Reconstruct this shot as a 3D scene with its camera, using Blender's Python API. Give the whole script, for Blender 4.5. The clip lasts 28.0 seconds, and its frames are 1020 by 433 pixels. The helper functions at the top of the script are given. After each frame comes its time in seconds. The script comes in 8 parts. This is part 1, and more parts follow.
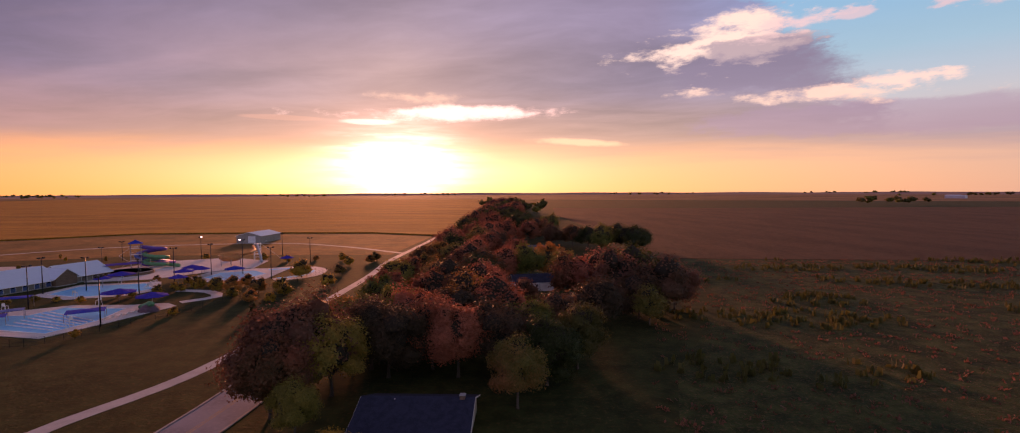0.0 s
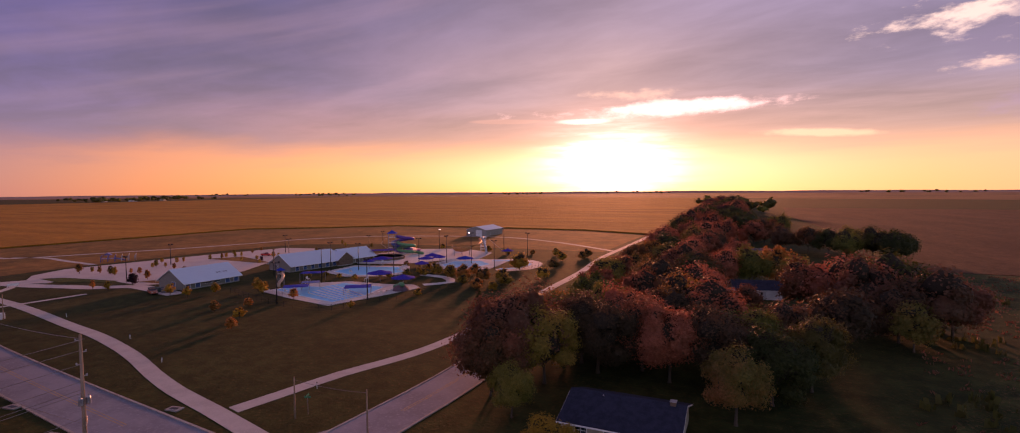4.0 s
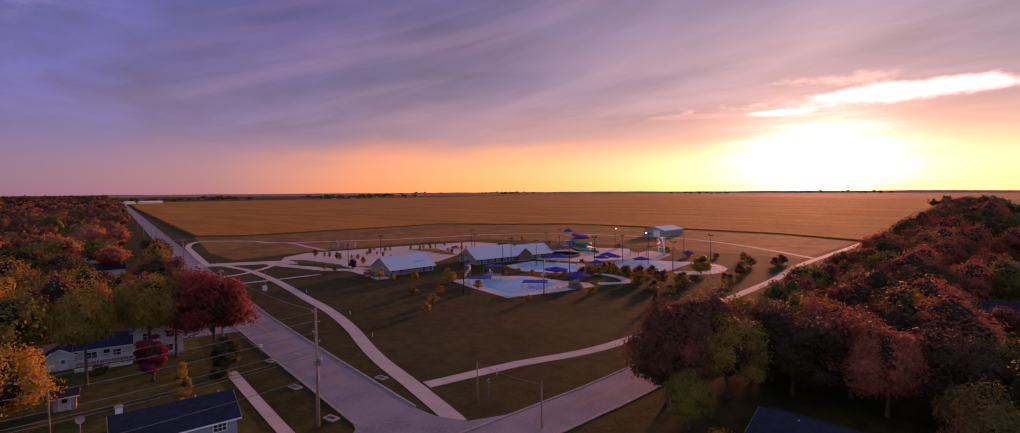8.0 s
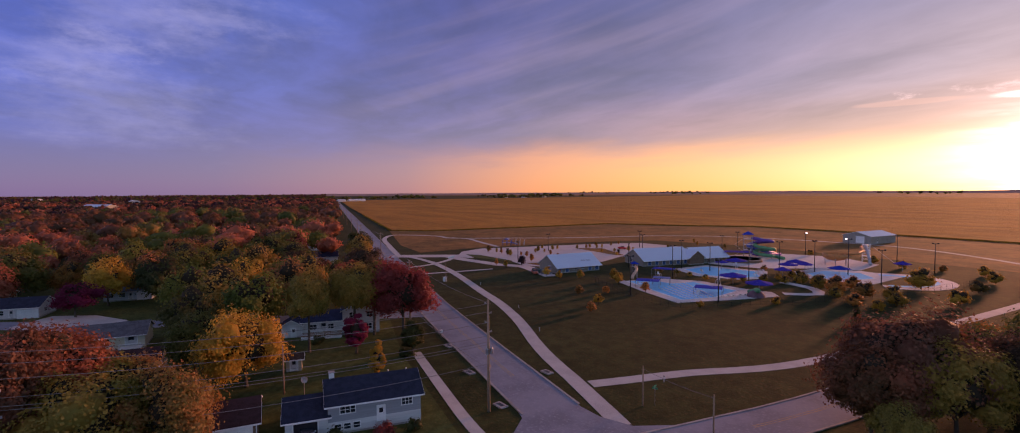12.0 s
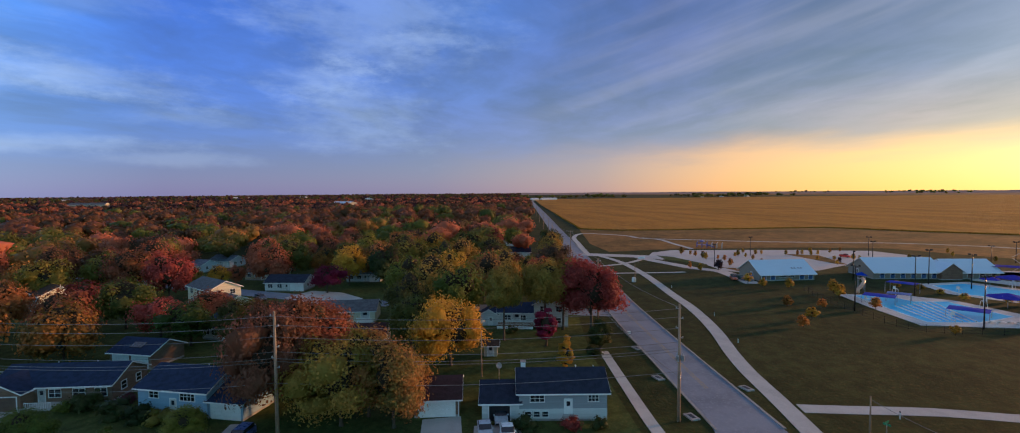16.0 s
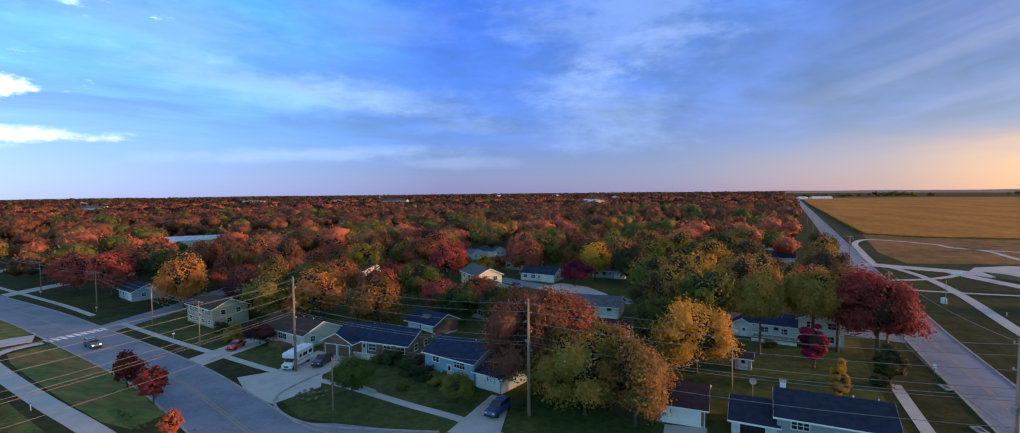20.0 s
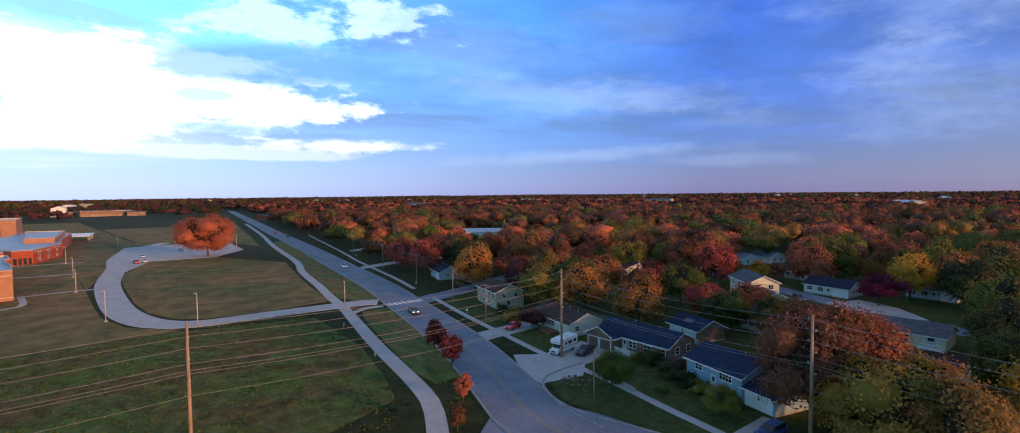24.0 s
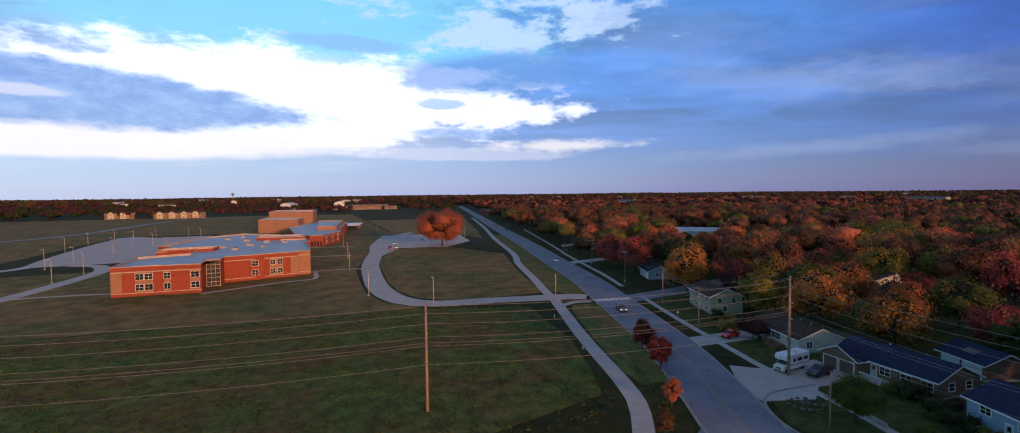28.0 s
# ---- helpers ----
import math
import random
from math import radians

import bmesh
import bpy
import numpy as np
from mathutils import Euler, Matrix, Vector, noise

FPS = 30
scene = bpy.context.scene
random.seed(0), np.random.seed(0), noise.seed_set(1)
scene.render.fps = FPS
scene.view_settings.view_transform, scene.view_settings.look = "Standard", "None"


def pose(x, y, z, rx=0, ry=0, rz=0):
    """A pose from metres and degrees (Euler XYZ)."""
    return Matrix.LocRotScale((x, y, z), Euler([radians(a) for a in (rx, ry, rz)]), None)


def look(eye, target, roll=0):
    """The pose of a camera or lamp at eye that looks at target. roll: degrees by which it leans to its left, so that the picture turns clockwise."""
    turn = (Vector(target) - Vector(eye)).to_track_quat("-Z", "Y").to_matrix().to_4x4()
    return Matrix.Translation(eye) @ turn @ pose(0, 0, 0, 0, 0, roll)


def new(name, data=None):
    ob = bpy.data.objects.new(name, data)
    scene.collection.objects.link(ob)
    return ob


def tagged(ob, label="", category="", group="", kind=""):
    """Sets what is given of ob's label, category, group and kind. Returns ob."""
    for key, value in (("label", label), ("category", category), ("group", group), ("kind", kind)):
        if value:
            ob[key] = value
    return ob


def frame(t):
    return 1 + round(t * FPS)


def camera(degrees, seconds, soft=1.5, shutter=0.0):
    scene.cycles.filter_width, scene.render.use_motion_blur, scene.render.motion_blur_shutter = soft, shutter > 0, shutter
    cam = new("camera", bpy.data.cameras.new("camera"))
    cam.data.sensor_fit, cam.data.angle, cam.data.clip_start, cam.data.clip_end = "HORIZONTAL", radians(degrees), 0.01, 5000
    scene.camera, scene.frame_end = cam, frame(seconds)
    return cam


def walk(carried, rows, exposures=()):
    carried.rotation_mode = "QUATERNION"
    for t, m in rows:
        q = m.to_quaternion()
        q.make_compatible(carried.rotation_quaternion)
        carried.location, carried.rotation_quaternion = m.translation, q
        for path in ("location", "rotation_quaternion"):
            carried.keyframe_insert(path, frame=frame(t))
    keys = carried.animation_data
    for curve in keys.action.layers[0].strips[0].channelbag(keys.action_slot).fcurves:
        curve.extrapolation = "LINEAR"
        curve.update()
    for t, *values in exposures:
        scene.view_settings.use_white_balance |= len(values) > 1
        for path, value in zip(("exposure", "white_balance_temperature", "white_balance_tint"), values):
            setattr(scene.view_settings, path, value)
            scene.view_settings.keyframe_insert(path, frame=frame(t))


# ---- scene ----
# ---------- camera: hovers over one spot and turns to its left ----------
EYE = 32.0
cam = camera(88.87, 28.0, soft=1.0)
# seconds, yaw, pitch, lean
PATH = [
    (0, -0.00, -2.83, -0.25),
    (0.5, 2.96, -2.82, -0.29),
    (1, 5.96, -2.83, -0.32),
    (1.5, 9.01, -2.85, -0.34),
    (2, 12.13, -2.88, -0.35),
    (2.5, 15.18, -2.91, -0.36),
    (3, 17.97, -2.93, -0.37),
    (3.5, 20.49, -2.92, -0.40),
    (5.5, 31.02, -2.90, -0.42),
    (6, 33.70, -2.89, -0.43),
    (6.5, 36.27, -2.90, -0.43),
    (7, 38.49, -2.91, -0.40),
    (7.5, 40.43, -2.92, -0.37),
    (8, 42.27, -2.91, -0.35),
    (8.5, 43.92, -2.92, -0.33),
    (9, 45.99, -2.93, -0.33),
    (9.5, 48.18, -2.93, -0.33),
    (10, 50.51, -2.93, -0.33),
    (10.5, 52.97, -2.92, -0.33),
    (11, 55.30, -2.90, -0.34),
    (11.5, 57.78, -2.87, -0.36),
    (12, 60.51, -2.85, -0.38),
    (12.5, 62.90, -2.82, -0.41),
    (14.5, 73.31, -2.79, -0.43),
    (15, 76.01, -2.78, -0.45),
    (15.5, 78.54, -2.79, -0.45),
    (16, 81.18, -2.81, -0.45),
    (16.5, 83.91, -2.81, -0.44),
    (17, 86.51, -2.82, -0.44),
    (17.5, 89.38, -2.85, -0.44),
    (18, 92.38, -2.88, -0.46),
    (18.5, 95.86, -2.89, -0.49),
    (19, 99.80, -2.86, -0.53),
    (19.5, 103.85, -2.82, -0.57),
    (20, 107.78, -2.76, -0.61),
    (20.5, 111.80, -2.74, -0.61),
    (21, 115.64, -2.71, -0.60),
    (21.5, 119.52, -2.66, -0.59),
    (23.5, 133.33, -2.61, -0.57),
    (24, 136.23, -2.60, -0.56),
    (24.5, 139.16, -2.65, -0.55),
    (25, 142.12, -2.72, -0.55),
    (25.5, 144.99, -2.72, -0.54),
    (26, 147.76, -2.72, -0.53),
    (26.5, 150.63, -2.72, -0.53),
    (27, 153.45, -2.73, -0.55),
    (27.5, 156.32, -2.72, -0.58),
    (28, 159.03, -2.69, -0.61),
]
walk(cam, [(t, look((0, 0, EYE), (-100 * math.sin(radians(a)), 100 * math.cos(radians(a)), EYE + 100 * math.tan(radians(p))), r)) for t, a, p, r in PATH],
     exposures=[(0, -0.46, 7450, 69), (3, -0.42, 7450, 77), (8, -0.40, 7200, 77), (11, -0.36, 6600, 66), (12.5, -0.22, 6250, 50), (14.5, 0.0, 5800, 22), (17, 0.08, 5600, 8), (19, 0.15, 5500, 8),
                (20, 0.42, 5400, 10), (23, 0.28, 5400, 14), (25, 0.0, 5480, 18), (28, -0.42, 5580, 20)])

# ---------- sky and sun ----------
SUN_AZ, SUN_EL = 12.0, 6.5        # degrees: azimuth to the left of +y, elevation


def lin(r, g, b):
    """Scene-linear colour from 0-255 values."""
    return tuple(((c / 255) / 12.92 if c <= 10 else ((c / 255 + 0.055) / 1.055) ** 2.4) for c in (r, g, b)) + (1.0,)


class Nodes:
    """A short way to write node trees."""

    def __init__(self, tree):
        self.tree = tree
        tree.nodes.clear()

    def add(self, kind, **props):
        node = self.tree.nodes.new(kind)
        for key, value in props.items():
            setattr(node, key, value)
        return node

    def put(self, socket, value):
        if isinstance(value, bpy.types.NodeSocket):
            self.tree.links.new(value, socket)
        elif value is not None:
            socket.default_value = value

    def math(self, op, a, b=None, c=None, clamp=False):
        node = self.add("ShaderNodeMath", operation=op, use_clamp=clamp)
        for socket, value in zip(node.inputs, (a, b, c)):
            self.put(socket, value)
        return node.outputs[0]

    def ramp(self, fac, stops, mode="LINEAR"):
        node = self.add("ShaderNodeValToRGB")
        node.color_ramp.interpolation = mode
        el = node.color_ramp.elements
        while len(el) < len(stops):
            el.new(0.5)
        for e, (p, c) in zip(el, stops):
            e.position = p
            e.color = c if isinstance(c, tuple) else (c, c, c, 1)
        self.put(node.inputs[0], fac)
        return node.outputs[0]

    def mix(self, fac, a, b, blend="MIX"):
        node = self.add("ShaderNodeMix", data_type="RGBA", blend_type=blend)
        self.put(node.inputs[0], fac)
        self.put(node.inputs[6], a)
        self.put(node.inputs[7], b)
        return node.outputs[2]

    def noise(self, vector, scale, detail=4.0, rough=0.55, lacun=2.0):
        node = self.add("ShaderNodeTexNoise")
        self.put(node.inputs["Vector"], vector)
        node.inputs["Scale"].default_value = scale
        node.inputs["Detail"].default_value = detail
        node.inputs["Roughness"].default_value = rough
        node.inputs["Lacunarity"].default_value = lacun
        return node.outputs["Fac"]

    def smooth(self, v, lo, hi, to=(0.0, 1.0)):
        node = self.add("ShaderNodeMapRange", interpolation_type="SMOOTHSTEP")
        self.put(node.inputs[0], v)
        for i, x in enumerate((lo, hi, *to)):
            node.inputs[i + 1].default_value = x
        return node.outputs[0]

    def bump(self, v, a, b, c, d):
        """A soft window: 0 below a, 1 from b to c, 0 above d."""
        return self.math("MULTIPLY", self.smooth(v, a, b), self.smooth(v, c, d, (1.0, 0.0)))

    def combine(self, x, y, z):
        node = self.add("ShaderNodeCombineXYZ")
        for socket, value in zip(node.inputs, (x, y, z)):
            self.put(socket, value)
        return node.outputs[0]


def az_stops(*stops):
    return [((a + 90) / 360, lin(*c)) for a, *c in stops]


world = bpy.data.worlds.new("sky")
scene.world = world
world.use_nodes = True
W = Nodes(world.node_tree)
co = W.add("ShaderNodeTexCoord").outputs["Generated"]
sep = W.add("ShaderNodeSeparateXYZ")
W.put(sep.inputs[0], co)
sx, sy, sz = sep.outputs
az_rad = W.math("ARCTAN2", W.math("MULTIPLY", sx, -1.0), sy)
azf = W.math("FRACT", W.math("DIVIDE", W.math("ADD", az_rad, math.pi / 2), 2 * math.pi))
az = W.math("SUBTRACT", W.math("MULTIPLY", azf, 360.0), 90.0)         # -90 .. 270 degrees
el = W.math("MULTIPLY", W.math("ARCSINE", sz), 180 / math.pi)
# cloud sheet seen in perspective
flat = W.math("ADD", W.math("MAXIMUM", sz, 0.0), 0.05)
cu, cv = W.math("DIVIDE", sx, flat), W.math("DIVIDE", sy, flat)
sheet = W.combine(cu, cv, 0.0)
warp = W.noise(sheet, 0.5, 3.0)
streak_co = W.combine(W.math("ADD", W.math("MULTIPLY", cu, 0.75), W.math("MULTIPLY", cv, 0.35)),
                      W.math("ADD", W.math("MULTIPLY", cv, 1.2), W.math("MULTIPLY", warp, 1.5)), 3.0)
soft_cloud = W.noise(streak_co, 0.55, 5.0, 0.55)
fine_cloud = W.noise(streak_co, 1.7, 8.0, 0.62)
wob = W.math("MULTIPLY", W.math("SUBTRACT", soft_cloud, 0.5), 5.0)
el_w = W.math("ADD", el, W.math("MULTIPLY", wob, 0.8))

low = W.ramp(azf, az_stops((-90, 150, 150, 175), (-45, 205, 186, 156), (-15, 255, 208, 130), (10, 255, 225, 150), (28, 255, 195, 85), (44, 250, 175, 80),
                           (58, 215, 145, 95), (72, 132, 106, 128), (90, 76, 88, 142), (115, 46, 76, 148), (140, 88, 126, 188), (165, 138, 172, 222), (205, 178, 208, 238), (270, 160, 180, 210)))
mid = W.ramp(azf, az_stops((-90, 130, 140, 170), (-45, 132, 142, 156), (-15, 164, 152, 130), (10, 182, 156, 122), (28, 152, 130, 108), (44, 146, 116, 112),
                           (60, 92, 85, 120), (86, 78, 92, 154), (115, 46, 88, 172), (135, 76, 124, 194), (160, 112, 150, 215), (180, 235, 230, 236), (205, 255, 238, 226), (270, 170, 180, 205)))
high = W.ramp(azf, az_stops((-90, 110, 150, 200), (-45, 125, 170, 212), (-30, 126, 146, 158), (-15, 112, 120, 134), (12, 146, 146, 132), (28, 130, 126, 124), (44, 90, 88, 114),
                            (65, 68, 71, 119), (86, 71, 95, 161), (115, 46, 90, 182), (130, 80, 128, 200), (150, 88, 142, 212), (165, 110, 165, 225), (180, 240, 246, 252), (205, 140, 168, 205), (270, 120, 150, 190)))
top = W.ramp(azf, az_stops((-90, 95, 165, 225), (-45, 100, 185, 235), (-28, 122, 178, 215), (-15, 126, 138, 156), (12, 126, 134, 138), (44, 72, 78, 110),
                           (65, 60, 70, 127), (86, 70, 106, 182), (115, 42, 90, 192), (130, 72, 140, 215), (160, 105, 165, 225), (180, 140, 225, 250), (205, 125, 230, 250), (270, 100, 170, 225)))
c1 = W.mix(W.smooth(el_w, 2.2, 6.0), low, mid)
c2 = W.mix(W.smooth(el_w, 6.0, 11.5), c1, high)
c3 = W.mix(W.smooth(el_w, 12.5, 19.0), c2, top)
# soft light and dark bands in the cloud deck
band = W.math("ADD", W.math("MULTIPLY", W.smooth(soft_cloud, 0.3, 0.72), 0.42), W.math("MULTIPLY", W.smooth(fine_cloud, 0.28, 0.78), 0.28))
deck = W.smooth(el, 2.5, 9.0)
gain = W.math("ADD", W.math("MULTIPLY", W.math("SUBTRACT", band, 0.34), W.math("MULTIPLY", deck, 1.4)), 1.0)
sky = W.mix(1.0, c3, W.combine(gain, gain, gain), "MULTIPLY")
# ragged edges of clouds, longer than they are high
edge_a = W.noise(W.combine(W.math("MULTIPLY", az, 0.11), W.math("MULTIPLY", el, 0.34), 2.0), 1.0, 8.0, 0.62)
edge_b = W.noise(W.combine(W.math("MULTIPLY", az, 0.36), W.math("MULTIPLY", el, 0.75), 9.0), 1.0, 8.0, 0.66)
ragged = W.math("ADD", W.math("MULTIPLY", W.math("SUBTRACT", edge_a, 0.5), 2.1), W.math("MULTIPLY", W.math("SUBTRACT", edge_b, 0.5), 1.1))


def cloud(a, e, ra, re, lean=0.0, rag=1.0, lo=0.75, hi=1.2):
    """A ragged lens of cloud or clear air: its middle, half width, half height and slope, in degrees."""
    du = W.math("DIVIDE", W.math("SUBTRACT", az, a), ra)
    dv = W.math("DIVIDE", W.math("SUBTRACT", W.math("SUBTRACT", el, e), W.math("MULTIPLY", W.math("SUBTRACT", az, a), lean)), re)
    d = W.math("SQRT", W.math("ADD", W.math("MULTIPLY", du, du), W.math("MULTIPLY", dv, dv)))
    return W.smooth(W.math("ADD", d, W.math("MULTIPLY", ragged, rag)), lo, hi, (1.0, 0.0))


def lay(mask, amount, colour):
    global sky
    sky = W.mix(W.math("MULTIPLY", mask, amount), sky, colour)


# clear evening air to the right of the sun, with the deck's torn rim before it
open_col = W.ramp(W.math("DIVIDE", el, 24.0), [(0.1, lin(226, 214, 190)), (0.30, lin(188, 222, 208)), (0.52, lin(128, 222, 226)), (0.9, lin(50, 205, 240))])
side = W.math("ADD", W.math("SUBTRACT", W.math("MULTIPLY", az, -1.0), 29.0), W.math("ADD", W.math("MULTIPLY", W.math("SUBTRACT", el, 13.0), 0.75), W.math("MULTIPLY", ragged, 9.0)))
open_air = W.math("MULTIPLY", W.math("MULTIPLY", W.smooth(side, -1.5, 3.0), W.smooth(az, -110.0, -75.0)), W.smooth(el, 4.0, 8.5))
lay(open_air, 0.92, open_col)
lay(cloud(-35.0, 6.4, 16.0, 1.5, 0.02, 0.8), 0.55, lin(150, 142, 165))
lay(cloud(-25.5, 11.6, 9.0, 2.6, 0.10, 0.7), 0.80, lin(112, 118, 138))
lay(cloud(-22.5, 14.8, 9.0, 2.6, -0.16, 1.9, 0.15, 1.0), 1.0, (1.10, 1.12, 0.74, 1))
lay(cloud(-24.5, 13.6, 5.0, 1.2, -0.1, 1.6, 0.5, 1.0), 0.7, lin(120, 126, 142))
lay(cloud(-29.0, 15.6, 5.0, 1.0, -0.1, 1.8, 0.3, 1.0), 0.80, lin(250, 240, 215))
lay(cloud(-31.0, 9.0, 10.0, 0.9, 0.05, 2.0, 0.1, 1.0), 0.9, (1.05, 0.98, 0.62, 1))
lay(cloud(-37.0, 9.6, 5.0, 1.1, 0.0, 2.2, 0.2, 1.0), 0.9, (1.05, 1.0, 0.68, 1))
lay(cloud(-41.5, 15.6, 4.5, 1.0, 0.0, 1.8, 0.4, 1.0), 0.70, lin(245, 232, 210))
lay(cloud(-33.0, 15.6, 1.6, 0.5, 0.0, 0.9), 0.60, lin(245, 232, 210))
# gold streaks over the sun
lay(cloud(5.5, 8.5, 12.5, 1.0, -0.03, 1.5, 0.15, 1.05), 1.0, (1.7, 1.35, 1.0, 1))
lay(cloud(10.5, 9.8, 6.0, 0.8, 0.0, 1.8, 0.1, 1.1), 0.6, (1.0, 0.82, 0.45, 1))
lay(cloud(15.0, 7.3, 3.2, 0.35, 0.0, 0.35, 0.6, 1.1), 0.95, (1.5, 1.15, 0.8, 1))
lay(cloud(-8.0, 5.2, 6.0, 0.42, 0.06, 0.9, 0.3, 1.1), 0.9, (1.1, 0.9, 0.42, 1))
lay(cloud(23.0, 7.4, 4.0, 0.25, 0.0, 0.4), 0.30, lin(240, 190, 140))
# thin veils that fan out from the evening side across the blue
fan = W.noise(W.combine(W.math("ADD", W.math("MULTIPLY", az, 0.055), W.math("MULTIPLY", el, 0.09)), W.math("SUBTRACT", W.math("MULTIPLY", el, 0.34), W.math("MULTIPLY", az, -0.085)), 5.0), 1.0, 4.0, 0.5)
lay(W.math("MULTIPLY", W.math("MULTIPLY", W.bump(az, 20.0, 36.0, 66.0, 84.0), W.bump(el, 4.0, 8.0, 24.0, 34.0)), W.smooth(fan, 0.40, 0.78)), 0.20, lin(204, 186, 182))
for a, e, ra, re, lean, amount in ((96, 18.5, 11, 4.2, 0.05, 0.42), (90, 15.8, 4.5, 1.0, 0.0, 0.35), (101, 11.3, 5, 1.4, -0.06, 0.42), (97, 8.0, 6.5, 3.0, 0.10, 0.40), (121, 10.0, 9, 1.3, 0.10, 0.42), (113, 7.0, 5, 0.7, 0.0, 0.25),
                                   (132, 10.5, 11, 1.5, 0.12, 0.45), (143, 15.5, 12, 2.4, 0.05, 0.30), (128, 4.0, 14, 0.6, -0.04, 0.40), (113, 3.2, 7, 0.5, 0.0, 0.25), (122, 17.5, 9, 2.0, -0.06, 0.22)):
    lay(cloud(a, e, ra, re * 1.2, lean, 1.2, 0.1, 1.5), amount * 0.62, lin(186, 200, 226))
# the bright break in the deck, with its lace of lit edges
lay(cloud(182.0, 18.0, 27.0, 6.5, 0.05, 0.8, 0.6, 1.3), 0.9, lin(150, 234, 250))
lay(W.math("MULTIPLY", cloud(182.0, 9.6, 28.0, 5.4, 0.0, 0.75, 0.66, 1.05), W.smooth(el, 3.2, 4.6)), 0.98, (1.55, 1.52, 1.54, 1))
lay(W.math("MULTIPLY", cloud(199.0, 4.9, 22.0, 1.6, 0.0, 0.3), 0.8), 1.0, (1.2, 1.05, 1.0, 1))
lay(cloud(162.0, 8.2, 7.5, 1.8, 0.06, 1.3, 0.4, 1.1), 0.9, (1.35, 1.33, 1.36, 1))
lay(cloud(152.5, 8.7, 5.5, 1.3, -0.05, 1.9, 0.2, 1.0), 0.95, (1.35, 1.33, 1.36, 1))
lay(cloud(154.0, 5.0, 9.0, 0.8, 0.0, 1.5, 0.0, 1.1), 0.95, lin(255, 244, 236))
lay(cloud(166.0, 4.2, 14.0, 0.7, 0.02, 0.7), 0.55, lin(225, 222, 236))
lay(cloud(160.5, 17.5, 11.0, 3.0, 0.0, 2.6, 0.2, 0.95), 0.8, lin(228, 246, 255))
lay(cloud(149.0, 17.6, 6.0, 2.0, 0.0, 2.6, 0.2, 0.95), 0.7, lin(220, 240, 255))
lay(cloud(157.0, 11.4, 2.0, 0.6, 0.1, 1.1, 0.5, 1.0), 0.80, lin(240, 248, 255))
# grey-blue banks before the break
lay(cloud(161.0, 12.6, 10.5, 2.0, -0.03, 0.75, 0.7, 1.2), 0.80, lin(104, 154, 220))
lay(cloud(176.0, 15.2, 6.0, 0.8, 0.02, 0.7), 0.70, lin(150, 196, 236))
lay(cloud(166.5, 9.5, 2.6, 0.6, 0.0, 0.8), 0.65, lin(120, 170, 230))
lay(cloud(165.0, 6.4, 5.0, 0.55, 0.03, 0.7), 0.70, lin(150, 182, 232))
lay(cloud(201.0, 8.6, 21.0, 2.7, 0.045, 0.38, 0.78, 1.12), 0.93, W.mix(W.smooth(edge_b, 0.34, 0.68), lin(92, 138, 208), lin(150, 184, 228)))
lay(cloud(204.0, 8.6, 7.0, 0.6, 0.0, 0.9, 0.5, 1.0), 0.75, lin(245, 236, 238))
# the sun's glow low in the haze
near_h = W.math("DIVIDE", W.math("SUBTRACT", az, SUN_AZ), 5.4)
near_v = W.math("DIVIDE", W.math("SUBTRACT", el, 2.6), 3.4)
d2 = W.math("ADD", W.math("MULTIPLY", near_h, near_h), W.math("MULTIPLY", near_v, near_v))
bars = W.noise(W.combine(W.math("MULTIPLY", az, 0.10), W.math("MULTIPLY", el, 0.85), 4.0), 1.0, 5.0, 0.6)
glow = W.math("MULTIPLY", W.math("EXPONENT", W.math("MULTIPLY", d2, -1.1)), W.math("ADD", W.math("MULTIPLY", W.smooth(bars, 0.38, 0.60), 1.0), 0.6))
wide_h = W.math("DIVIDE", W.math("SUBTRACT", az, SUN_AZ), 25.0)
wide_v = W.math("DIVIDE", W.math("SUBTRACT", el, 1.6), 3.0)
wide = W.math("EXPONENT", W.math("MULTIPLY", W.math("ADD", W.math("MULTIPLY", wide_h, wide_h), W.math("MULTIPLY", wide_v, wide_v)), -1.0))
sky = W.mix(W.math("MULTIPLY", wide, 0.9), sky, (1.35, 0.78, 0.28, 1))
sky = W.mix(1.0, sky, W.mix(1.0, (3.2, 2.5, 1.8, 1), W.combine(glow, glow, glow), "MULTIPLY"), "ADD")
broad_h = W.math("DIVIDE", W.math("SUBTRACT", az, SUN_AZ), 15.0)
broad_v = W.math("DIVIDE", W.math("SUBTRACT", el, 1.8), 2.0)
broad = W.math("EXPONENT", W.math("MULTIPLY", W.math("ADD", W.math("MULTIPLY", broad_h, broad_h), W.math("MULTIPLY", broad_v, broad_v)), -1.0))
sky = W.mix(1.0, sky, W.mix(1.0, (0.85, 0.62, 0.34, 1), W.combine(broad, broad, broad), "MULTIPLY"), "ADD")
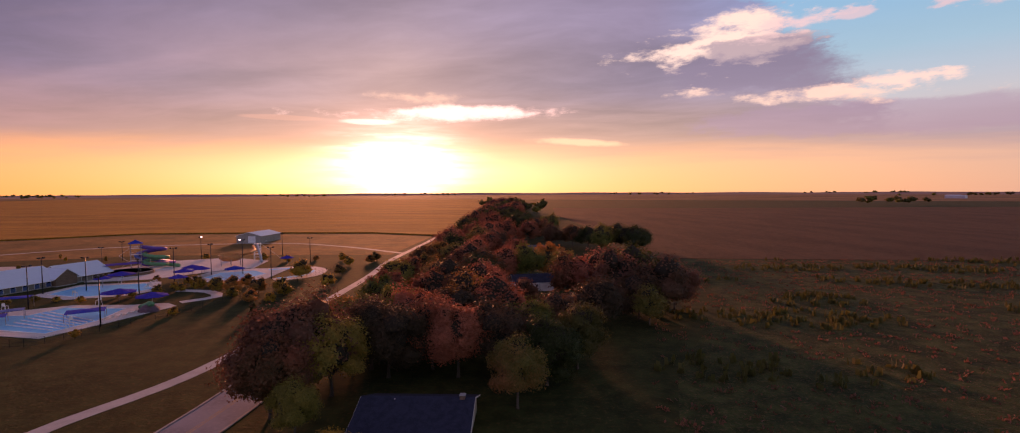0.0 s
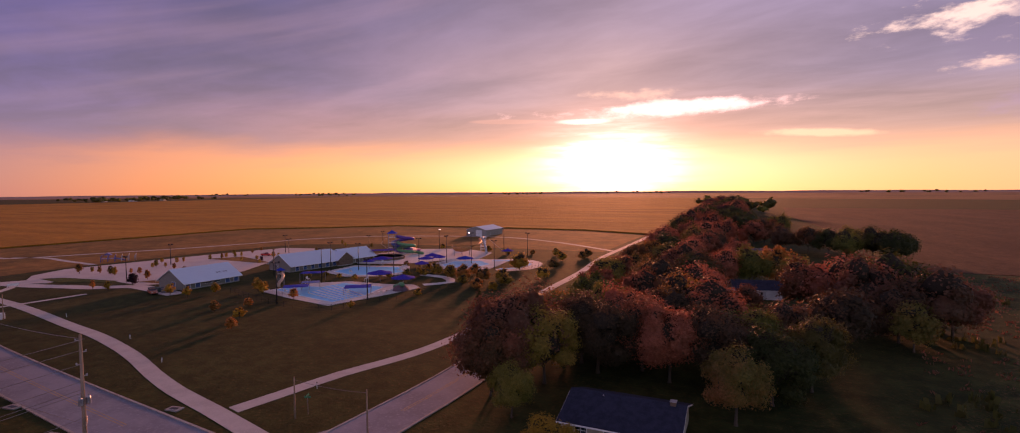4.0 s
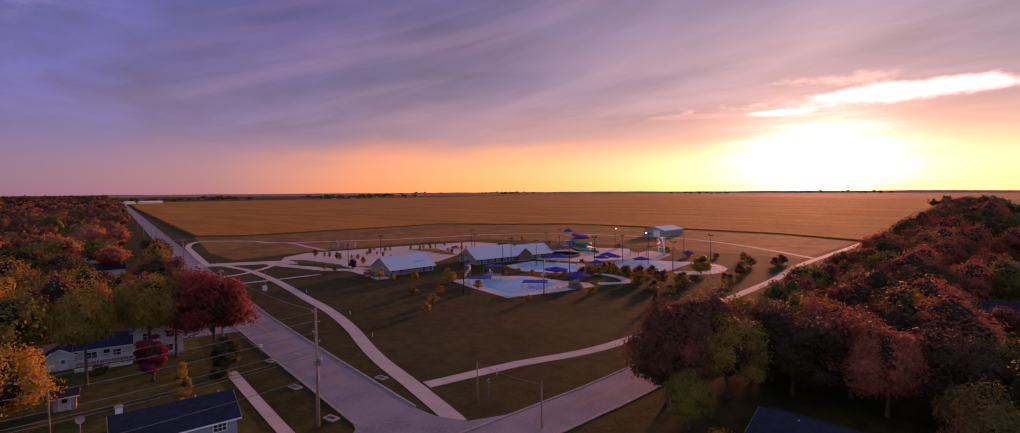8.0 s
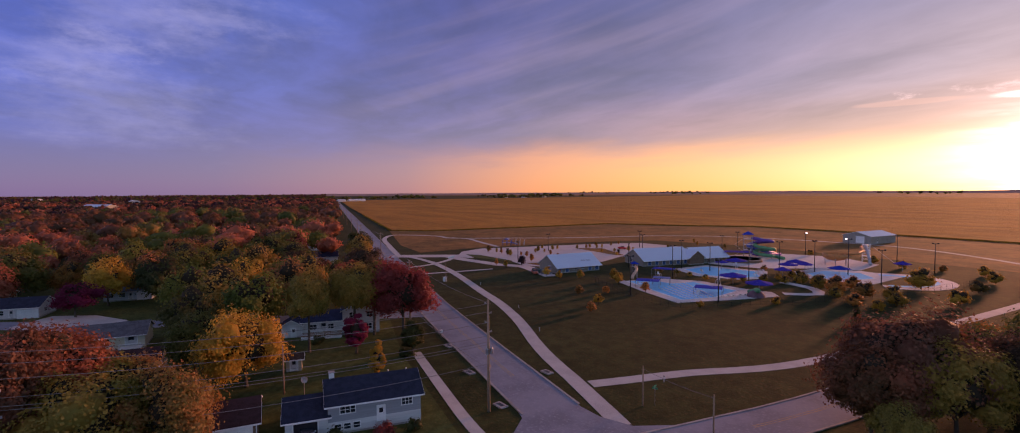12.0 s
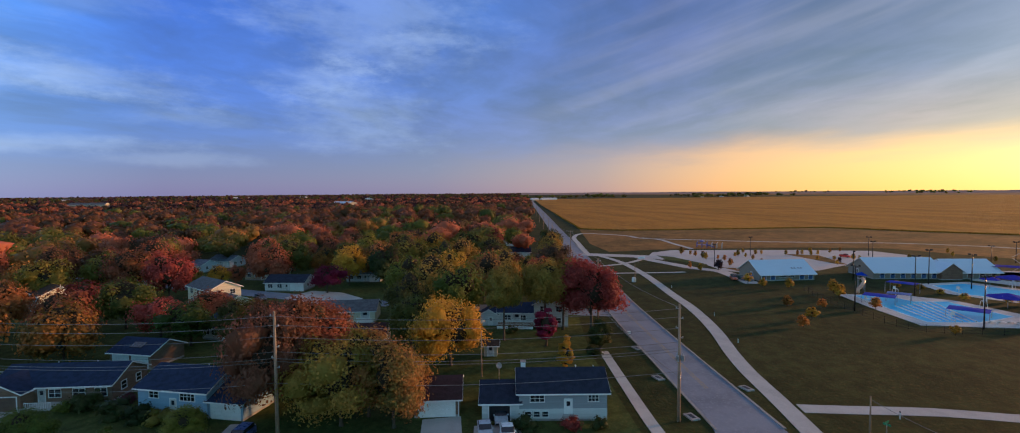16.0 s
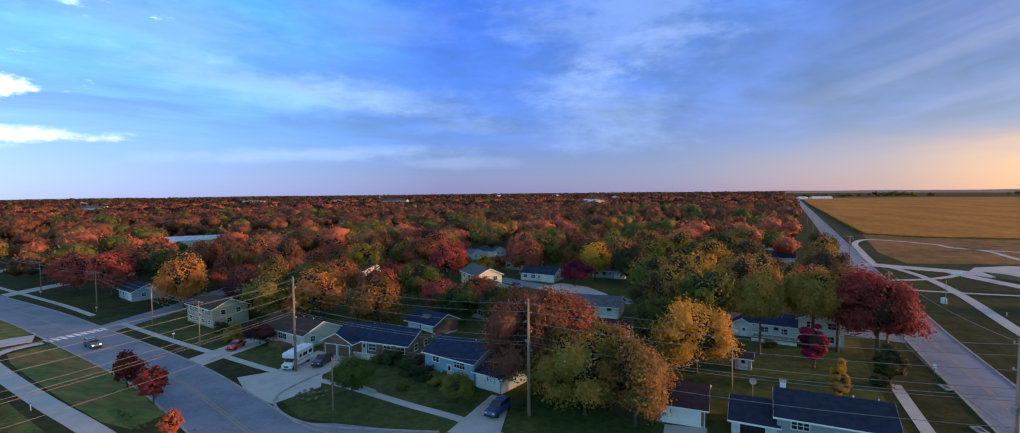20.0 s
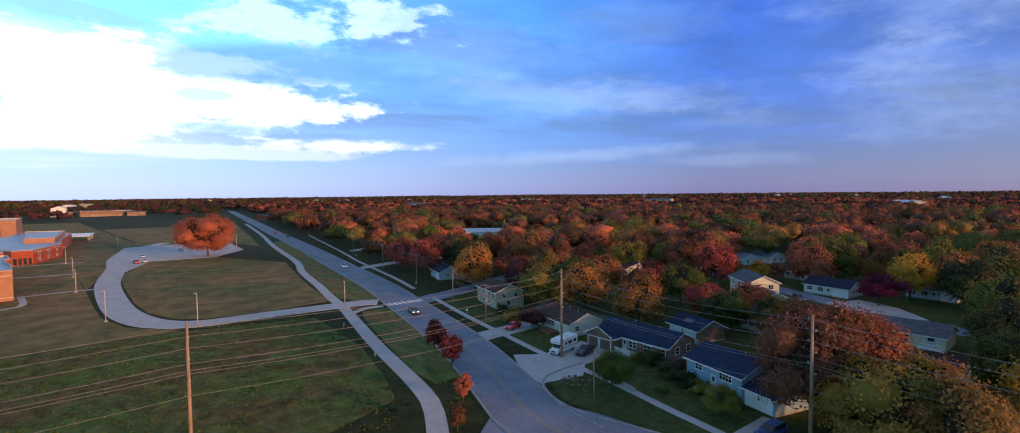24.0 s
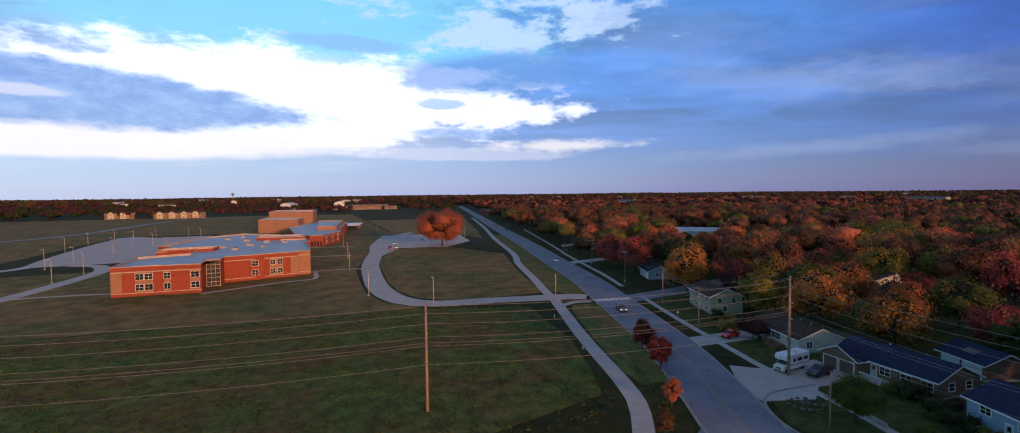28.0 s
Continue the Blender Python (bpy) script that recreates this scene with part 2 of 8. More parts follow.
# unseen grey deck overhead, added to cut the blue skylight on the ground
sky = W.mix(W.smooth(el, 22.0, 42.0), sky, lin(116, 113, 126))
clouds = W.add("ShaderNodeBackground")
W.put(clouds.inputs[0], sky)
clouds.inputs[1].default_value = 1.0
air = W.add("ShaderNodeTexSky", sky_type="NISHITA", sun_disc=False, sun_elevation=radians(SUN_EL), sun_rotation=radians(-SUN_AZ), dust_density=0.15)
clear = W.add("ShaderNodeBackground")
W.put(clear.inputs[0], air.outputs[0])
clear.inputs[1].default_value = 0.05
both = W.add("ShaderNodeAddShader")
W.put(both.inputs[0], clouds.outputs[0])
W.put(both.inputs[1], clear.outputs[0])
W.put(W.add("ShaderNodeOutputWorld").inputs[0], both.outputs[0])

sun_data = bpy.data.lights.new("sun", "SUN")
sun_data.energy, sun_data.angle, sun_data.color = 5.0, radians(6.0), (1.0, 0.46, 0.17)
sun = new("sun", sun_data)
sun.matrix_world = look((0, 0, 0), (100 * math.sin(radians(SUN_AZ)), -100 * math.cos(radians(SUN_AZ)), -100 * math.tan(radians(SUN_EL))))

# ---------- materials ----------
MATS = {}


def mat(name, base, dark=None, light=None, scale=1.0, rough=0.7, metal=0.0, bump=0.3, grain=12.0, local=False, island=0.0, obj=0.0, spec=0.4, depth=0.02,
        stretch=(1, 1, 1), see=0.0, emit=0.0, mid=0.0):
    """A surface with broad patches (dark, light), grain and fine relief. scale: patches per metre."""
    if name in MATS:
        return MATS[name]
    m = bpy.data.materials.new(name)
    m.use_nodes = True
    n = Nodes(m.node_tree)
    base = tuple(base) + (1,)
    dark = tuple(dark) + (1,) if dark else tuple(c * 0.7 for c in base[:3]) + (1,)
    light = tuple(light) + (1,) if light else tuple(min(1, c * 1.25) for c in base[:3]) + (1,)
    where = n.add("ShaderNodeTexCoord").outputs["Object"] if local else n.add("ShaderNodeNewGeometry").outputs["Position"]
    mapped = n.add("ShaderNodeMapping")
    n.put(mapped.inputs[0], where)
    mapped.inputs["Scale"].default_value = stretch
    where = mapped.outputs[0]
    patch = n.noise(where, scale, 5.0, 0.6)
    fine = n.noise(where, scale * grain, 4.0, 0.65)
    col = n.mix(n.smooth(patch, 0.35, 0.62), dark, base)
    col = n.mix(n.smooth(fine, 0.48, 0.75), col, light)
    if mid:
        clump = n.noise(where, scale * grain * 0.22, 3.0, 0.6)
        v = n.math("ADD", n.math("MULTIPLY", n.smooth(clump, 0.32, 0.68), 2 * mid), 1 - mid)
        col = n.mix(1.0, col, n.combine(v, v, v), "MULTIPLY")
    if island:
        isl = n.add("ShaderNodeNewGeometry").outputs["Random Per Island"]
        v = n.math("ADD", n.math("MULTIPLY", isl, island), 1 - island / 2)
        col = n.mix(1.0, col, n.combine(v, v, v), "MULTIPLY")
    if obj:
        rnd = n.add("ShaderNodeObjectInfo").outputs["Random"]
        v = n.math("ADD", n.math("MULTIPLY", rnd, obj), 1 - obj / 2)
        col = n.mix(1.0, col, n.combine(v, v, v), "MULTIPLY")
    p = n.add("ShaderNodeBsdfPrincipled")
    n.put(p.inputs["Base Color"], col)
    n.put(p.inputs["Roughness"], n.math("ADD", n.math("MULTIPLY", fine, 0.25), rough - 0.12, clamp=True))
    p.inputs["Metallic"].default_value = metal
    p.inputs["Specular IOR Level"].default_value = spec
    if see:
        p.inputs["Transmission Weight"].default_value = see
    if emit:
        p.inputs["Emission Color"].default_value = base
        p.inputs["Emission Strength"].default_value = emit
    if bump:
        b = n.add("ShaderNodeBump")
        b.inputs["Strength"].default_value = bump
        b.inputs["Distance"].default_value = depth
        n.put(b.inputs["Height"], fine)
        n.put(p.inputs["Normal"], b.outputs[0])
    out = n.add("ShaderNodeOutputMaterial")
    n.put(out.inputs[0], p.outputs[0])
    MATS[name] = m
    return m


def leaf_mat(name, a, b, c):
    """Foliage of three colours, mixed leaf by leaf and limb by limb, with some light passing through."""
    m = bpy.data.materials.new(name)
    m.use_nodes = True
    n = Nodes(m.node_tree)
    g = n.add("ShaderNodeNewGeometry")
    rnd = n.add("ShaderNodeObjectInfo").outputs["Random"]
    limb = n.noise(g.outputs["Position"], 0.14, 2.0)
    v = n.math("ADD", n.math("MULTIPLY", g.outputs["Random Per Island"], 0.16), n.math("ADD", n.math("MULTIPLY", limb, 0.80), n.math("MULTIPLY", rnd, 0.85)))
    v = n.math("SUBTRACT", v, 0.40)
    col = n.ramp(v, [(0.1, tuple(a) + (1,)), (0.5, tuple(b) + (1,)), (0.9, tuple(c) + (1,))])
    w = n.math("ADD", n.math("MULTIPLY", g.outputs["Random Per Island"], 0.30), 0.85)
    col = n.mix(1.0, col, n.combine(w, w, w), "MULTIPLY")
    p = n.add("ShaderNodeBsdfPrincipled")
    n.put(p.inputs["Base Color"], col)
    p.inputs["Roughness"].default_value = 0.65
    p.inputs["Specular IOR Level"].default_value = 0.25
    t = n.add("ShaderNodeBsdfTranslucent")
    n.put(t.inputs[0], col)
    mx = n.add("ShaderNodeMixShader")
    mx.inputs[0].default_value = 0.42
    n.put(mx.inputs[1], p.outputs[0])
    n.put(mx.inputs[2], t.outputs[0])
    n.put(n.add("ShaderNodeOutputMaterial").inputs[0], mx.outputs[0])
    MATS[name] = m
    return m


LEAF = {
    "green": leaf_mat("leaf_green", (0.058, 0.090, 0.016), (0.120, 0.155, 0.024), (0.23, 0.215, 0.034)),
    "olive": leaf_mat("leaf_olive", (0.115, 0.130, 0.023), (0.245, 0.205, 0.035), (0.40, 0.235, 0.046)),
    "gold": leaf_mat("leaf_gold", (0.22, 0.150, 0.018), (0.44, 0.245, 0.024), (0.54, 0.32, 0.035)),
    "orange": leaf_mat("leaf_orange", (0.17, 0.105, 0.022), (0.40, 0.165, 0.031), (0.54, 0.225, 0.046)),
    "rust": leaf_mat("leaf_rust", (0.125, 0.068, 0.026), (0.32, 0.100, 0.050), (0.47, 0.155, 0.080)),
    "turning": leaf_mat("leaf_turning", (0.075, 0.105, 0.020), (0.180, 0.150, 0.032), (0.42, 0.155, 0.055)),
    "red": leaf_mat("leaf_red", (0.16, 0.036, 0.030), (0.32, 0.060, 0.052), (0.42, 0.095, 0.070)),
    "crimson": leaf_mat("leaf_crimson", (0.100, 0.010, 0.030), (0.21, 0.016, 0.055), (0.30, 0.028, 0.076)),
    "plum": leaf_mat("leaf_plum", (0.036, 0.018, 0.024), (0.072, 0.027, 0.034), (0.11, 0.038, 0.043)),
    "umber": leaf_mat("leaf_umber", (0.065, 0.046, 0.023), (0.140, 0.072, 0.036), (0.21, 0.086, 0.050)),
    "dark": leaf_mat("leaf_dark", (0.028, 0.046, 0.012), (0.054, 0.070, 0.018), (0.095, 0.086, 0.020)),
}
BARK = mat("bark", (0.09, 0.065, 0.045), scale=2.0, rough=0.9, bump=0.8, local=True, stretch=(4, 4, 1))
GRASS = mat("grass", (0.038, 0.046, 0.012), (0.022, 0.031, 0.008), (0.080, 0.056, 0.018), scale=0.05, grain=30, rough=0.95, bump=0.9, spec=0.1, depth=0.1, mid=0.25)
LAWN = mat("lawn_grass", (0.066, 0.085, 0.022), (0.042, 0.060, 0.016), (0.11, 0.10, 0.032), scale=0.12, grain=25, rough=0.95, bump=0.8, spec=0.1, depth=0.06, mid=0.25)
MEADOW = mat("meadow_grass", (0.055, 0.068, 0.018), (0.022, 0.034, 0.010), (0.15, 0.09, 0.04), scale=0.13, grain=14, rough=0.95, bump=1.0, spec=0.1, depth=0.3, mid=0.25)
DRY = mat("dry_grass", (0.24, 0.120, 0.036), (0.13, 0.078, 0.024), (0.33, 0.175, 0.055), scale=0.03, grain=25, rough=0.95, bump=0.8, spec=0.1, depth=0.1, mid=0.22)
CORN = mat("ripe_corn", (0.42, 0.185, 0.028), (0.27, 0.12, 0.02), (0.52, 0.27, 0.05), scale=0.006, grain=60, rough=0.95, bump=1.0, spec=0.1, depth=0.6, stretch=(1, 4, 1), mid=0.15)
BEANS = mat("bean_stubble", (0.11, 0.055, 0.028), (0.075, 0.038, 0.02), (0.16, 0.085, 0.042), scale=0.01, grain=50, rough=0.95, bump=0.9, spec=0.1, depth=0.3, stretch=(4, 1, 1), mid=0.15)
# far field tan shifted lighter and pinker to paint in distance haze
FAR_FIELD = mat("far_field", (0.30, 0.16, 0.075), (0.15, 0.095, 0.05), (0.40, 0.22, 0.10), scale=0.0025, grain=6, rough=0.95, bump=0.0, spec=0.05, stretch=(1, 2.5, 1))
CONCRETE = mat("concrete", (0.46, 0.45, 0.425), (0.38, 0.37, 0.355), (0.53, 0.515, 0.485), scale=0.25, grain=18, rough=0.85, bump=0.4)
ROADWAY = mat("worn_road", (0.212, 0.236, 0.285), (0.150, 0.168, 0.208), (0.26, 0.28, 0.32), scale=0.13, grain=14, rough=0.85, bump=0.4, stretch=(1, 1, 1))
KERB = mat("kerb_concrete", (0.34, 0.32, 0.30), scale=0.6, rough=0.85)
# dark crown core: the shade between limbs is put into its colour
SHADE_CORE = mat("crown_shade_core", (0.045, 0.036, 0.024), scale=1.5, rough=0.95, bump=0.8, spec=0.1)
# red-brown of dry grass, brightened to paint in grazing sunlight
SCHOOL_LAWN = mat("school_lawn_grass", (0.215, 0.142, 0.050), (0.105, 0.120, 0.034), (0.28, 0.170, 0.064), scale=0.030, grain=24, rough=0.95, bump=0.8, spec=0.1, depth=0.08, mid=0.28)
WEED_GROUND = mat("weedy_ground", (0.078, 0.122, 0.025), (0.130, 0.088, 0.033), (0.140, 0.170, 0.042), scale=0.070, grain=22, rough=0.95, bump=1.0, spec=0.1, depth=0.25, mid=0.3)
# reddish patches: dry grass plus low-sun orange put into the colour
VERGE = mat("dry_verge_grass", (0.095, 0.138, 0.033), (0.23, 0.125, 0.048), (0.16, 0.17, 0.05), scale=0.10, grain=22, rough=0.95, bump=0.8, spec=0.1, depth=0.08, stretch=(1.4, 0.5, 1), mid=0.25)

# ---------- building helpers ----------
def mesh_of(name, verts, faces, material, smooth=False):
    me = bpy.data.meshes.new(name)
    me.from_pydata([tuple(v) for v in verts], [], [tuple(f) for f in faces])
    if material:
        me.materials.append(material)
    if smooth:
        me.polygons.foreach_set("use_smooth", [True] * len(me.polygons))
    me.update()
    return me


def bm_mesh(name, bm, material):
    me = bpy.data.meshes.new(name)
    bm.to_mesh(me)
    bm.free()
    if material:
        me.materials.append(material)
    return me


def part(name, data, parent, label="", at=None):
    """One mesh under a thing or a part. at: its pose within the parent."""
    ob = new(name, data)
    ob.parent = parent
    if at is not None:
        ob.matrix_basis = at
    return tagged(ob, label) if label else ob


def thing(name, label, category, at, group="", kind=""):
    ob = new(name)
    ob.empty_display_size = 0.5
    ob.matrix_basis = at
    return tagged(ob, label, category, group, kind)


def smooth_line(pts, step=4.0):
    """A Catmull-Rom line through the points, about step metres between its points."""
    pts = [Vector((*p[:2], 0)) for p in pts]
    ext = [2 * pts[0] - pts[1], *pts, 2 * pts[-1] - pts[-2]]
    out = []
    for i in range(1, len(ext) - 2):
        a, b, c, d = ext[i - 1:i + 3]
        n = max(2, min(40, int((c - b).length / step)))
        for k in range(n):
            t = k / n
            out.append(0.5 * (2 * b + (c - a) * t + (2 * a - 5 * b + 4 * c - d) * t * t + (3 * b - a - 3 * c + d) * t ** 3))
    out.append(pts[-1])
    return out


def offset_line(line, d):
    out = []
    for i, p in enumerate(line):
        a, b = line[max(0, i - 1)], line[min(len(line) - 1, i + 1)]
        t = (b - a).normalized()
        out.append(p + Vector((-t.y, t.x, 0)) * d)
    return out


def ribbon_mesh(name, line, w0, w1, z, thick, material):
    """A strip between the offsets w0 and w1 of a line, with sides."""
    a, b = offset_line(line, w0), offset_line(line, w1)
    v, f = [], []
    for p, q in zip(a, b):
        v += [(p.x, p.y, z), (q.x, q.y, z), (p.x, p.y, z - thick), (q.x, q.y, z - thick)]
    for i in range(len(a) - 1):
        k = 4 * i
        f += [(k, k + 4, k + 5, k + 1), (k + 2, k + 6, k + 4, k), (k + 1, k + 5, k + 7, k + 3)]
    f += [(0, 1, 3, 2), (len(v) - 4, len(v) - 2, len(v) - 1, len(v) - 3)]
    return mesh_of(name, v, f, material)


def strip(name, pts, width, material, label, z=0.04, kind="structure", category="path", step=4.0):
    ob = new(name, ribbon_mesh(name, smooth_line(pts, step), width / 2, -width / 2, z, 0.3, material))
    return tagged(ob, label, category, kind=kind)


def sheet_poly(name, pts, z, material, label, category="ground", thick=0.3, kind="structure", curve=False):
    """A flat piece of ground with a sunk edge, from its outline."""
    if curve:
        pts = [(p.x, p.y) for p in smooth_line(list(pts) + [pts[0]], 3.0)[:-1]]
    bm = bmesh.new()
    tops = [bm.verts.new((x, y, z)) for x, y in pts]
    face = bm.faces.new(tops)
    if face.normal.z < 0 or sum(a[0] * b[1] - b[0] * a[1] for a, b in zip(pts, pts[1:] + pts[:1])) < 0:
        face.normal_flip()
    ext = bmesh.ops.extrude_face_region(bm, geom=[face])
    low = [g for g in ext["geom"] if isinstance(g, bmesh.types.BMVert)]
    for v in low:
        v.co.z -= thick
    bmesh.ops.triangulate(bm, faces=[f for f in bm.faces if len(f.verts) > 4])
    bmesh.ops.recalc_face_normals(bm, faces=bm.faces)
    return tagged(new(name, bm_mesh(name, bm, material)), label, category, kind=kind)


# ---------- ground, fields and roads ----------
def ground_disc():
    rings = [0, 60, 140, 300, 700, 1500, 3000, 4980]
    v, f, n = [(0, 0, 0)], [], 48
    for r in rings[1:]:
        v += [(r * math.cos(2 * math.pi * i / n), r * math.sin(2 * math.pi * i / n), 0) for i in range(n)]
    for k in range(len(rings) - 1):
        for i in range(n):
            j = (i + 1) % n
            a, b = 1 + k * n + i, 1 + k * n + j
            f.append((0, a, b) if k == 0 else (a - n, a, b, b - n))
    return tagged(new("ground", mesh_of("ground", v, f, GRASS)), "mown and rough grass reaching to the horizon", "ground", kind="structure")


ground_disc()

def far_rise():
    """A ring added to lift the horizon to the camera's view, with an uneven crest."""
    n, v, f = 180, [], []
    for i in range(n):
        a = 2 * math.pi * i / n
        top = 12 + 5 * noise.noise(Vector((math.cos(a) * 9, math.sin(a) * 9, 1))) + 3 * noise.noise(Vector((math.cos(a) * 40, math.sin(a) * 40, 4)))
        v += [(r * math.cos(a), r * math.sin(a), z) for r, z in ((3950, -0.5), (4500, top * 0.5), (4880, top), (4960, -1))]
    for i in range(n):
        j = (i + 1) % n
        f += [(4 * i + k, 4 * i + k + 1, 4 * j + k + 1, 4 * j + k) for k in range(3)]
    # pale pinkish base: distance haze painted into the colour
    me = mesh_of("backdrop_rise", v, f, mat("haze_toned_farmland", (0.36, 0.25, 0.21), (0.28, 0.20, 0.18), (0.42, 0.30, 0.25), scale=0.004, grain=5, rough=1.0, bump=0.0, spec=0.0))
    return tagged(new("backdrop", me), "added far rise along the horizon, haze in its colour", "horizon", kind="structure")


far_rise()

WEST_ROAD = [(-49, 40.5), (-62, 41.8), (-76, 43.6), (-100, 46.7), (-130, 50.9), (-148, 53.8), (-205, 64), (-271, 75.8), (-420, 103), (-800, 172), (-1800, 352)]
NORTH_ROAD = [(-51, -30), (-50, 0), (-47.5, 30), (-45, 50), (-43.6, 62), (-42.3, 75), (-41.2, 105), (-40.6, 131), (-40, 200), (-37.8, 300), (-35.8, 380), (-26, 700), (0, 1400)]
SOUTH_ROAD = [(-51, -30), (-52, -48), (-57.8, -62), (-68.5, -87), (-80.5, -125), (-92.3, -165), (-105.2, -219), (-128.5, -316), (-157, -444), (-192, -593), (-330, -1190)]


def road(name, pts, width, label, z, paint_from=0, kerb_from=0.0):
    line = smooth_line(pts, 5.0)
    ob = tagged(new(name, ribbon_mesh(name, line, width / 2, -width / 2, z, 0.3, ROADWAY)), label, "road", kind="structure")
    for side in (1, -1):
        part("kerb", ribbon_mesh("kerb", line[2:], side * width / 2, side * (width / 2 + 0.35), z + 0.10, 0.3, KERB), ob, "pale concrete kerb")
        part("edge_line", ribbon_mesh("edge_line", line, side * 0.22 + 0.06, side * 0.22 - 0.06, z + 0.006, 0.004, LINE_YELLOW), ob, "faded yellow centre line")
    return ob


LINE_YELLOW = mat("faded_yellow_paint", (0.42, 0.30, 0.10), (0.28, 0.24, 0.16), scale=0.8, rough=0.8)
LINE_WHITE = mat("white_road_paint", (0.88, 0.88, 0.86), (0.74, 0.74, 0.72), scale=1.5, rough=0.7)
road("road_west", WEST_ROAD, 8.9, "grey worn two-lane road with a yellow centre line", 0.045)
road("road_north", NORTH_ROAD, 8.2, "grey worn country road with concrete kerbs", 0.05)
road("road_south", SOUTH_ROAD, 10.8, "grey curving road with a yellow centre line", 0.055)
sheet_poly("road_junction", [(-39.8, 62), (-42, 30), (-44, -52), (-56, -60), (-60, -45), (-61, -30), (-58, 10), (-57, 28), (-58.4, 33.4), (-61.6, 36.6), (-68.4, 38.6), (-75, 39.2), (-77.8, 48.1), (-62.3, 46.0), (-56.5, 46.3), (-51.9, 48.3), (-48.9, 54.0), (-47.7, 62)],
           0.06, ROADWAY, "wide grey junction where the roads meet", "road", curve=False)

PATH_MAIN = [(-52.8, 47.4), (-57, 48.6), (-70.5, 52.2), (-82, 55.0), (-93.8, 58.8), (-104, 62.6), (-115.7, 66.3), (-131, 70.2), (-147.6, 73.2), (-180, 79.5), (-205, 83), (-225, 84), (-246, 82)]
tagged(new("path_main", ribbon_mesh("path_main", smooth_line(PATH_MAIN), 1.7, -1.15, 0.04, 0.3, CONCRETE)), "pale concrete foot path along the road", "path", kind="structure")
strip("path_branch", [(-67, 53), (-65.2, 60), (-62.5, 71), (-57.5, 84), (-55, 98), (-54.3, 120), (-54, 142), (-53.7, 160), (-53.4, 197), (-55.5, 240), (-53, 300), (-50, 380)], 2.9, CONCRETE,
      "pale winding concrete foot path beside the field", z=0.034)
strip("path_south", [(-36, -50), (-41.2, -58), (-45.6, -66), (-49.2, -77.5), (-53, -92), (-58.2, -110), (-67, -139), (-70, -152), (-77, -178), (-86.5, -216), (-98, -252), (-119, -342), (-147, -449), (-190, -630)], 3.0, CONCRETE,
      "pale concrete foot path beside the road")
strip("path_front", [(-60, 29.2), (-66.5, 29.7), (-80, 31.4), (-98, 33.8)], 1.8, CONCRETE, "narrow concrete pavement past a house")
strip("path_field", [(-255, 79), (-300, 88), (-345, 98), (-372, 112), (-362, 126), (-345, 137), (-325, 140), (-305, 172), (-288, 200), (-272, 240), (-262, 268), (-232, 300), (-190, 316), (-140, 322), (-95, 300), (-56, 268)], 3.0, CONCRETE,
      "pale concrete trail along the edge of the field")
strip("path_play", [(-330, 140), (-313, 146), (-290, 143), (-262, 140)], 2.6, CONCRETE, "concrete trail to the playground")

CORN_EDGE = [(-1900, 385), (-1080, 236), (-700, 172), (-415, 124), (-392, 150), (-384, 242), (-380, 320), (-330, 352), (-278, 396), (-204, 400), (-104, 396), (-52, 372), (-45, 480), (-20, 1100), (10, 1900), (-1900, 2300)]
sheet_poly("crop_field", CORN_EDGE, 0.85, CORN, "ripe golden crop standing in a wide field", "field", thick=0.85)
sheet_poly("bean_field", [(66, 243), (224, 229), (620, 190), (1500, 700), (1500, 900), (363, 922), (79, 957), (60, 700), (72, 330)], 0.12, BEANS, "brown harvested bean field", "field")
sheet_poly("meadow_rough", [(14, 40), (30, 92), (64, 150), (66, 240), (400, 205), (300, 20), (60, 5)], 0.03, MEADOW, "rough green and brown meadow grass", "ground")
sheet_poly("dry_verge", [(-415, 122), (-300, 95), (-258, 92), (-262, 118), (-255, 200), (-240, 240), (-180, 262), (-60, 262), (-55, 368), (-104, 394), (-204, 398), (-278, 394), (-328, 350), (-378, 318), (-382, 242), (-390, 150)], 0.02, DRY,
           "dry tan grass between the park and the crop field", "ground")
sheet_poly("verge_weeds", [(-42, -70), (-14, -62), (60, -62), (90, -120), (60, -146), (-26, -142), (-56, -132), (-52, -100), (-46, -80)], 0.03, WEED_GROUND, "rough weeds and wild grass below the wires", "ground")
sheet_poly("far_fields", [(-4200, 1000), (-1900, 2310), (10, 1910), (1500, 1200), (3800, 1400), (3000, 3900), (0, 4900), (-3000, 3900)], 0.06, FAR_FIELD, "far farmland of tan and dull green strips", "ground")

# school drive: a loop with a wide apron
LOOP = [(-77.5, -138), (-72, -140.5), (-50, -144.5), (-33, -147), (-25, -155), (-21.5, -170), (-21, -190), (-23, -225), (-26, -250), (-33, -290), (-38, -330), (-52, -380), (-75, -420)]
strip("school_drive", LOOP, 7.6, CONCRETE, "pale concrete school drive curving round a lawn", z=0.07, category="road")
sheet_poly("school_apron", [(-30, -262), (-48, -306), (-76, -302), (-98, -330), (-105, -380), (-80, -400), (-50, -400), (-34, -330)], 0.075, CONCRETE, "concrete parking apron beside the lawn", "road")
strip("school_walk", [(-64, -129), (-70, -132.5), (-75.5, -131.5)], 2.0, CONCRETE, "short concrete walk to the crossing", z=0.08)
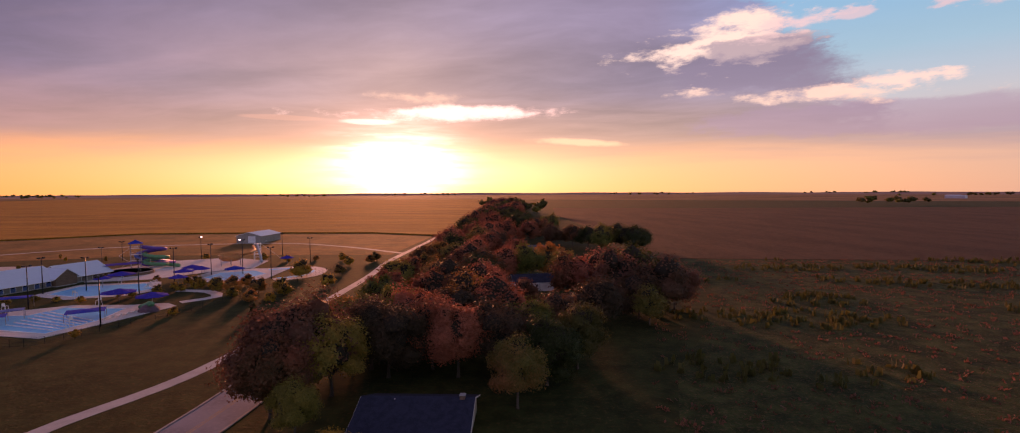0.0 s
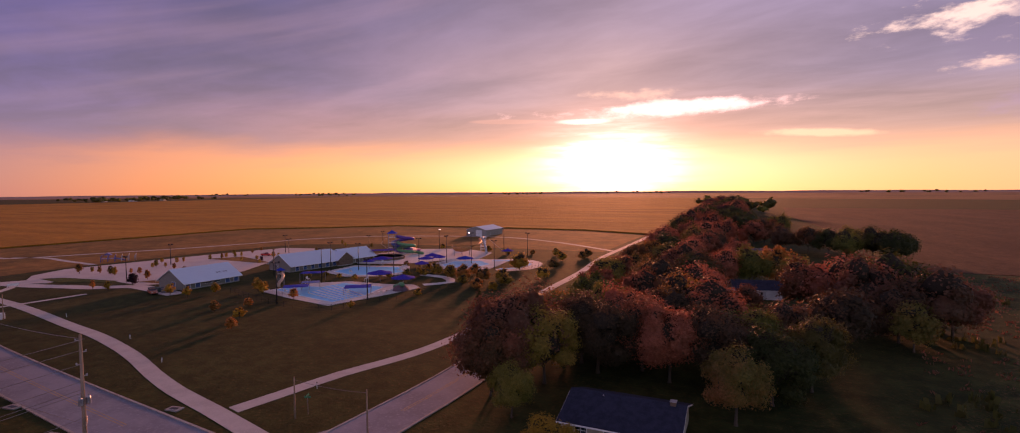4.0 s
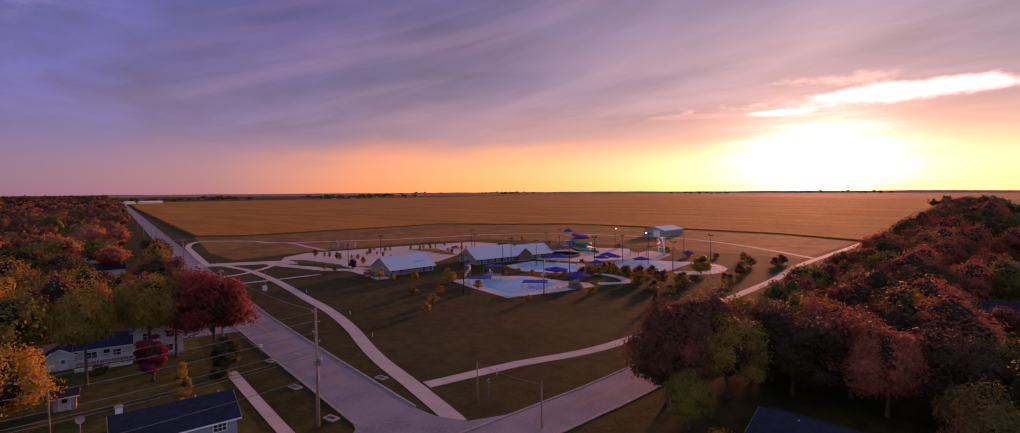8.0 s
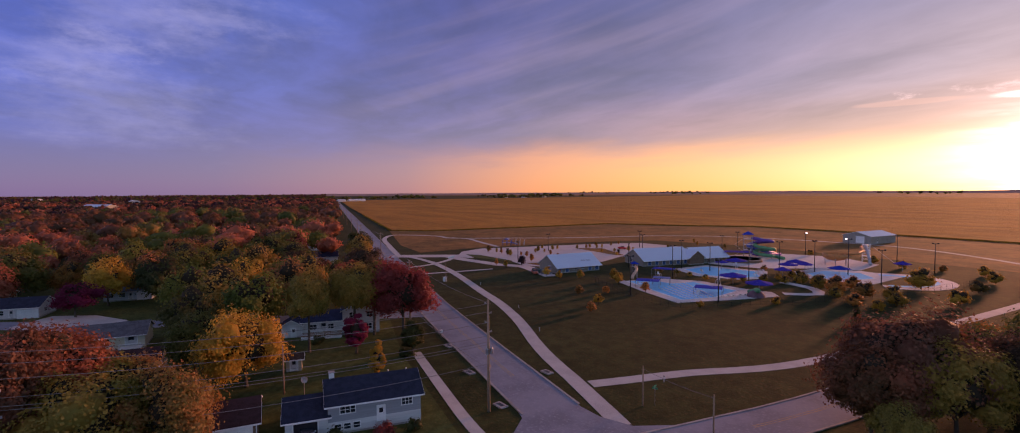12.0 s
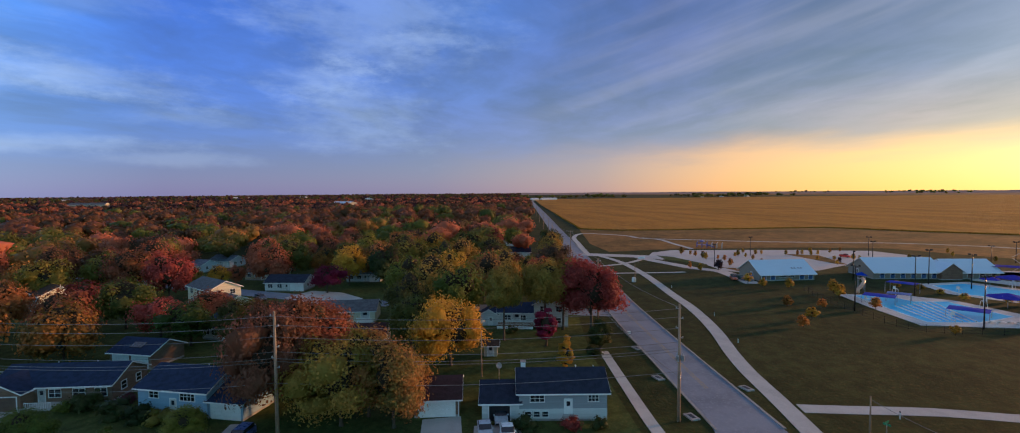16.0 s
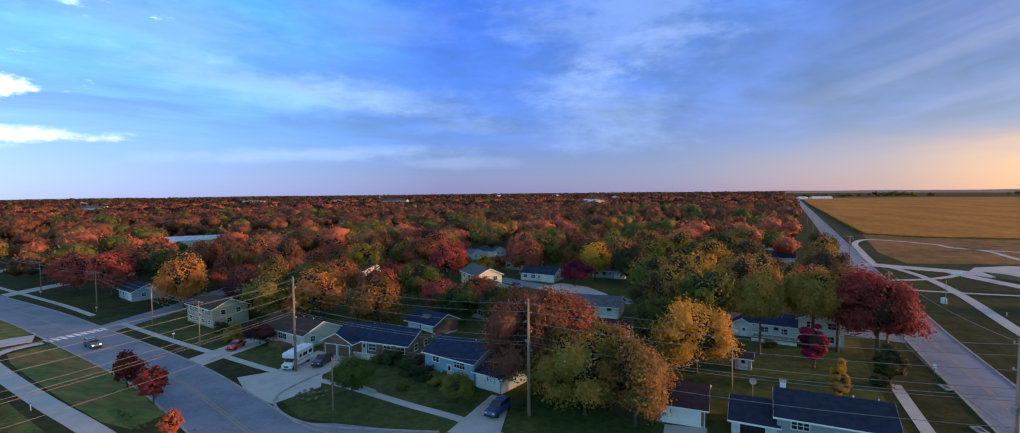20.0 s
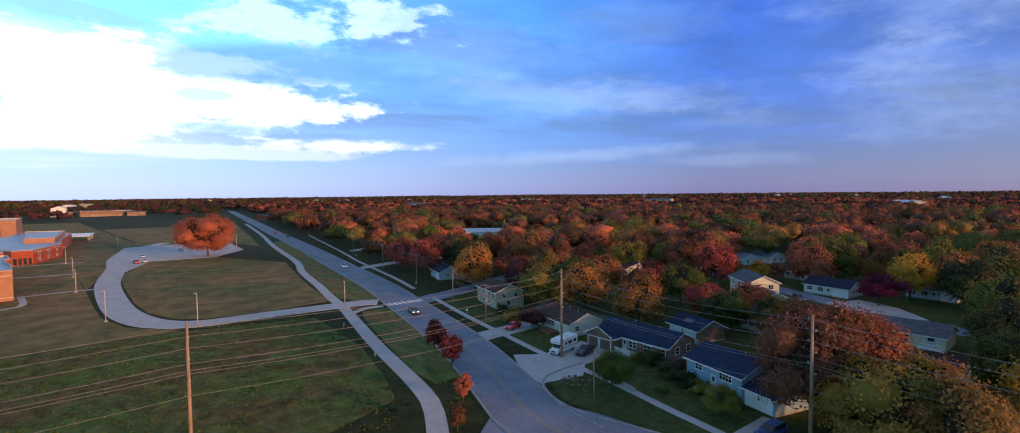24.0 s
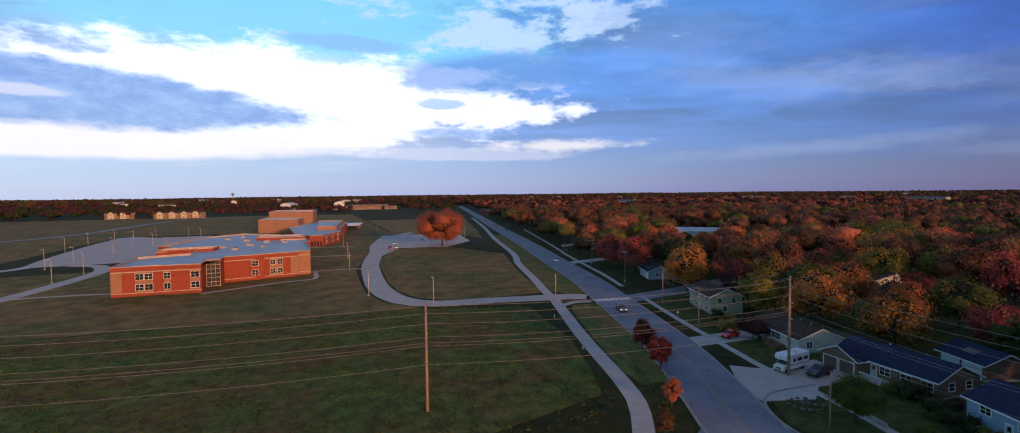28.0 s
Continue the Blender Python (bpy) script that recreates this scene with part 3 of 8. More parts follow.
crossing = thing("crosswalk", "white painted crosswalk bars over the grey road", "crosswalk", pose(-82.3, -131.5, 0.078, 0, 0, 172), kind="structure")
bar = mesh_of("bar", [(-0.45, -1.7, 0), (0.45, -1.7, 0), (0.45, 1.7, 0), (-0.45, 1.7, 0)], [(0, 1, 2, 3)], LINE_WHITE)
for i in range(9):
    part("bar", bar, crossing, at=pose(-5.4 + i * 1.35, 0, 0))

sheet_poly("school_lawn", [(-69, -150), (-50, -149), (-36, -151.5), (-29.5, -158), (-26, -171), (-25.5, -190), (-27.5, -225), (-30.5, -258), (-46, -302), (-76, -300), (-93, -252), (-83.5, -216), (-74, -178)], 0.036, SCHOOL_LAWN, "patchy green and dry school lawn with sunlight in its colour", "ground")
sheet_poly("school_front_lawn", [(-16, -172), (-19, -156), (-28, -142.5), (60, -147), (92, -122), (150, -120), (160, -260), (84, -268), (60, -240), (0, -300), (-18, -282), (-17, -225), (-16, -190)], 0.022, SCHOOL_LAWN, "patchy green and dry lawn before the school, sunlight in its colour", "ground")
sheet_poly("school_back_lawn", [(-50, -402), (-80, -402), (-106, -384), (-112, -345), (-138, -449), (-180, -630), (-62, -640), (-62, -440), (-36, -425)], 0.01, SCHOOL_LAWN, "patchy grass beyond the school apron", "ground")
sheet_poly("school_side_lawn", [(-17.5, -230), (-18, -282), (0, -300), (1, -336), (-7, -337), (-19, -372), (-20, -400), (-30, -480), (-60, -480), (-50, -400), (-36, -335), (-29, -288), (-22, -250)], 0.018, SCHOOL_LAWN, "patchy grass between the school and its drive", "ground")
sheet_poly("road_verge", [(-50.5, -71), (-55.5, -71), (-63, -88), (-67, -100), (-74, -124), (-75.5, -129), (-68, -129.5), (-64.5, -122), (-60, -108), (-55, -92), (-51, -77.5)], 0.026, VERGE, "grass verge with reddish dry and sun-toned patches beside the path", "ground")
sheet_poly("road_verge", [(-80, -143), (-87, -166), (-99.8, -219), (-122.5, -314), (-136, -372), (-127, -366), (-121, -342), (-100, -253), (-88.3, -216), (-78.8, -178), (-72, -152), (-74, -143)], 0.026, VERGE, "green grass verge between the path and the road", "ground")
strip("lawn_kerb", [(-76, -60.2), (-70.5, -60.6), (-66, -60.2), (-62.5, -57.6), (-59.6, -52.4), (-58.7, -46), (-60.4, -36), (-61.6, -30)], 0.4, KERB, "pale concrete kerb round the corner lawn", 0.17, category="kerb", step=1.5)
sheet_poly("school_field", [(160, -262), (330, -250), (620, -420), (420, -860), (60, -870), (-60, -840), (-60, -440), (-36, -420), (-20, -330), (-2, -300), (60, -330), (70, -480), (140, -490), (140, -300)], 0.014, SCHOOL_LAWN, "wide patchy grass field behind the school", "ground")

# ---------- trees ----------
def tube(pts, radii, sides=6):
    v, f = [], []
    for i, (p, r) in enumerate(zip(pts, radii)):
        a, b = Vector(pts[max(0, i - 1)]), Vector(pts[min(len(pts) - 1, i + 1)])
        t = (b - a).normalized()
        u = t.cross(Vector((0.3, 1, 0.2))).normalized()
        w = t.cross(u)
        v += [tuple(Vector(p) + (u * math.cos(2 * math.pi * k / sides) + w * math.sin(2 * math.pi * k / sides)) * r) for k in range(sides)]
    for i in range(len(pts) - 1):
        for k in range(sides):
            f.append((i * sides + k, i * sides + (k + 1) % sides, (i + 1) * sides + (k + 1) % sides, (i + 1) * sides + k))
    f.append(tuple(range(sides))[::-1])
    f.append(tuple((len(pts) - 1) * sides + k for k in range(sides)))
    return v, f


def joined(pieces):
    v, f = [], []
    for pv, pf in pieces:
        n = len(v)
        v += list(pv)
        f += [tuple(i + n for i in face) for face in pf]
    return v, f


def arrays_mesh(name, verts, quads, tris, material, inner=None, core=0):
    """A mesh from arrays of corners, quads and triangles; inner: the material of the first core triangles."""
    me = bpy.data.meshes.new(name)
    nq, nt = len(quads), len(tris)
    me.vertices.add(len(verts))
    me.vertices.foreach_set("co", np.asarray(verts, np.float32).ravel())
    me.loops.add(nq * 4 + nt * 3)
    me.loops.foreach_set("vertex_index", np.concatenate([np.asarray(quads, np.int32).ravel(), np.asarray(tris, np.int32).ravel()]).astype(np.int32))
    me.polygons.add(nq + nt)
    me.polygons.foreach_set("loop_start", np.concatenate([np.arange(nq) * 4, nq * 4 + np.arange(nt) * 3]).astype(np.int32))
    if material:
        me.materials.append(material)
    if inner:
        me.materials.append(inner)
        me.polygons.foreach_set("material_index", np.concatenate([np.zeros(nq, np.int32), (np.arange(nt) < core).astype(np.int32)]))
    me.update(calc_edges=True)
    return me


def ico(level):
    bm = bmesh.new()
    bmesh.ops.create_icosphere(bm, subdivisions=level, radius=1.0)
    v = np.array([x.co[:] for x in bm.verts])
    f = np.array([[x.index for x in t.verts] for t in bm.faces])
    bm.free()
    return v, f


ICO1 = ico(1)


def leaf_quads(rng, centre, out, size):
    """Square leaf sprays at the centres, turned mostly along out, as corners and quads."""
    n = len(centre)
    nrm = out + rng.normal(0, 0.55, (n, 3))
    nrm /= np.linalg.norm(nrm, axis=1, keepdims=True) + 1e-9
    u = np.cross(nrm, rng.normal(0, 1, (n, 3)))
    u /= np.linalg.norm(u, axis=1, keepdims=True) + 1e-9
    w = np.cross(nrm, u)
    s = size * rng.uniform(0.6, 1.3, (n, 1))
    k = rng.uniform(0.55, 1.0, (n, 1))
    v = np.stack([centre - u * s - w * s * k * 0.4, centre + u * s * 0.3 - w * s * k, centre + u * s + w * s * k * 0.4, centre - u * s * 0.3 + w * s * k], 1).reshape(-1, 3)
    return v, np.arange(4 * n).reshape(n, 4)


def crown_arrays(rng, shape, leaves, size, level, lobes, heart=0.6):
    """Corners, quads and triangles of a crown of a 12 m high tree: clumps of leaf sprays round a dark core that paints
    shade into the gaps.
    """
    base, height, radius = shape
    V, Q, T, n = [], [], [], 0
    iv, it = level
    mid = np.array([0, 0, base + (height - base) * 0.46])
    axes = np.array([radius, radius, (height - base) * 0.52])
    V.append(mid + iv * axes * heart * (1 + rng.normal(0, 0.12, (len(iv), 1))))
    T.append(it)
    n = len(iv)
    lop = rng.uniform(0.78, 1.12, 5)
    for i in range(lobes):
        zz = 1 - 1.90 * (i + 0.5) / lobes
        a = 2.39996 * i + rng.uniform(-0.7, 0.7)
        ring = math.sqrt(max(0.02, 1 - zz * zz))
        d0 = np.array([ring * math.cos(a), ring * math.sin(a), zz])
        c = mid + d0 * axes * rng.uniform(0.48, 0.82) * lop[int((a % 6.283) / 1.2567) % 5]
        lr = radius * rng.uniform(0.65, 1.30) * 1.62 / math.sqrt(lobes)
        plume = rng.uniform(0.75, 1.25) if zz > -0.1 else rng.uniform(0.55, 0.85)
        sq = np.array([1, 1, plume]) / plume ** 0.4
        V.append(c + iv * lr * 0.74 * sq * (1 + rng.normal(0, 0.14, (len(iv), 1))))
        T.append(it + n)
        n += len(iv)
        k = leaves // lobes
        d = rng.normal(0, 1, (k, 3)) + d0 * 0.6 + np.array([0, 0, 0.3])
        d /= np.linalg.norm(d, axis=1, keepdims=True)
        far = np.where(rng.random((k, 1)) < 0.16, rng.uniform(1.08, 1.4, (k, 1)), 0.60 + 0.50 * rng.random((k, 1)))
        v, q = leaf_quads(rng, c + d * lr * far * sq, d + d0 * 0.4 + np.array([0, 0, 0.3]), size)
        V.append(v)
        Q.append(q + n)
        n += len(v)
    return np.concatenate(V), np.concatenate(Q), np.concatenate(T)


# base of the crown, top and radius, for a tree 12 m high
SHAPES = {"round": (2.4, 11.8, 5.2), "wide": (2.2, 11.6, 6.6), "tall": (2.6, 12.0, 3.4), "high": (3.2, 11.9, 4.8), "column": (0.4, 12.0, 2.2), "bush": (0.3, 11.6, 5.6), "lofty": (5.0, 12.0, 4.2), "young": (1.6, 12.2, 3.7)}
CROWNS, TRUNKS = {}, {}


def crown_mesh(shape, variant, detail, colour):
    key = (shape, variant, detail)
    if key not in CROWNS:
        rng = np.random.default_rng(1000 + 31 * variant + 7 * detail + len(shape) * 131)
        leaves, size, level, lobes = ((14000, 0.16, ICO1, 24), (3800, 0.27, ICO1, 16), (420, 0.8, ICO1, 12))[detail]
        if shape in ("young", "bush"):
            leaves, size, lobes = (2000, 0.34, 20) if detail == 0 else (620, 0.5, 12)
        CROWNS[key] = {"": arrays_mesh("crown", *crown_arrays(rng, SHAPES[shape], leaves, size, level, lobes, 0.25 if shape == "young" else 0.6), LEAF["green"], SHADE_CORE, 80)}
    made = CROWNS[key]
    if colour not in made:
        made[colour] = made[""].copy()
        made[colour].materials[0] = LEAF[colour]
    return made[colour]


def trunk_mesh(shape, variant):
    key = (shape, variant)
    if key not in TRUNKS:
        rng = random.Random(50 + variant)
        base, topz, radius = SHAPES[shape]
        fork = max(1.2, base)
        pieces = [tube([(0, 0, -0.15), (0.03, 0.02, 0.5), (0.08, -0.05, fork), (0.1, 0.1, topz * 0.62)], [0.36, 0.24, 0.20, 0.07], 7)]
        for i in range(6):
            a = i * 1.05 + rng.uniform(-0.3, 0.3)
            r, z0 = radius * rng.uniform(0.45, 0.75), fork + i * 0.25
            pieces.append(tube([(0.05, 0, z0), (r * 0.4 * math.cos(a), r * 0.4 * math.sin(a), z0 + 1.3), (r * math.cos(a), r * math.sin(a), z0 + 3.0 + rng.uniform(0, 1.2))], [0.12, 0.08, 0.03], 5))
        TRUNKS[key] = mesh_of("trunk", *joined(pieces), BARK, True)
    return TRUNKS[key]


TREE_WORDS = {"green": "green leafy", "olive": "olive green and brown", "gold": "golden yellow", "orange": "orange autumn", "rust": "rust red autumn", "turning": "green and russet turning",
              "red": "bright red", "crimson": "deep crimson", "plum": "dark plum", "umber": "dark brown and russet", "dark": "dark green"}
SITE_WORDS = {"yard": "tree standing among the houses", "park": "young tree on the park lawn", "strip": "tree in the belt beside the road", "verge": "tree on the grass verge", "street": "tree beside the street"}


def tree(x, y, h, colour="olive", shape="round", detail=0, site="yard", fat=1.0, name="maple_tree"):
    s = h / 12
    rng = random.Random(int(x * 13 + y * 7))
    ob = thing(name, f"{TREE_WORDS[colour]} {SITE_WORDS[site]}", "tree", pose(x, y, 0, 0, 0, rng.uniform(0, 360)), group=f"trees, {site}")
    ob.scale = (s * fat * rng.uniform(0.90, 1.12), s * fat * rng.uniform(0.90, 1.12), s)
    v = rng.randrange(3)
    part("trunk", trunk_mesh(shape, v), ob)
    part("crown", crown_mesh(shape, v, detail, colour), ob)
    return ob

# trees in the belt beside the north road
# umber and dark leaf colours stand in for the belt's backlit shade
BELT = [(-34.5, 79, 15.5, "umber", "wide"), (-21, 88, 13.5, "umber", "wide"), (-14, 92, 13.5, "rust", "wide"), (-2, 90, 13, "umber", "wide"), (-25, 92, 13, "umber", "round"), (-11, 104, 13, "umber", "wide"), (12, 92, 12, "dark", "round"), (-3, 108, 13, "rust", "wide"), (10, 104, 12, "umber", "wide"), (20, 118, 12, "umber", "wide"), (-14, 138, 13, "umber", "wide"), (-6, 136, 12.5, "rust", "wide"), (-16, 180, 13, "umber", "wide"), (-14, 212, 13, "rust", "wide"), (-8, 250, 14, "umber", "wide"), (-14, 284, 14, "rust", "wide"), (24, 300, 13, "umber", "wide"), (12, 318, 14, "rust", "wide"), (-34, 72, 12.5, "rust", "round"), (-28, 80, 13, "olive", "round"), (-29, 96, 13, "turning", "wide"), (-17.5, 99, 13, "rust", "wide"), (-24, 107, 12.5, "olive", "round"),
        (-19, 128, 13, "rust", "wide"), (-30, 122, 12, "turning", "round"), (-8.5, 118, 13, "orange", "wide"), (-9, 88, 13, "rust", "high"), (-6, 150, 11, "rust", "wide"), (-9, 160, 12, "dark", "wide"), (6, 188, 12.5, "olive", "wide"), (-2, 184, 12, "rust", "wide"), (4, 140, 8.5, "umber", "round"), (3, 95, 12, "olive", "wide"), (1, 75, 11, "turning", "round"), (6, 84, 11.5, "dark", "round"),
        (-32, 135, 12, "rust", "round"), (-33, 150, 12.5, "olive", "round"), (-20, 150, 12.5, "turning", "wide"), (-10, 171, 13, "rust", "wide"), (-27, 170, 12, "orange", "round"), (-31, 186, 12.5, "rust", "round"), (-22, 196, 12, "turning", "wide"),
        (29, 139, 15.5, "umber", "wide"), (38, 131, 14.5, "umber", "wide"), (24, 150, 14, "rust", "wide"), (37, 147, 15.5, "dark", "wide"), (44, 138, 13, "umber", "wide"), (32, 128, 12, "umber", "wide"), (17, 154, 13, "rust", "wide"), (19, 176, 12, "olive", "round"), (14, 193, 13, "orange", "round"),
        (33, 122, 10, "turning", "round"), (43, 141, 11, "olive", "round"), (-10, 235, 14, "rust", "wide"), (-24, 228, 13, "dark", "wide"), (-30, 252, 14, "rust", "wide"), (-16, 262, 14, "turning", "wide"), (2, 228, 12, "rust", "round"),
        (43, 285, 13, "dark", "wide"), (54, 296, 13, "olive", "wide"), (64, 266, 13, "dark", "wide"), (70, 280, 12.5, "dark", "wide"), (36, 298, 13, "rust", "wide"), (60, 282, 13.5, "dark", "wide"), (48, 272, 12, "olive", "wide"),
        (-4, 307, 15, "rust", "wide"), (-20, 300, 15, "rust", "wide"), (-27, 330, 16, "dark", "wide"), (-12, 345, 17, "rust", "wide"), (5, 350, 16, "dark", "wide"), (18, 335, 15, "rust", "wide"), (-26, 370, 17, "rust", "wide"), (10, 385, 17, "dark", "wide"),
        (-15, 400, 18, "rust", "wide"), (28, 372, 15, "olive", "wide"), (-34, 106, 11, "orange", "round"), (-28, 66, 8, "olive", "round"), (-32, 160, 12, "rust", "round"), (-30, 210, 12, "orange", "round"), (-28, 268, 13, "rust", "wide")]
for x, y, h, c, s in BELT:
    tree(x, y, h, c, s, 0 if y < 100 else 1, "strip")
# the belt goes on along the road to the skyline
rng = random.Random(17)
for k in range(30):
    y = 405 + 16.5 * k
    tree(-18 + 0.02 * (y - 400) + rng.uniform(-12, 26), y, rng.uniform(15, 20) + 0.004 * (y - 400), rng.choice(["umber", "rust", "dark", "plum"]), "wide", 1, "strip", 1.15)
# shrubs by the low house
tree(-19, 54.5, 6.5, "gold", "round", 0, "strip", 1.2, "garden_tree")

# trees that stand out in the yards, and one added to shade a gable
YARDS = [(-171.5, -32.5, 9, "crimson", "round", 1.25), (-103.5, 23.4, 9.2, "crimson", "column", 1.55), (-88.5, 23.5, 7.0, "gold", "column", 1.0), (-96.5, 32.6, 8.2, "dark", "column", 1.6), (-94.8, 3.5, 12.8, "gold", "wide", 1.08),
         (-72.6, -12.4, 13, "olive", "wide", 1.0), (-70.8, -5.2, 12.4, "turning", "round", 1.05), (-75, -9.0, 12.5, "turning", "round", 0.95), (-76.0, -21.6, 17.2, "umber", "wide", 0.74), (-79.5, -17.0, 16.2, "rust", "round", 0.95), (-85, -18.5, 15, "rust", "round", 1.05), (-92, -24, 13, "rust", "round", 1.0), (-112, 25, 16.5, "olive", "lofty", 0.85), (-111, 35.5, 16.8, "red", "high", 1.1), (-115, 30.0, 16.0, "turning", "lofty", 0.95), (-109, 15.4, 16, "olive", "lofty", 0.8), (-142, 40, 13, "rust", "wide", 0.9),
         (-134, 38, 13.5, "turning", "high", 0.8), (-152, 21, 13.5, "olive", "wide", 0.9), (-146, 31, 13, "rust", "wide", 0.8), (-117, -50, 9.5, "green", "round", 1.3), (-172, 20, 12.5, "green", "wide", 1.0), (-222, 1, 14, "gold", "wide", 1.0),
         (-200, 12, 13, "olive", "wide", 1.0), (-205, -8, 14, "olive", "wide", 1.0), (-190, 4, 13, "turning", "wide", 1.0), (-69.0, -48.6, 6.6, "green", "round", 1.25), (-71.5, -32, 4.6, "green", "round", 1.2),
         (-124, -5, 12, "dark", "wide", 0.9), (-106, -4, 11, "turning", "round", 1.0), (-110, -86, 13, "orange", "wide", 1.0), (-118, -74, 13, "rust", "wide", 0.9), (-126, -60, 9, "red", "wide", 1.2), (-132, -52, 9, "rust", "wide", 1.2), (-104, -96, 12, "olive", "round", 1.0),
         # (-111, -38) is an added tree that keeps the sun off the workshop
         (-111, -133, 13.5, "orange", "wide", 1.0), (-118, -142, 13.5, "olive", "wide", 1.0), (-112, -112, 12, "plum", "round", 1.0), (-88, -84.5, 4.6, "plum", "wide", 1.3), (-111, -38, 11, "dark", "round", 0.9), (-128, 7, 13.5, "green", "wide", 0.9), (-140, 1, 14, "olive", "wide", 0.9), (-151, -7, 13, "green", "wide", 0.9), (-147, 15, 13.5, "turning", "wide", 0.9), (-161, 7, 14, "gold", "wide", 0.8), (-178, -14, 14, "dark", "wide", 1.0), (-104, -30, 12, "umber", "wide", 0.8), (-106, -107, 7, "plum", "wide", 1.25), (-170, -78, 14, "red", "wide", 1.0), (-178, -92, 15, "rust", "wide", 1.0), (-140, -84, 11, "red", "wide", 1.0), (-133, -97, 12.5, "turning", "wide", 1.0)]
for x, y, h, c, s, fat in YARDS:
    tree(x, y, h, c, s, 0 if math.hypot(x, y) < 122 else 1, "yard", fat)
for x, y, h in ((-61.6, -87, 6.6), (-57.9, -76.4, 6.2), (-49.1, -62.1, 4.5), (-42.3, -54.8, 3.8)):
    tree(x, y, h, "red" if y < -70 else "rust", "young", 0, "verge", 1.05)
tree(-73.7, -307, 22.5, "rust", "wide", 0, "verge", 1.3, "oak_tree")

# keep these clear of scattered trees: x, y, radius
CLEAR = [(-69, 15, 16), (-120, 24, 13), (-80, -33, 11), (-90, -55, 14), (-93, -80, 12), (-99, -112, 10), (-160, -64, 16), (-131, -20, 13), (-165, -45, 12), (-104, -52, 9), (-72, -60, 14), (-150, -48, 12), (-85, 18, 12), (-100, 22, 12),
         (-148, -36, 14), (-166, -18, 9), (-169, -5, 9), (-172, 8, 8), (-118, -18, 9), (-102, -15, 6), (-140, -60, 8), (-160, -30, 12), (-180, -42, 12), (-240, -95, 12), (-78, -45, 12), (-80, -95, 10), (-62, -40, 12), (-145, 8, 8), (-165, 0, 8)]


def off_line(x, y, pts, gap):
    for (ax, ay), (bx, by) in zip(pts, pts[1:]):
        t = max(0, min(1, ((x - ax) * (bx - ax) + (y - ay) * (by - ay)) / ((bx - ax) ** 2 + (by - ay) ** 2)))
        if math.hypot(x - ax - t * (bx - ax), y - ay - t * (by - ay)) < gap:
            return False
    return True


def in_town(x, y):
    """South of the west road and west of the south road."""
    return off_line(x, y, WEST_ROAD, 13) and off_line(x, y, SOUTH_ROAD, 17) and off_line(x, y, NORTH_ROAD, 17) and y < 40 + 0.175 * (-50 - x) and x < -62 - max(0, -60 - y) * 0.235


rng = random.Random(4)
planted = [(x, y) for x, y, *_ in YARDS]
TOWN_MIX = ["rust"] * 14 + ["orange"] * 6 + ["olive"] * 10 + ["turning"] * 14 + ["green"] * 6 + ["dark"] * 5 + ["umber"] * 4 + ["gold"] * 2 + ["red"] * 3 + ["crimson"]
# places kept visible from the camera by lowering trees: x, y, half width, height
VIEW_LANES = [(-158, -60, 6, 2.2), (-229, -92, 5, 1.5), (-242, -86, 5, 1.5), (-156, -100, 4, 2), (-120, -42, 4, 1), (-158, -36, 7, 0.3), (-131, -19, 6, 1), (-241, -281, 10, 4.2), (-118, 25, 7, 1), (-115, -160, 5, 1), (-136, -272, 6, 0.3), (-242, 43, 4, 2), (-100, -109, 7, 0.5), (-92, -79, 7, 0.5)]
# walls that the low sun reaches: x, y, height
SUNLIT = [(-158, -53, 3.5), (-155, -97, 3), (-126, -40, 2.5)]


def unblocked_height(x, y, h):
    """The height a crown may have without blocking the camera or a sunlit wall."""
    for ox, oy, w, z in VIEW_LANES:
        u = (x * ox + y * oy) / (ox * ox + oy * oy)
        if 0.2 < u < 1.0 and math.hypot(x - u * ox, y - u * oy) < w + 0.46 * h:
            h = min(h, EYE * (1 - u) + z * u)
    sx, sy, slope = -math.sin(radians(SUN_AZ)), math.cos(radians(SUN_AZ)), math.tan(radians(SUN_EL))
    for ox, oy, z in SUNLIT:
        d = (x - ox) * sx + (y - oy) * sy
        if 0 < d < 130 and abs((x - ox) * sy - (y - oy) * sx) < 3.5 + 0.4 * h:
            h = min(h, z + slope * d)
    return h

for k in range(2600):
    r = 70 + 165 * math.sqrt(rng.random())
    a = radians(rng.uniform(76, 172))
    x, y = -r * math.sin(a), r * math.cos(a)
    h = rng.choice([rng.uniform(8, 11), rng.uniform(12, 17.0), rng.uniform(12, 16.0)])
    if not in_town(x, y) or any(math.hypot(x - px, y - py) < 12.6 for px, py in planted) or any(math.hypot(x - cx, y - cy) < cr + 3 for cx, cy, cr in CLEAR):
        continue
    h = unblocked_height(x, y, h)
    if h < 6.0:
        continue
    planted.append((x, y))
    tree(x, y, h, rng.choice(TOWN_MIX), rng.choice(["round", "wide", "wide", "high"]), 0 if r < 100 else 1, "yard", 1.0 if h > 8 else 1.15)


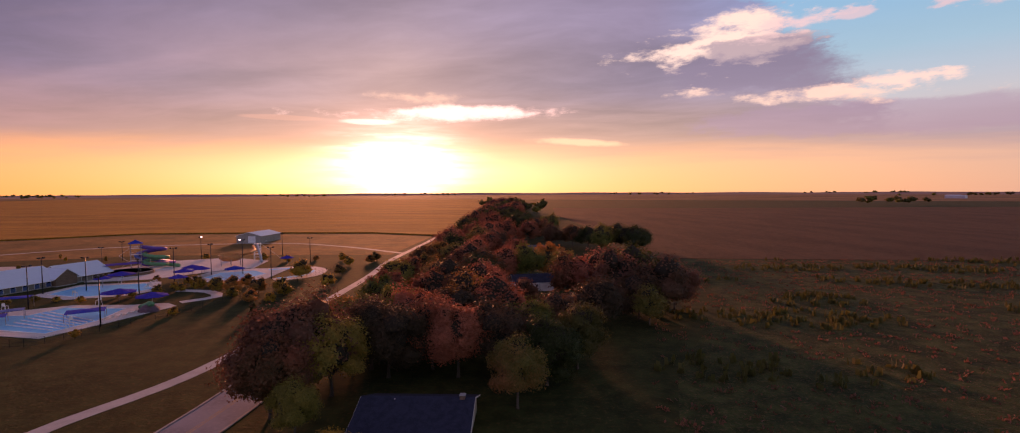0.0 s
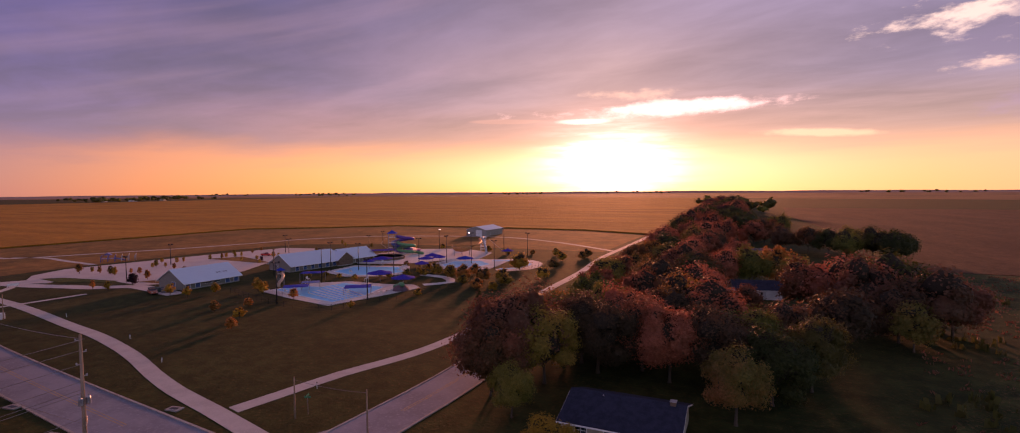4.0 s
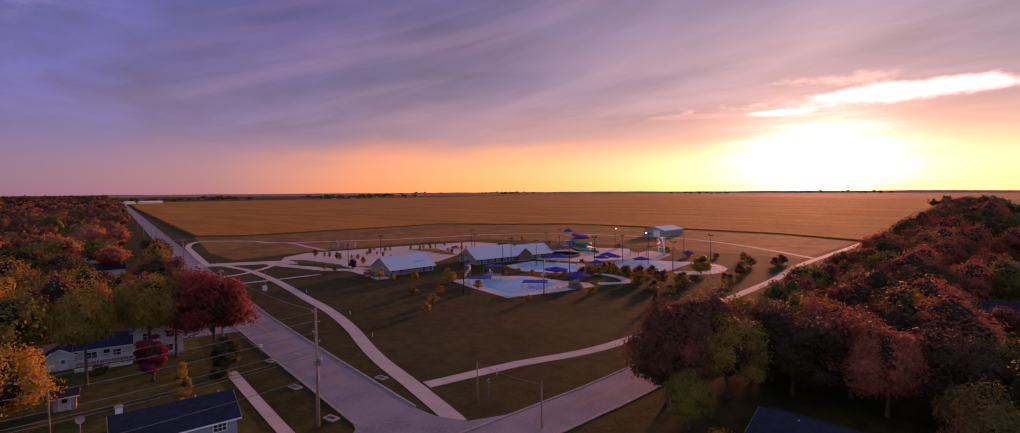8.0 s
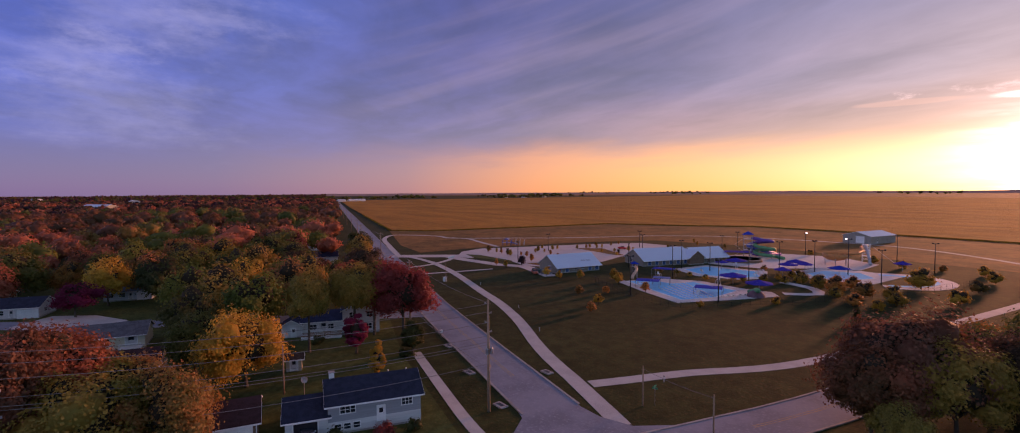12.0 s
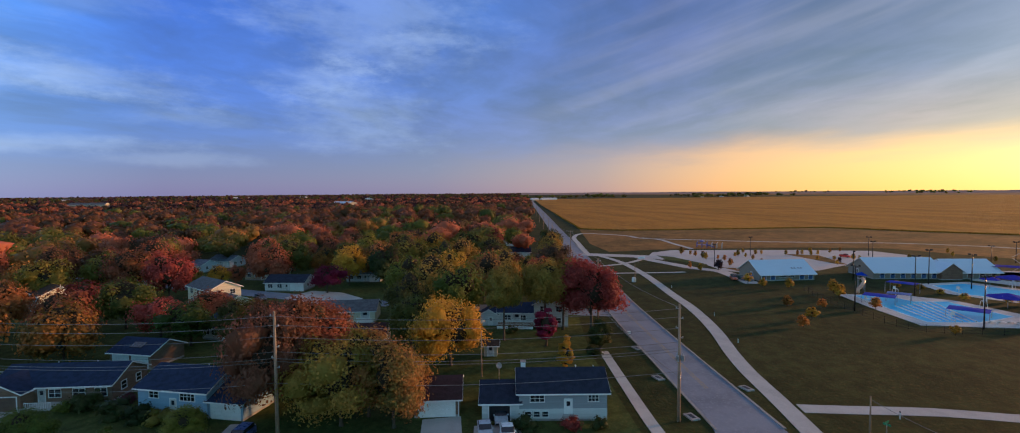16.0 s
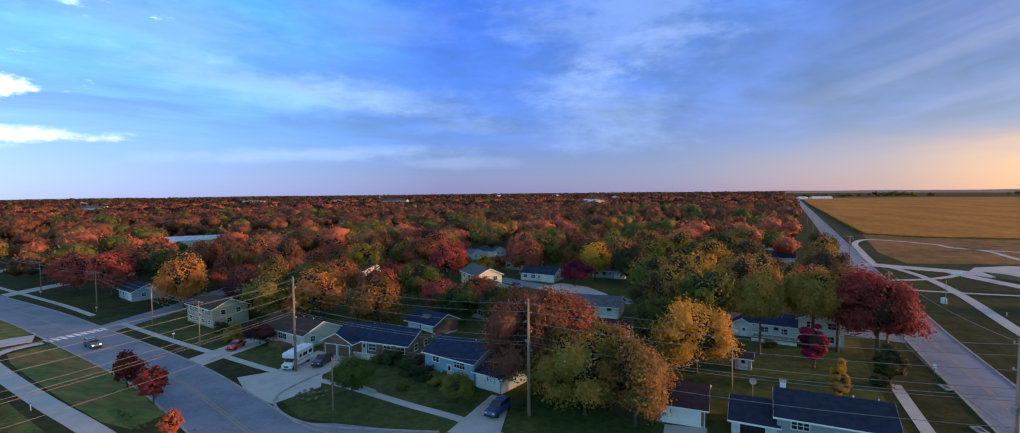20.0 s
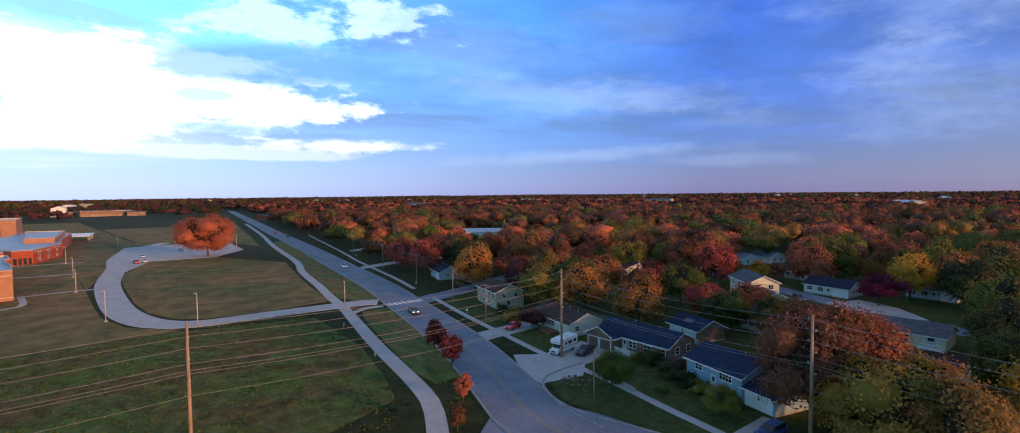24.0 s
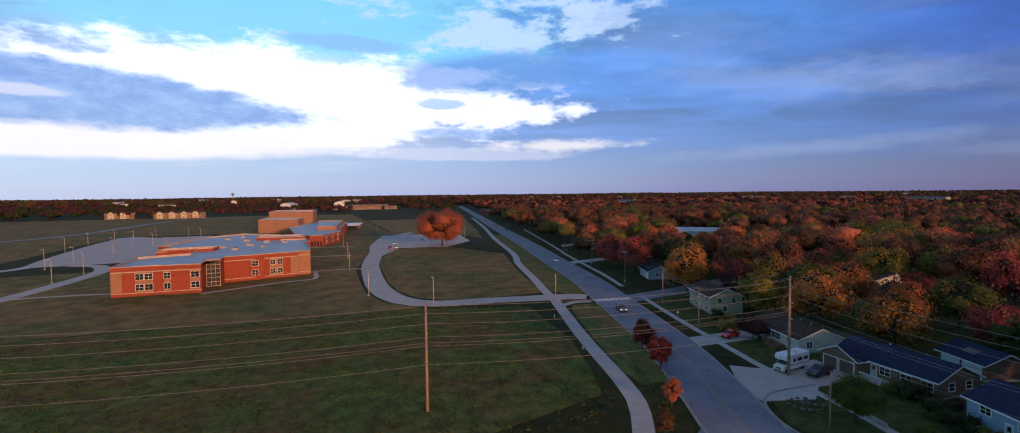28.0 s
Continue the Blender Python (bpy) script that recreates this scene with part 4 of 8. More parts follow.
def far_wood(name, spots, leaves, size, colours, label, seed):
    """One joined wood for each colour, from spots of x, y, height."""
    gen = np.random.default_rng(seed)
    spots = np.array(spots)
    which = gen.integers(0, len(colours), len(spots))
    for c, colour in enumerate(colours):
        sel = spots[which == c]
        m = len(sel)
        if not m:
            continue
        iv, it = ICO1
        hgt = sel[:, 2]
        rad = hgt * gen.uniform(0.42, 0.60, m)
        L = 5 if leaves > 60 else 3 if leaves > 20 else 1
        ax = np.stack([rad, rad, hgt * 0.40], 1)
        cen = np.stack([sel[:, 0], sel[:, 1], hgt * 0.58], 1)
        off = gen.normal(0, 1, (m, L, 3))
        off /= np.linalg.norm(off, axis=2, keepdims=True)
        off[..., 2] = np.abs(off[..., 2]) * 0.9 - 0.25
        lob = (cen[:, None] + off * ax[:, None] * (0.52 if L > 1 else 0.0)).reshape(-1, 3)
        lax = np.repeat(ax, L, 0) * gen.uniform(0.46, 0.70, (m * L, 1)) * (1.0 if L > 1 else 1.5)
        heart = (lob[:, None] + iv[None] * lax[:, None] * (0.86 + gen.normal(0, 0.12, (m * L, len(iv), 1)))).reshape(-1, 3)
        tri = (it[None] + (np.arange(m * L) * len(iv))[:, None, None]).reshape(-1, 3)
        d = gen.normal(0, 1, (m * L, max(4, leaves // L), 3))
        d[..., 2] = np.abs(d[..., 2]) * 1.1 - 0.3
        d /= np.linalg.norm(d, axis=2, keepdims=True)
        pos = (lob[:, None] + d * lax[:, None] * gen.uniform(0.82, 1.18, d.shape[:2] + (1,))).reshape(-1, 3)
        v, q = leaf_quads(gen, pos, d.reshape(-1, 3), size)
        me = arrays_mesh(name, np.concatenate([heart, v]), q + len(heart), tri, LEAF[colour])
        tagged(new(name, me), f"{TREE_WORDS[colour]} {label}", "trees", kind="stuff")


def scatter(seed, n, r0, r1, a0, a1, h0, h1, keep, gap=0.0):
    gen = random.Random(seed)
    out, cells = [], {}
    for _ in range(n):
        r = math.sqrt(gen.uniform(r0 * r0, r1 * r1))
        a = radians(gen.uniform(a0, a1))
        x, y = -r * math.sin(a), r * math.cos(a)
        h = gen.uniform(h0, h1)
        if not keep(x, y):
            continue
        if gap:
            cx, cy = int(x // gap), int(y // gap)
            if any(math.hypot(x - px, y - py) < gap for i in (-1, 0, 1) for j in (-1, 0, 1) for px, py in cells.get((cx + i, cy + j), ())):
                continue
            h = unblocked_height(x, y, h)
            if h < 7:
                continue
            cells.setdefault((cx, cy), []).append((x, y))
        out.append((x, y, h))
    return out


far_wood("near_town_wood", scatter(9, 2600, 236, 345, 79, 168, 9, 18, in_town, 12.0), 420, 0.5, ["rust", "turning", "olive", "umber", "turning", "rust", "umber"], "trees over the town", 10)
far_wood("town_wood", scatter(1, 7000, 340, 720, 79, 168, 8, 19, in_town, 12.5), 110, 0.9, ["rust", "umber", "turning", "umber", "rust"], "trees far off over the town", 11)
# plum, dark and umber leaves here carry the purple haze of distance
far_wood("distant_wood", scatter(2, 5200, 700, 1700, 79, 172, 9, 17, in_town), 30, 1.9, ["rust", "umber", "plum", "umber"], "haze-toned woods far off over the town", 12)
far_wood("horizon_wood", scatter(3, 5200, 1600, 3600, 80, 205, 12, 20, lambda x, y: y < 0.30 * -x or x > 0), 8, 5.0, ["dark", "plum", "umber"], "haze-toned woods along the horizon", 13)
far_wood("school_wood", scatter(5, 1500, 880, 1700, 163, 208, 8, 14, lambda x, y: off_line(x, y, SOUTH_ROAD, 25) and not (y > -1090 and -175 < x < -55)), 30, 1.6, ["dark", "plum"], "haze-toned trees far behind the school", 14)
# farm groves and hedges on the plain
GROVES = [(-1950, 640, 14, 60, 40), (-1930, 690, 14, 90, 40), (-2050, 1110, 14, 120, 60), (-1960, 1260, 16, 120, 60), (-2010, 1400, 13, 120, 60), (-1870, 470, 12, 30, 60), (-1800, 330, 14, 60, 60), (-1840, 1120, 12, 90, 50), (-1740, 950, 12, 60, 40),
          (780, 1075, 13, 90, 25), (1800, 2050, 18, 420, 60), (2500, 3600, 20, 500, 60), (-2800, 3100, 16, 200, 60), (-2300, 2500, 15, 200, 50), (-1200, 2900, 14, 160, 40), (-600, 3400, 16, 260, 40), (900, 3300, 16, 300, 40), (-3300, 2600, 16, 250, 60), (20, 760, 16, 25, 90), (-10, 1010, 14, 40, 80)]
spots = []
gen = random.Random(8)
for gx, gy, gh, wx, wy in GROVES:
    for _ in range(16):
        spots.append((gx + gen.uniform(-wx, wx), gy + gen.uniform(-wy, wy), gh * gen.uniform(0.8, 1.55)))
far_wood("farm_grove", spots, 26, 2.4, ["dark", "olive"], "trees sheltering a far farm", 15)

# ---------- builders: boxes, houses, poles, vehicles ----------
BOX_F = [(0, 3, 2, 1), (4, 5, 6, 7), (0, 1, 5, 4), (1, 2, 6, 5), (2, 3, 7, 6), (3, 0, 4, 7)]


def box(x0, x1, y0, y1, z0, z1):
    return [(x0, y0, z0), (x1, y0, z0), (x1, y1, z0), (x0, y1, z0), (x0, y0, z1), (x1, y0, z1), (x1, y1, z1), (x0, y1, z1)], BOX_F


def slab(sx, sy, sz, x=0, y=0, z=0):
    """A box by its size and the middle of its foot."""
    return box(x - sx / 2, x + sx / 2, y - sy / 2, y + sy / 2, z, z + sz)


def boxes(name, pieces, material):
    return mesh_of(name, *joined(pieces), material)


def prism_y(poly, y0, y1):
    """A polygon in x and z, drawn out along y."""
    n = len(poly)
    v = [(x, y0, z) for x, z in poly] + [(x, y1, z) for x, z in poly]
    f = [tuple(range(n))[::-1], tuple(range(n, 2 * n))] + [(i, (i + 1) % n, n + (i + 1) % n, n + i) for i in range(n)]
    return v, f


def fixed(name, vf, material, bevel=0.0, smooth=False):
    """A mesh with its normals put right and, if wished, its edges bevelled."""
    bm = bmesh.new()
    vs = [bm.verts.new(p) for p in vf[0]]
    for f in vf[1]:
        bm.faces.new([vs[i] for i in f])
    bmesh.ops.recalc_face_normals(bm, faces=bm.faces)
    if bevel:
        bmesh.ops.bevel(bm, geom=list(bm.edges), offset=bevel, segments=1, affect="EDGES", clamp_overlap=True)
    me = bm_mesh(name, bm, material)
    if smooth:
        me.polygons.foreach_set("use_smooth", [True] * len(me.polygons))
    return me


def lathe(profile, sides=16):
    v, f = [], []
    for r, z in profile:
        v += [(r * math.cos(2 * math.pi * k / sides), r * math.sin(2 * math.pi * k / sides), z) for k in range(sides)]
    for i in range(len(profile) - 1):
        for k in range(sides):
            f.append((i * sides + k, i * sides + (k + 1) % sides, (i + 1) * sides + (k + 1) % sides, (i + 1) * sides + k))
    f.append(tuple(range(sides))[::-1])
    f.append(tuple((len(profile) - 1) * sides + k for k in range(sides)))
    return v, f


def siding(name, col):
    return mat(name, col, tuple(c * 0.86 for c in col), tuple(min(1, c * 1.08) for c in col), scale=0.5, grain=10, rough=0.6, bump=0.35, local=True, stretch=(0.4, 0.4, 9), obj=0.06)


def shingles(name, col):
    return mat(name, col, tuple(c * 0.65 for c in col), tuple(c * 1.5 for c in col), scale=0.7, grain=9, rough=0.85, bump=0.6, local=True, stretch=(1.5, 1.5, 3), depth=0.03, spec=0.15)


S_WHITE, S_GREY, S_TAN, S_BLUE, S_CREAM = (siding(n, c) for n, c in (("white_siding", (0.62, 0.61, 0.59)), ("grey_siding", (0.30, 0.31, 0.33)), ("tan_siding", (0.42, 0.36, 0.26)), ("blue_siding", (0.26, 0.38, 0.50)), ("cream_siding", (0.70, 0.62, 0.44))))
S_BROWN = mat("brown_brick", (0.20, 0.12, 0.075), (0.14, 0.08, 0.05), (0.28, 0.18, 0.12), scale=1.0, grain=10, rough=0.9, bump=0.6, local=True, stretch=(1, 1, 3))
R_DARK, R_BROWN, R_BLUE, R_GREY, R_RED = (shingles(n, c) for n, c in (("dark_shingles", (0.026, 0.032, 0.055)), ("brown_shingles", (0.07, 0.047, 0.036)), ("slate_blue_shingles", (0.022, 0.034, 0.075)), ("grey_shingles", (0.12, 0.12, 0.13)), ("maroon_shingles", (0.06, 0.03, 0.03))))
TRIM = mat("white_trim", (0.78, 0.77, 0.74), (0.70, 0.69, 0.66), (0.82, 0.81, 0.79), scale=0.8, rough=0.5, bump=0.1, local=True)
GLASS = mat("window_glass", (0.025, 0.03, 0.04), (0.015, 0.018, 0.025), (0.05, 0.055, 0.06), scale=0.4, grain=3, rough=0.18, bump=0.0, spec=0.7, local=True, obj=0.5)
DOOR = mat("painted_door", (0.60, 0.58, 0.55), scale=1.0, rough=0.5, bump=0.1, local=True)
BROWN_DOOR = mat("brown_door", (0.16, 0.10, 0.07), scale=1.0, rough=0.55, bump=0.2, local=True)
FOUND = mat("foundation_block", (0.36, 0.34, 0.32), scale=0.8, rough=0.9, local=True)
METAL = mat("galvanised_metal", (0.42, 0.43, 0.45), scale=1.5, rough=0.4, metal=0.8, bump=0.1, local=True)
DARK_METAL = mat("dark_metal", (0.03, 0.03, 0.035), scale=1.5, rough=0.45, metal=0.6, bump=0.1, local=True)
POLE_WOOD = mat("pole_wood", (0.33, 0.22, 0.15), (0.22, 0.15, 0.10), (0.44, 0.31, 0.21), scale=0.9, grain=14, rough=0.85, bump=0.6, local=True, stretch=(4, 4, 0.5))
DECK_WOOD = mat("deck_wood", (0.22, 0.11, 0.06), scale=1.5, rough=0.8, bump=0.4, local=True)
WIRE = mat("weathered_wire", (0.24, 0.22, 0.21), scale=2.0, rough=0.5, metal=0.1, bump=0.0)
PORCELAIN = mat("porcelain", (0.35, 0.34, 0.34), scale=3.0, rough=0.3, bump=0.0, local=True)
SHAPE_CACHE = {}


def cached(key, make):
    if key not in SHAPE_CACHE:
        SHAPE_CACHE[key] = make()
    return SHAPE_CACHE[key]


TURN = {"front": 0, "north": 90, "back": 180, "south": -90}


def window(parent, at, w, h, lights=2):
    """A window that looks along +x: frame, panes and sill."""
    fr = cached(("wf", w, h, lights), lambda: boxes("window", [box(0, 0.07, -w / 2 - 0.09, w / 2 + 0.09, h, h + 0.10), box(0, 0.07, -w / 2 - 0.09, -w / 2, 0, h), box(0, 0.07, w / 2, w / 2 + 0.09, 0, h)]
                    + [box(0, 0.06, -w / 2 + w * k / lights - 0.035, -w / 2 + w * k / lights + 0.035, 0, h) for k in range(1, lights)] + [box(0, 0.055, -w / 2, w / 2, h / 2 - 0.03, h / 2 + 0.03)], TRIM))
    ob = part("window", fr, parent, at=at)
    pane = cached(("wp", w, h, lights), lambda: boxes("pane", [box(0.005, 0.03, -w / (2 * lights) + 0.02, w / (2 * lights) - 0.02, 0.02, h - 0.02)], GLASS))
    for k in range(lights):
        part("pane", pane, ob, at=pose(0, -w / 2 + w * (k + 0.5) / lights, 0))
    part("sill", cached(("ws", w), lambda: boxes("sill", [box(0, 0.12, -w / 2 - 0.12, w / 2 + 0.12, -0.08, 0)], TRIM)), ob)
    return ob


def door(parent, at, w=0.95, h=2.05, material=None):
    ob = part("door", cached(("df", w, h), lambda: boxes("door", [box(0, 0.07, -w / 2 - 0.1, -w / 2, 0, h + 0.1), box(0, 0.07, w / 2, w / 2 + 0.1, 0, h + 0.1), box(0, 0.07, -w / 2, w / 2, h, h + 0.1)], TRIM)), parent, at=at)
    part("door_leaf", cached(("dl", w, h, material), lambda: boxes("door_leaf", [box(0.004, 0.04, -w / 2, w / 2, 0, h), box(0.04, 0.055, -w / 2 + 0.12, w / 2 - 0.12, 0.2, 0.85)], material or DOOR)), ob)
    part("pane", cached(("dp", w), lambda: boxes("pane", [box(0.04, 0.06, -w / 4, w / 4, 1.15, 1.8)], GLASS)), ob)
    part("handle", cached("dh", lambda: boxes("handle", [slab(0.06, 0.12, 0.04)], METAL)), ob, at=pose(0.07, w / 2 - 0.12, 1.0))
    return ob


def garage_door(parent, at, w=4.9, h=2.15, material=None):
    def make():
        rows = [box(0.004, 0.05, -w / 2, w / 2, h * k / 4 + 0.012, h * (k + 1) / 4 - 0.012) for k in range(4)]
        rows += [box(0.05, 0.062, -w / 2 + (j + 0.12) * w / 8, -w / 2 + (j + 0.88) * w / 8, h * k / 4 + 0.1, h * (k + 1) / 4 - 0.1) for k in range(4) for j in range(8)]
        return boxes("garage_door", rows, material or TRIM)
    ob = part("garage_door", cached(("gd", w, h, material), make), parent, at=at)
    part("garage_frame", cached(("gf", w, h), lambda: boxes("garage_frame", [box(0, 0.08, -w / 2 - 0.14, -w / 2, 0, h + 0.14), box(0, 0.08, w / 2, w / 2 + 0.14, 0, h + 0.14), box(0, 0.08, -w / 2, w / 2, h, h + 0.14)], TRIM)), ob)
    return ob


def block(ob, w, d, h, rise, wall, roof, ox=0, oy=0, ridge="y", over=0.5, foot=0.35, fascia=TRIM):
    """One gabled body of a house; front along +x. w along y, d along x."""
    at = pose(ox, oy, 0) if ridge == "y" else pose(ox, oy, 0, 0, 0, 90)
    if ridge == "x":
        w, d = d, w
    half = d / 2
    k = rise / half
    part("wall", fixed("wall", prism_y([(-half, foot), (half, foot), (half, h), (0, h + rise - 0.03), (-half, h)], -w / 2, w / 2), wall), ob, at=at)
    part("foundation", boxes("foundation", [box(-half + 0.03, half - 0.03, -w / 2 + 0.03, w / 2 - 0.03, -0.2, foot)], FOUND), ob, at=at)
    e, t = half + over, 0.17
    ze, hr = h - k * over, h + rise
    part("roof", fixed("roof", prism_y([(-e, ze), (0, hr), (e, ze), (e, ze + t), (0, hr + t), (-e, ze + t)], -w / 2 - 0.45, w / 2 + 0.45), roof), ob, at=at)
    trims = [box(s * e - 0.02, s * e + 0.02, -w / 2 - 0.45, w / 2 + 0.45, ze - 0.04, ze + t - 0.03) for s in (1, -1)]
    rake = [(-e - 0.02, ze - 0.06), (0, hr - 0.06), (e + 0.02, ze - 0.06), (e + 0.02, ze + t - 0.02), (0, hr + t - 0.02), (-e - 0.02, ze + t - 0.02)]
    pieces = trims + [prism_y(rake, s * (w / 2 + 0.45) - 0.025, s * (w / 2 + 0.45) + 0.025) for s in (1, -1)]
    part("fascia", fixed("fascia", joined(pieces), fascia), ob, at=at)
    part("gutter", boxes("gutter", [box(e + 0.02, e + 0.13, -w / 2 - 0.4, w / 2 + 0.4, ze - 0.02, ze + 0.10)], fascia), ob, at=at)


def on_face(face, w, d, u, z, ox=0, oy=0):
    """The pose of a window or door on a face of a body, u metres along it."""
    if face in ("front", "back"):
        s = 1 if face == "front" else -1
        return pose(ox + s * (d / 2 + 0.003), oy + u, z, 0, 0, TURN[face])
    s = 1 if face == "north" else -1
    return pose(ox + u, oy + s * (w / 2 + 0.003), z, 0, 0, TURN[face])


def chimney(ob, x, y, z, h=1.2, material=None):
    c = part("chimney", boxes("chimney", [slab(0.7, 0.7, h)], material or S_BROWN), ob, at=pose(x, y, z))
    part("cap", boxes("cap", [slab(0.84, 0.84, 0.1, 0, 0, h)], FOUND), c)


def vent_pipe(ob, x, y, z):
    part("vent_pipe", cached("vp", lambda: mesh_of("vent_pipe", *tube([(0, 0, 0), (0, 0, 0.55)], [0.07, 0.07], 8), TRIM)), ob, at=pose(x, y, z))


def plain_house(x, y, rot, w=13, d=8.5, h=2.9, rise=1.9, wall=None, roof=None, label="single storey house with a dark shingle roof", garage=True, storeys=1):
    """A simple house of the rows further off."""
    ob = thing("house", label, "house", pose(x, y, 0, 0, 0, rot), group="houses of the town")
    h = h + 2.6 * (storeys - 1)
    block(ob, w, d, h, rise, wall or S_WHITE, roof or R_DARK)
    for s in range(storeys):
        z = 1.2 + 2.6 * s
        for u in (-w * 0.36, -w * 0.12) if garage and s == 0 else (-w * 0.36, -w * 0.12, w * 0.18, w * 0.38):
            window(ob, on_face("front", w, d, u, z), 1.5, 1.15)
        window(ob, on_face("north", w, d, 1.2, z), 1.1, 1.1)
        window(ob, on_face("north", w, d, -1.8, z), 1.1, 1.1)
        window(ob, on_face("back", w, d, 2.0, z), 1.5, 1.1)
    door(ob, on_face("front", w, d, w * 0.06, 0.36))
    if garage:
        garage_door(ob, on_face("front", w, d, w * 0.32, 0.05), 3.0 if w < 13 else 4.2)
    vent_pipe(ob, -1.0, 2.0, h + rise * 0.75)
    return ob


# ---- poles and wires ----
def wood_pole(x, y, h, arms=(), label="tall weathered wooden utility pole", lean=0.0, side_pins=0, can=False, rot=0):
    ob = thing("utility_pole", label, "utility pole", pose(x, y, 0, lean, 0, rot), group="utility poles")
    part("pole", mesh_of("pole", *tube([(0, 0, -0.2), (0, 0, h * 0.5), (0, 0, h)], [k * max(0.55, h / 16) for k in (0.25, 0.20, 0.14)], 10), POLE_WOOD, True), ob)
    for z, w in arms:
        arm = part("crossarm", boxes("crossarm", [box(0.13, 0.25, -w / 2, w / 2, -0.07, 0.07)], POLE_WOOD), ob, at=pose(0, 0, z))
        for u in (-w / 2 + 0.12, -w / 6, w / 6, w / 2 - 0.12):
            part("insulator", cached("ins", lambda: mesh_of("insulator", *lathe([(0.03, 0), (0.07, 0.05), (0.05, 0.1), (0.07, 0.14), (0.03, 0.22)], 8), PORCELAIN)), arm, at=pose(0.19, u, 0.07))
    for k in range(side_pins):
        s = 1 if k % 2 else -1
        part("side_insulator", cached("sid", lambda: boxes("side_insulator", [box(0, 0.5, -0.05, 0.05, -0.05, 0.05), box(0.36, 0.5, -0.08, 0.08, 0.0, 0.2)], PORCELAIN)), ob, at=pose(0, 0, h - 0.6 - 1.35 * k, 0, 0, 0 if s > 0 else 180))
    if can:
        for a in (0, 120, 240):
            c = part("transformer", cached("can", lambda: mesh_of("transformer", *lathe([(0.2, 0), (0.24, 0.06), (0.24, 0.75), (0.18, 0.85)], 10), METAL)), ob, at=pose(0.45 * math.cos(radians(a)), 0.45 * math.sin(radians(a)), h * 0.52))
            part("bushing", cached("bush", lambda: mesh_of("bushing", *tube([(0, 0, 0.85), (0, 0, 1.15)], [0.05, 0.03], 6), PORCELAIN)), c)
    return ob


def span(spots, label="sagging overhead wires between poles", sag=0.9, r=0.03):
    """Wires between two poles: pairs of ends (x, y, z), each a part."""
    ob = thing("power_line", label, "power line", pose(0, 0, 0), group="overhead wires")
    for (a, b) in spots:
        a, b = Vector(a), Vector(b)
        pts = [a.lerp(b, t / 14) - Vector((0, 0, sag * 4 * (t / 14) * (1 - t / 14))) for t in range(15)]
        part("wire", mesh_of("wire", *tube(pts, [r] * 15, 4), WIRE), ob)
    return ob


def street_lamp(x, y, h=8.2, rot=0, wood=False):
    ob = thing("street_lamp", "pale metal street lamp with a small shoebox head", "street lamp", pose(x, y, 0, 0, 0, rot), group="street lamps")
    part("base", boxes("base", [slab(0.6, 0.6, 0.5, 0, 0, -0.1)], FOUND), ob)
    part("pole", mesh_of("pole", *tube([(0, 0, 0.3), (0, 0, h)], [0.13, 0.09], 8), LAMP_TAN, True), ob)
    arm = part("arm", boxes("arm", [box(0, 0.9, -0.05, 0.05, h - 0.15, h - 0.05)], LAMP_TAN), ob)
    part("lamp_head", boxes("lamp_head", [box(0.6, 1.3, -0.22, 0.22, h - 0.12, h + 0.04)], LAMP_TAN), arm)
    return ob


LAMP_TAN = mat("tan_lamp_paint", (0.50, 0.42, 0.32), scale=1.0, rough=0.5, bump=0.1, local=True)


# ---- vehicles ----
TYRE = mat("tyre_rubber", (0.02, 0.02, 0.02), scale=3.0, rough=0.85, local=True)
RIM = mat("wheel_alloy", (0.45, 0.45, 0.46), scale=3.0, rough=0.35, metal=0.9, bump=0.0, local=True)
HEADLIGHT = mat("headlight_lens", (0.75, 0.75, 0.72), scale=4.0, rough=0.15, bump=0.0, local=True)
TAIL = mat("tail_lens", (0.35, 0.02, 0.02), scale=4.0, rough=0.2, bump=0.0, local=True)


def paint(name, col):
    return mat(name, col, tuple(c * 0.9 for c in col), tuple(min(1, c * 1.08) for c in col), scale=0.6, grain=4, rough=0.28, bump=0.0, spec=0.6, local=True)


def wheels(ob, xs, track, r=0.33):
    tyre = cached(("ty", r), lambda: mesh_of("tyre", *lathe([(r * 0.62, -0.11), (r * 0.95, -0.11), (r, -0.06), (r, 0.06), (r * 0.95, 0.11), (r * 0.62, 0.11)], 18), TYRE))
    rim = cached(("rm", r), lambda: mesh_of("rim", *lathe([(0.05, -0.10), (r * 0.60, -0.09), (r * 0.62, 0.09), (0.05, 0.10)], 12), RIM))
    for x in xs:
        for s in (1, -1):
            w = part("wheel", cached(("hub", r), lambda: mesh_of("wheel", *lathe([(0.06, -0.12), (0.07, 0.12)], 8), RIM)), ob, at=pose(x, s * track / 2, r, 90, 0, 0))
            part("tyre", tyre, w)
            part("rim", rim, w)


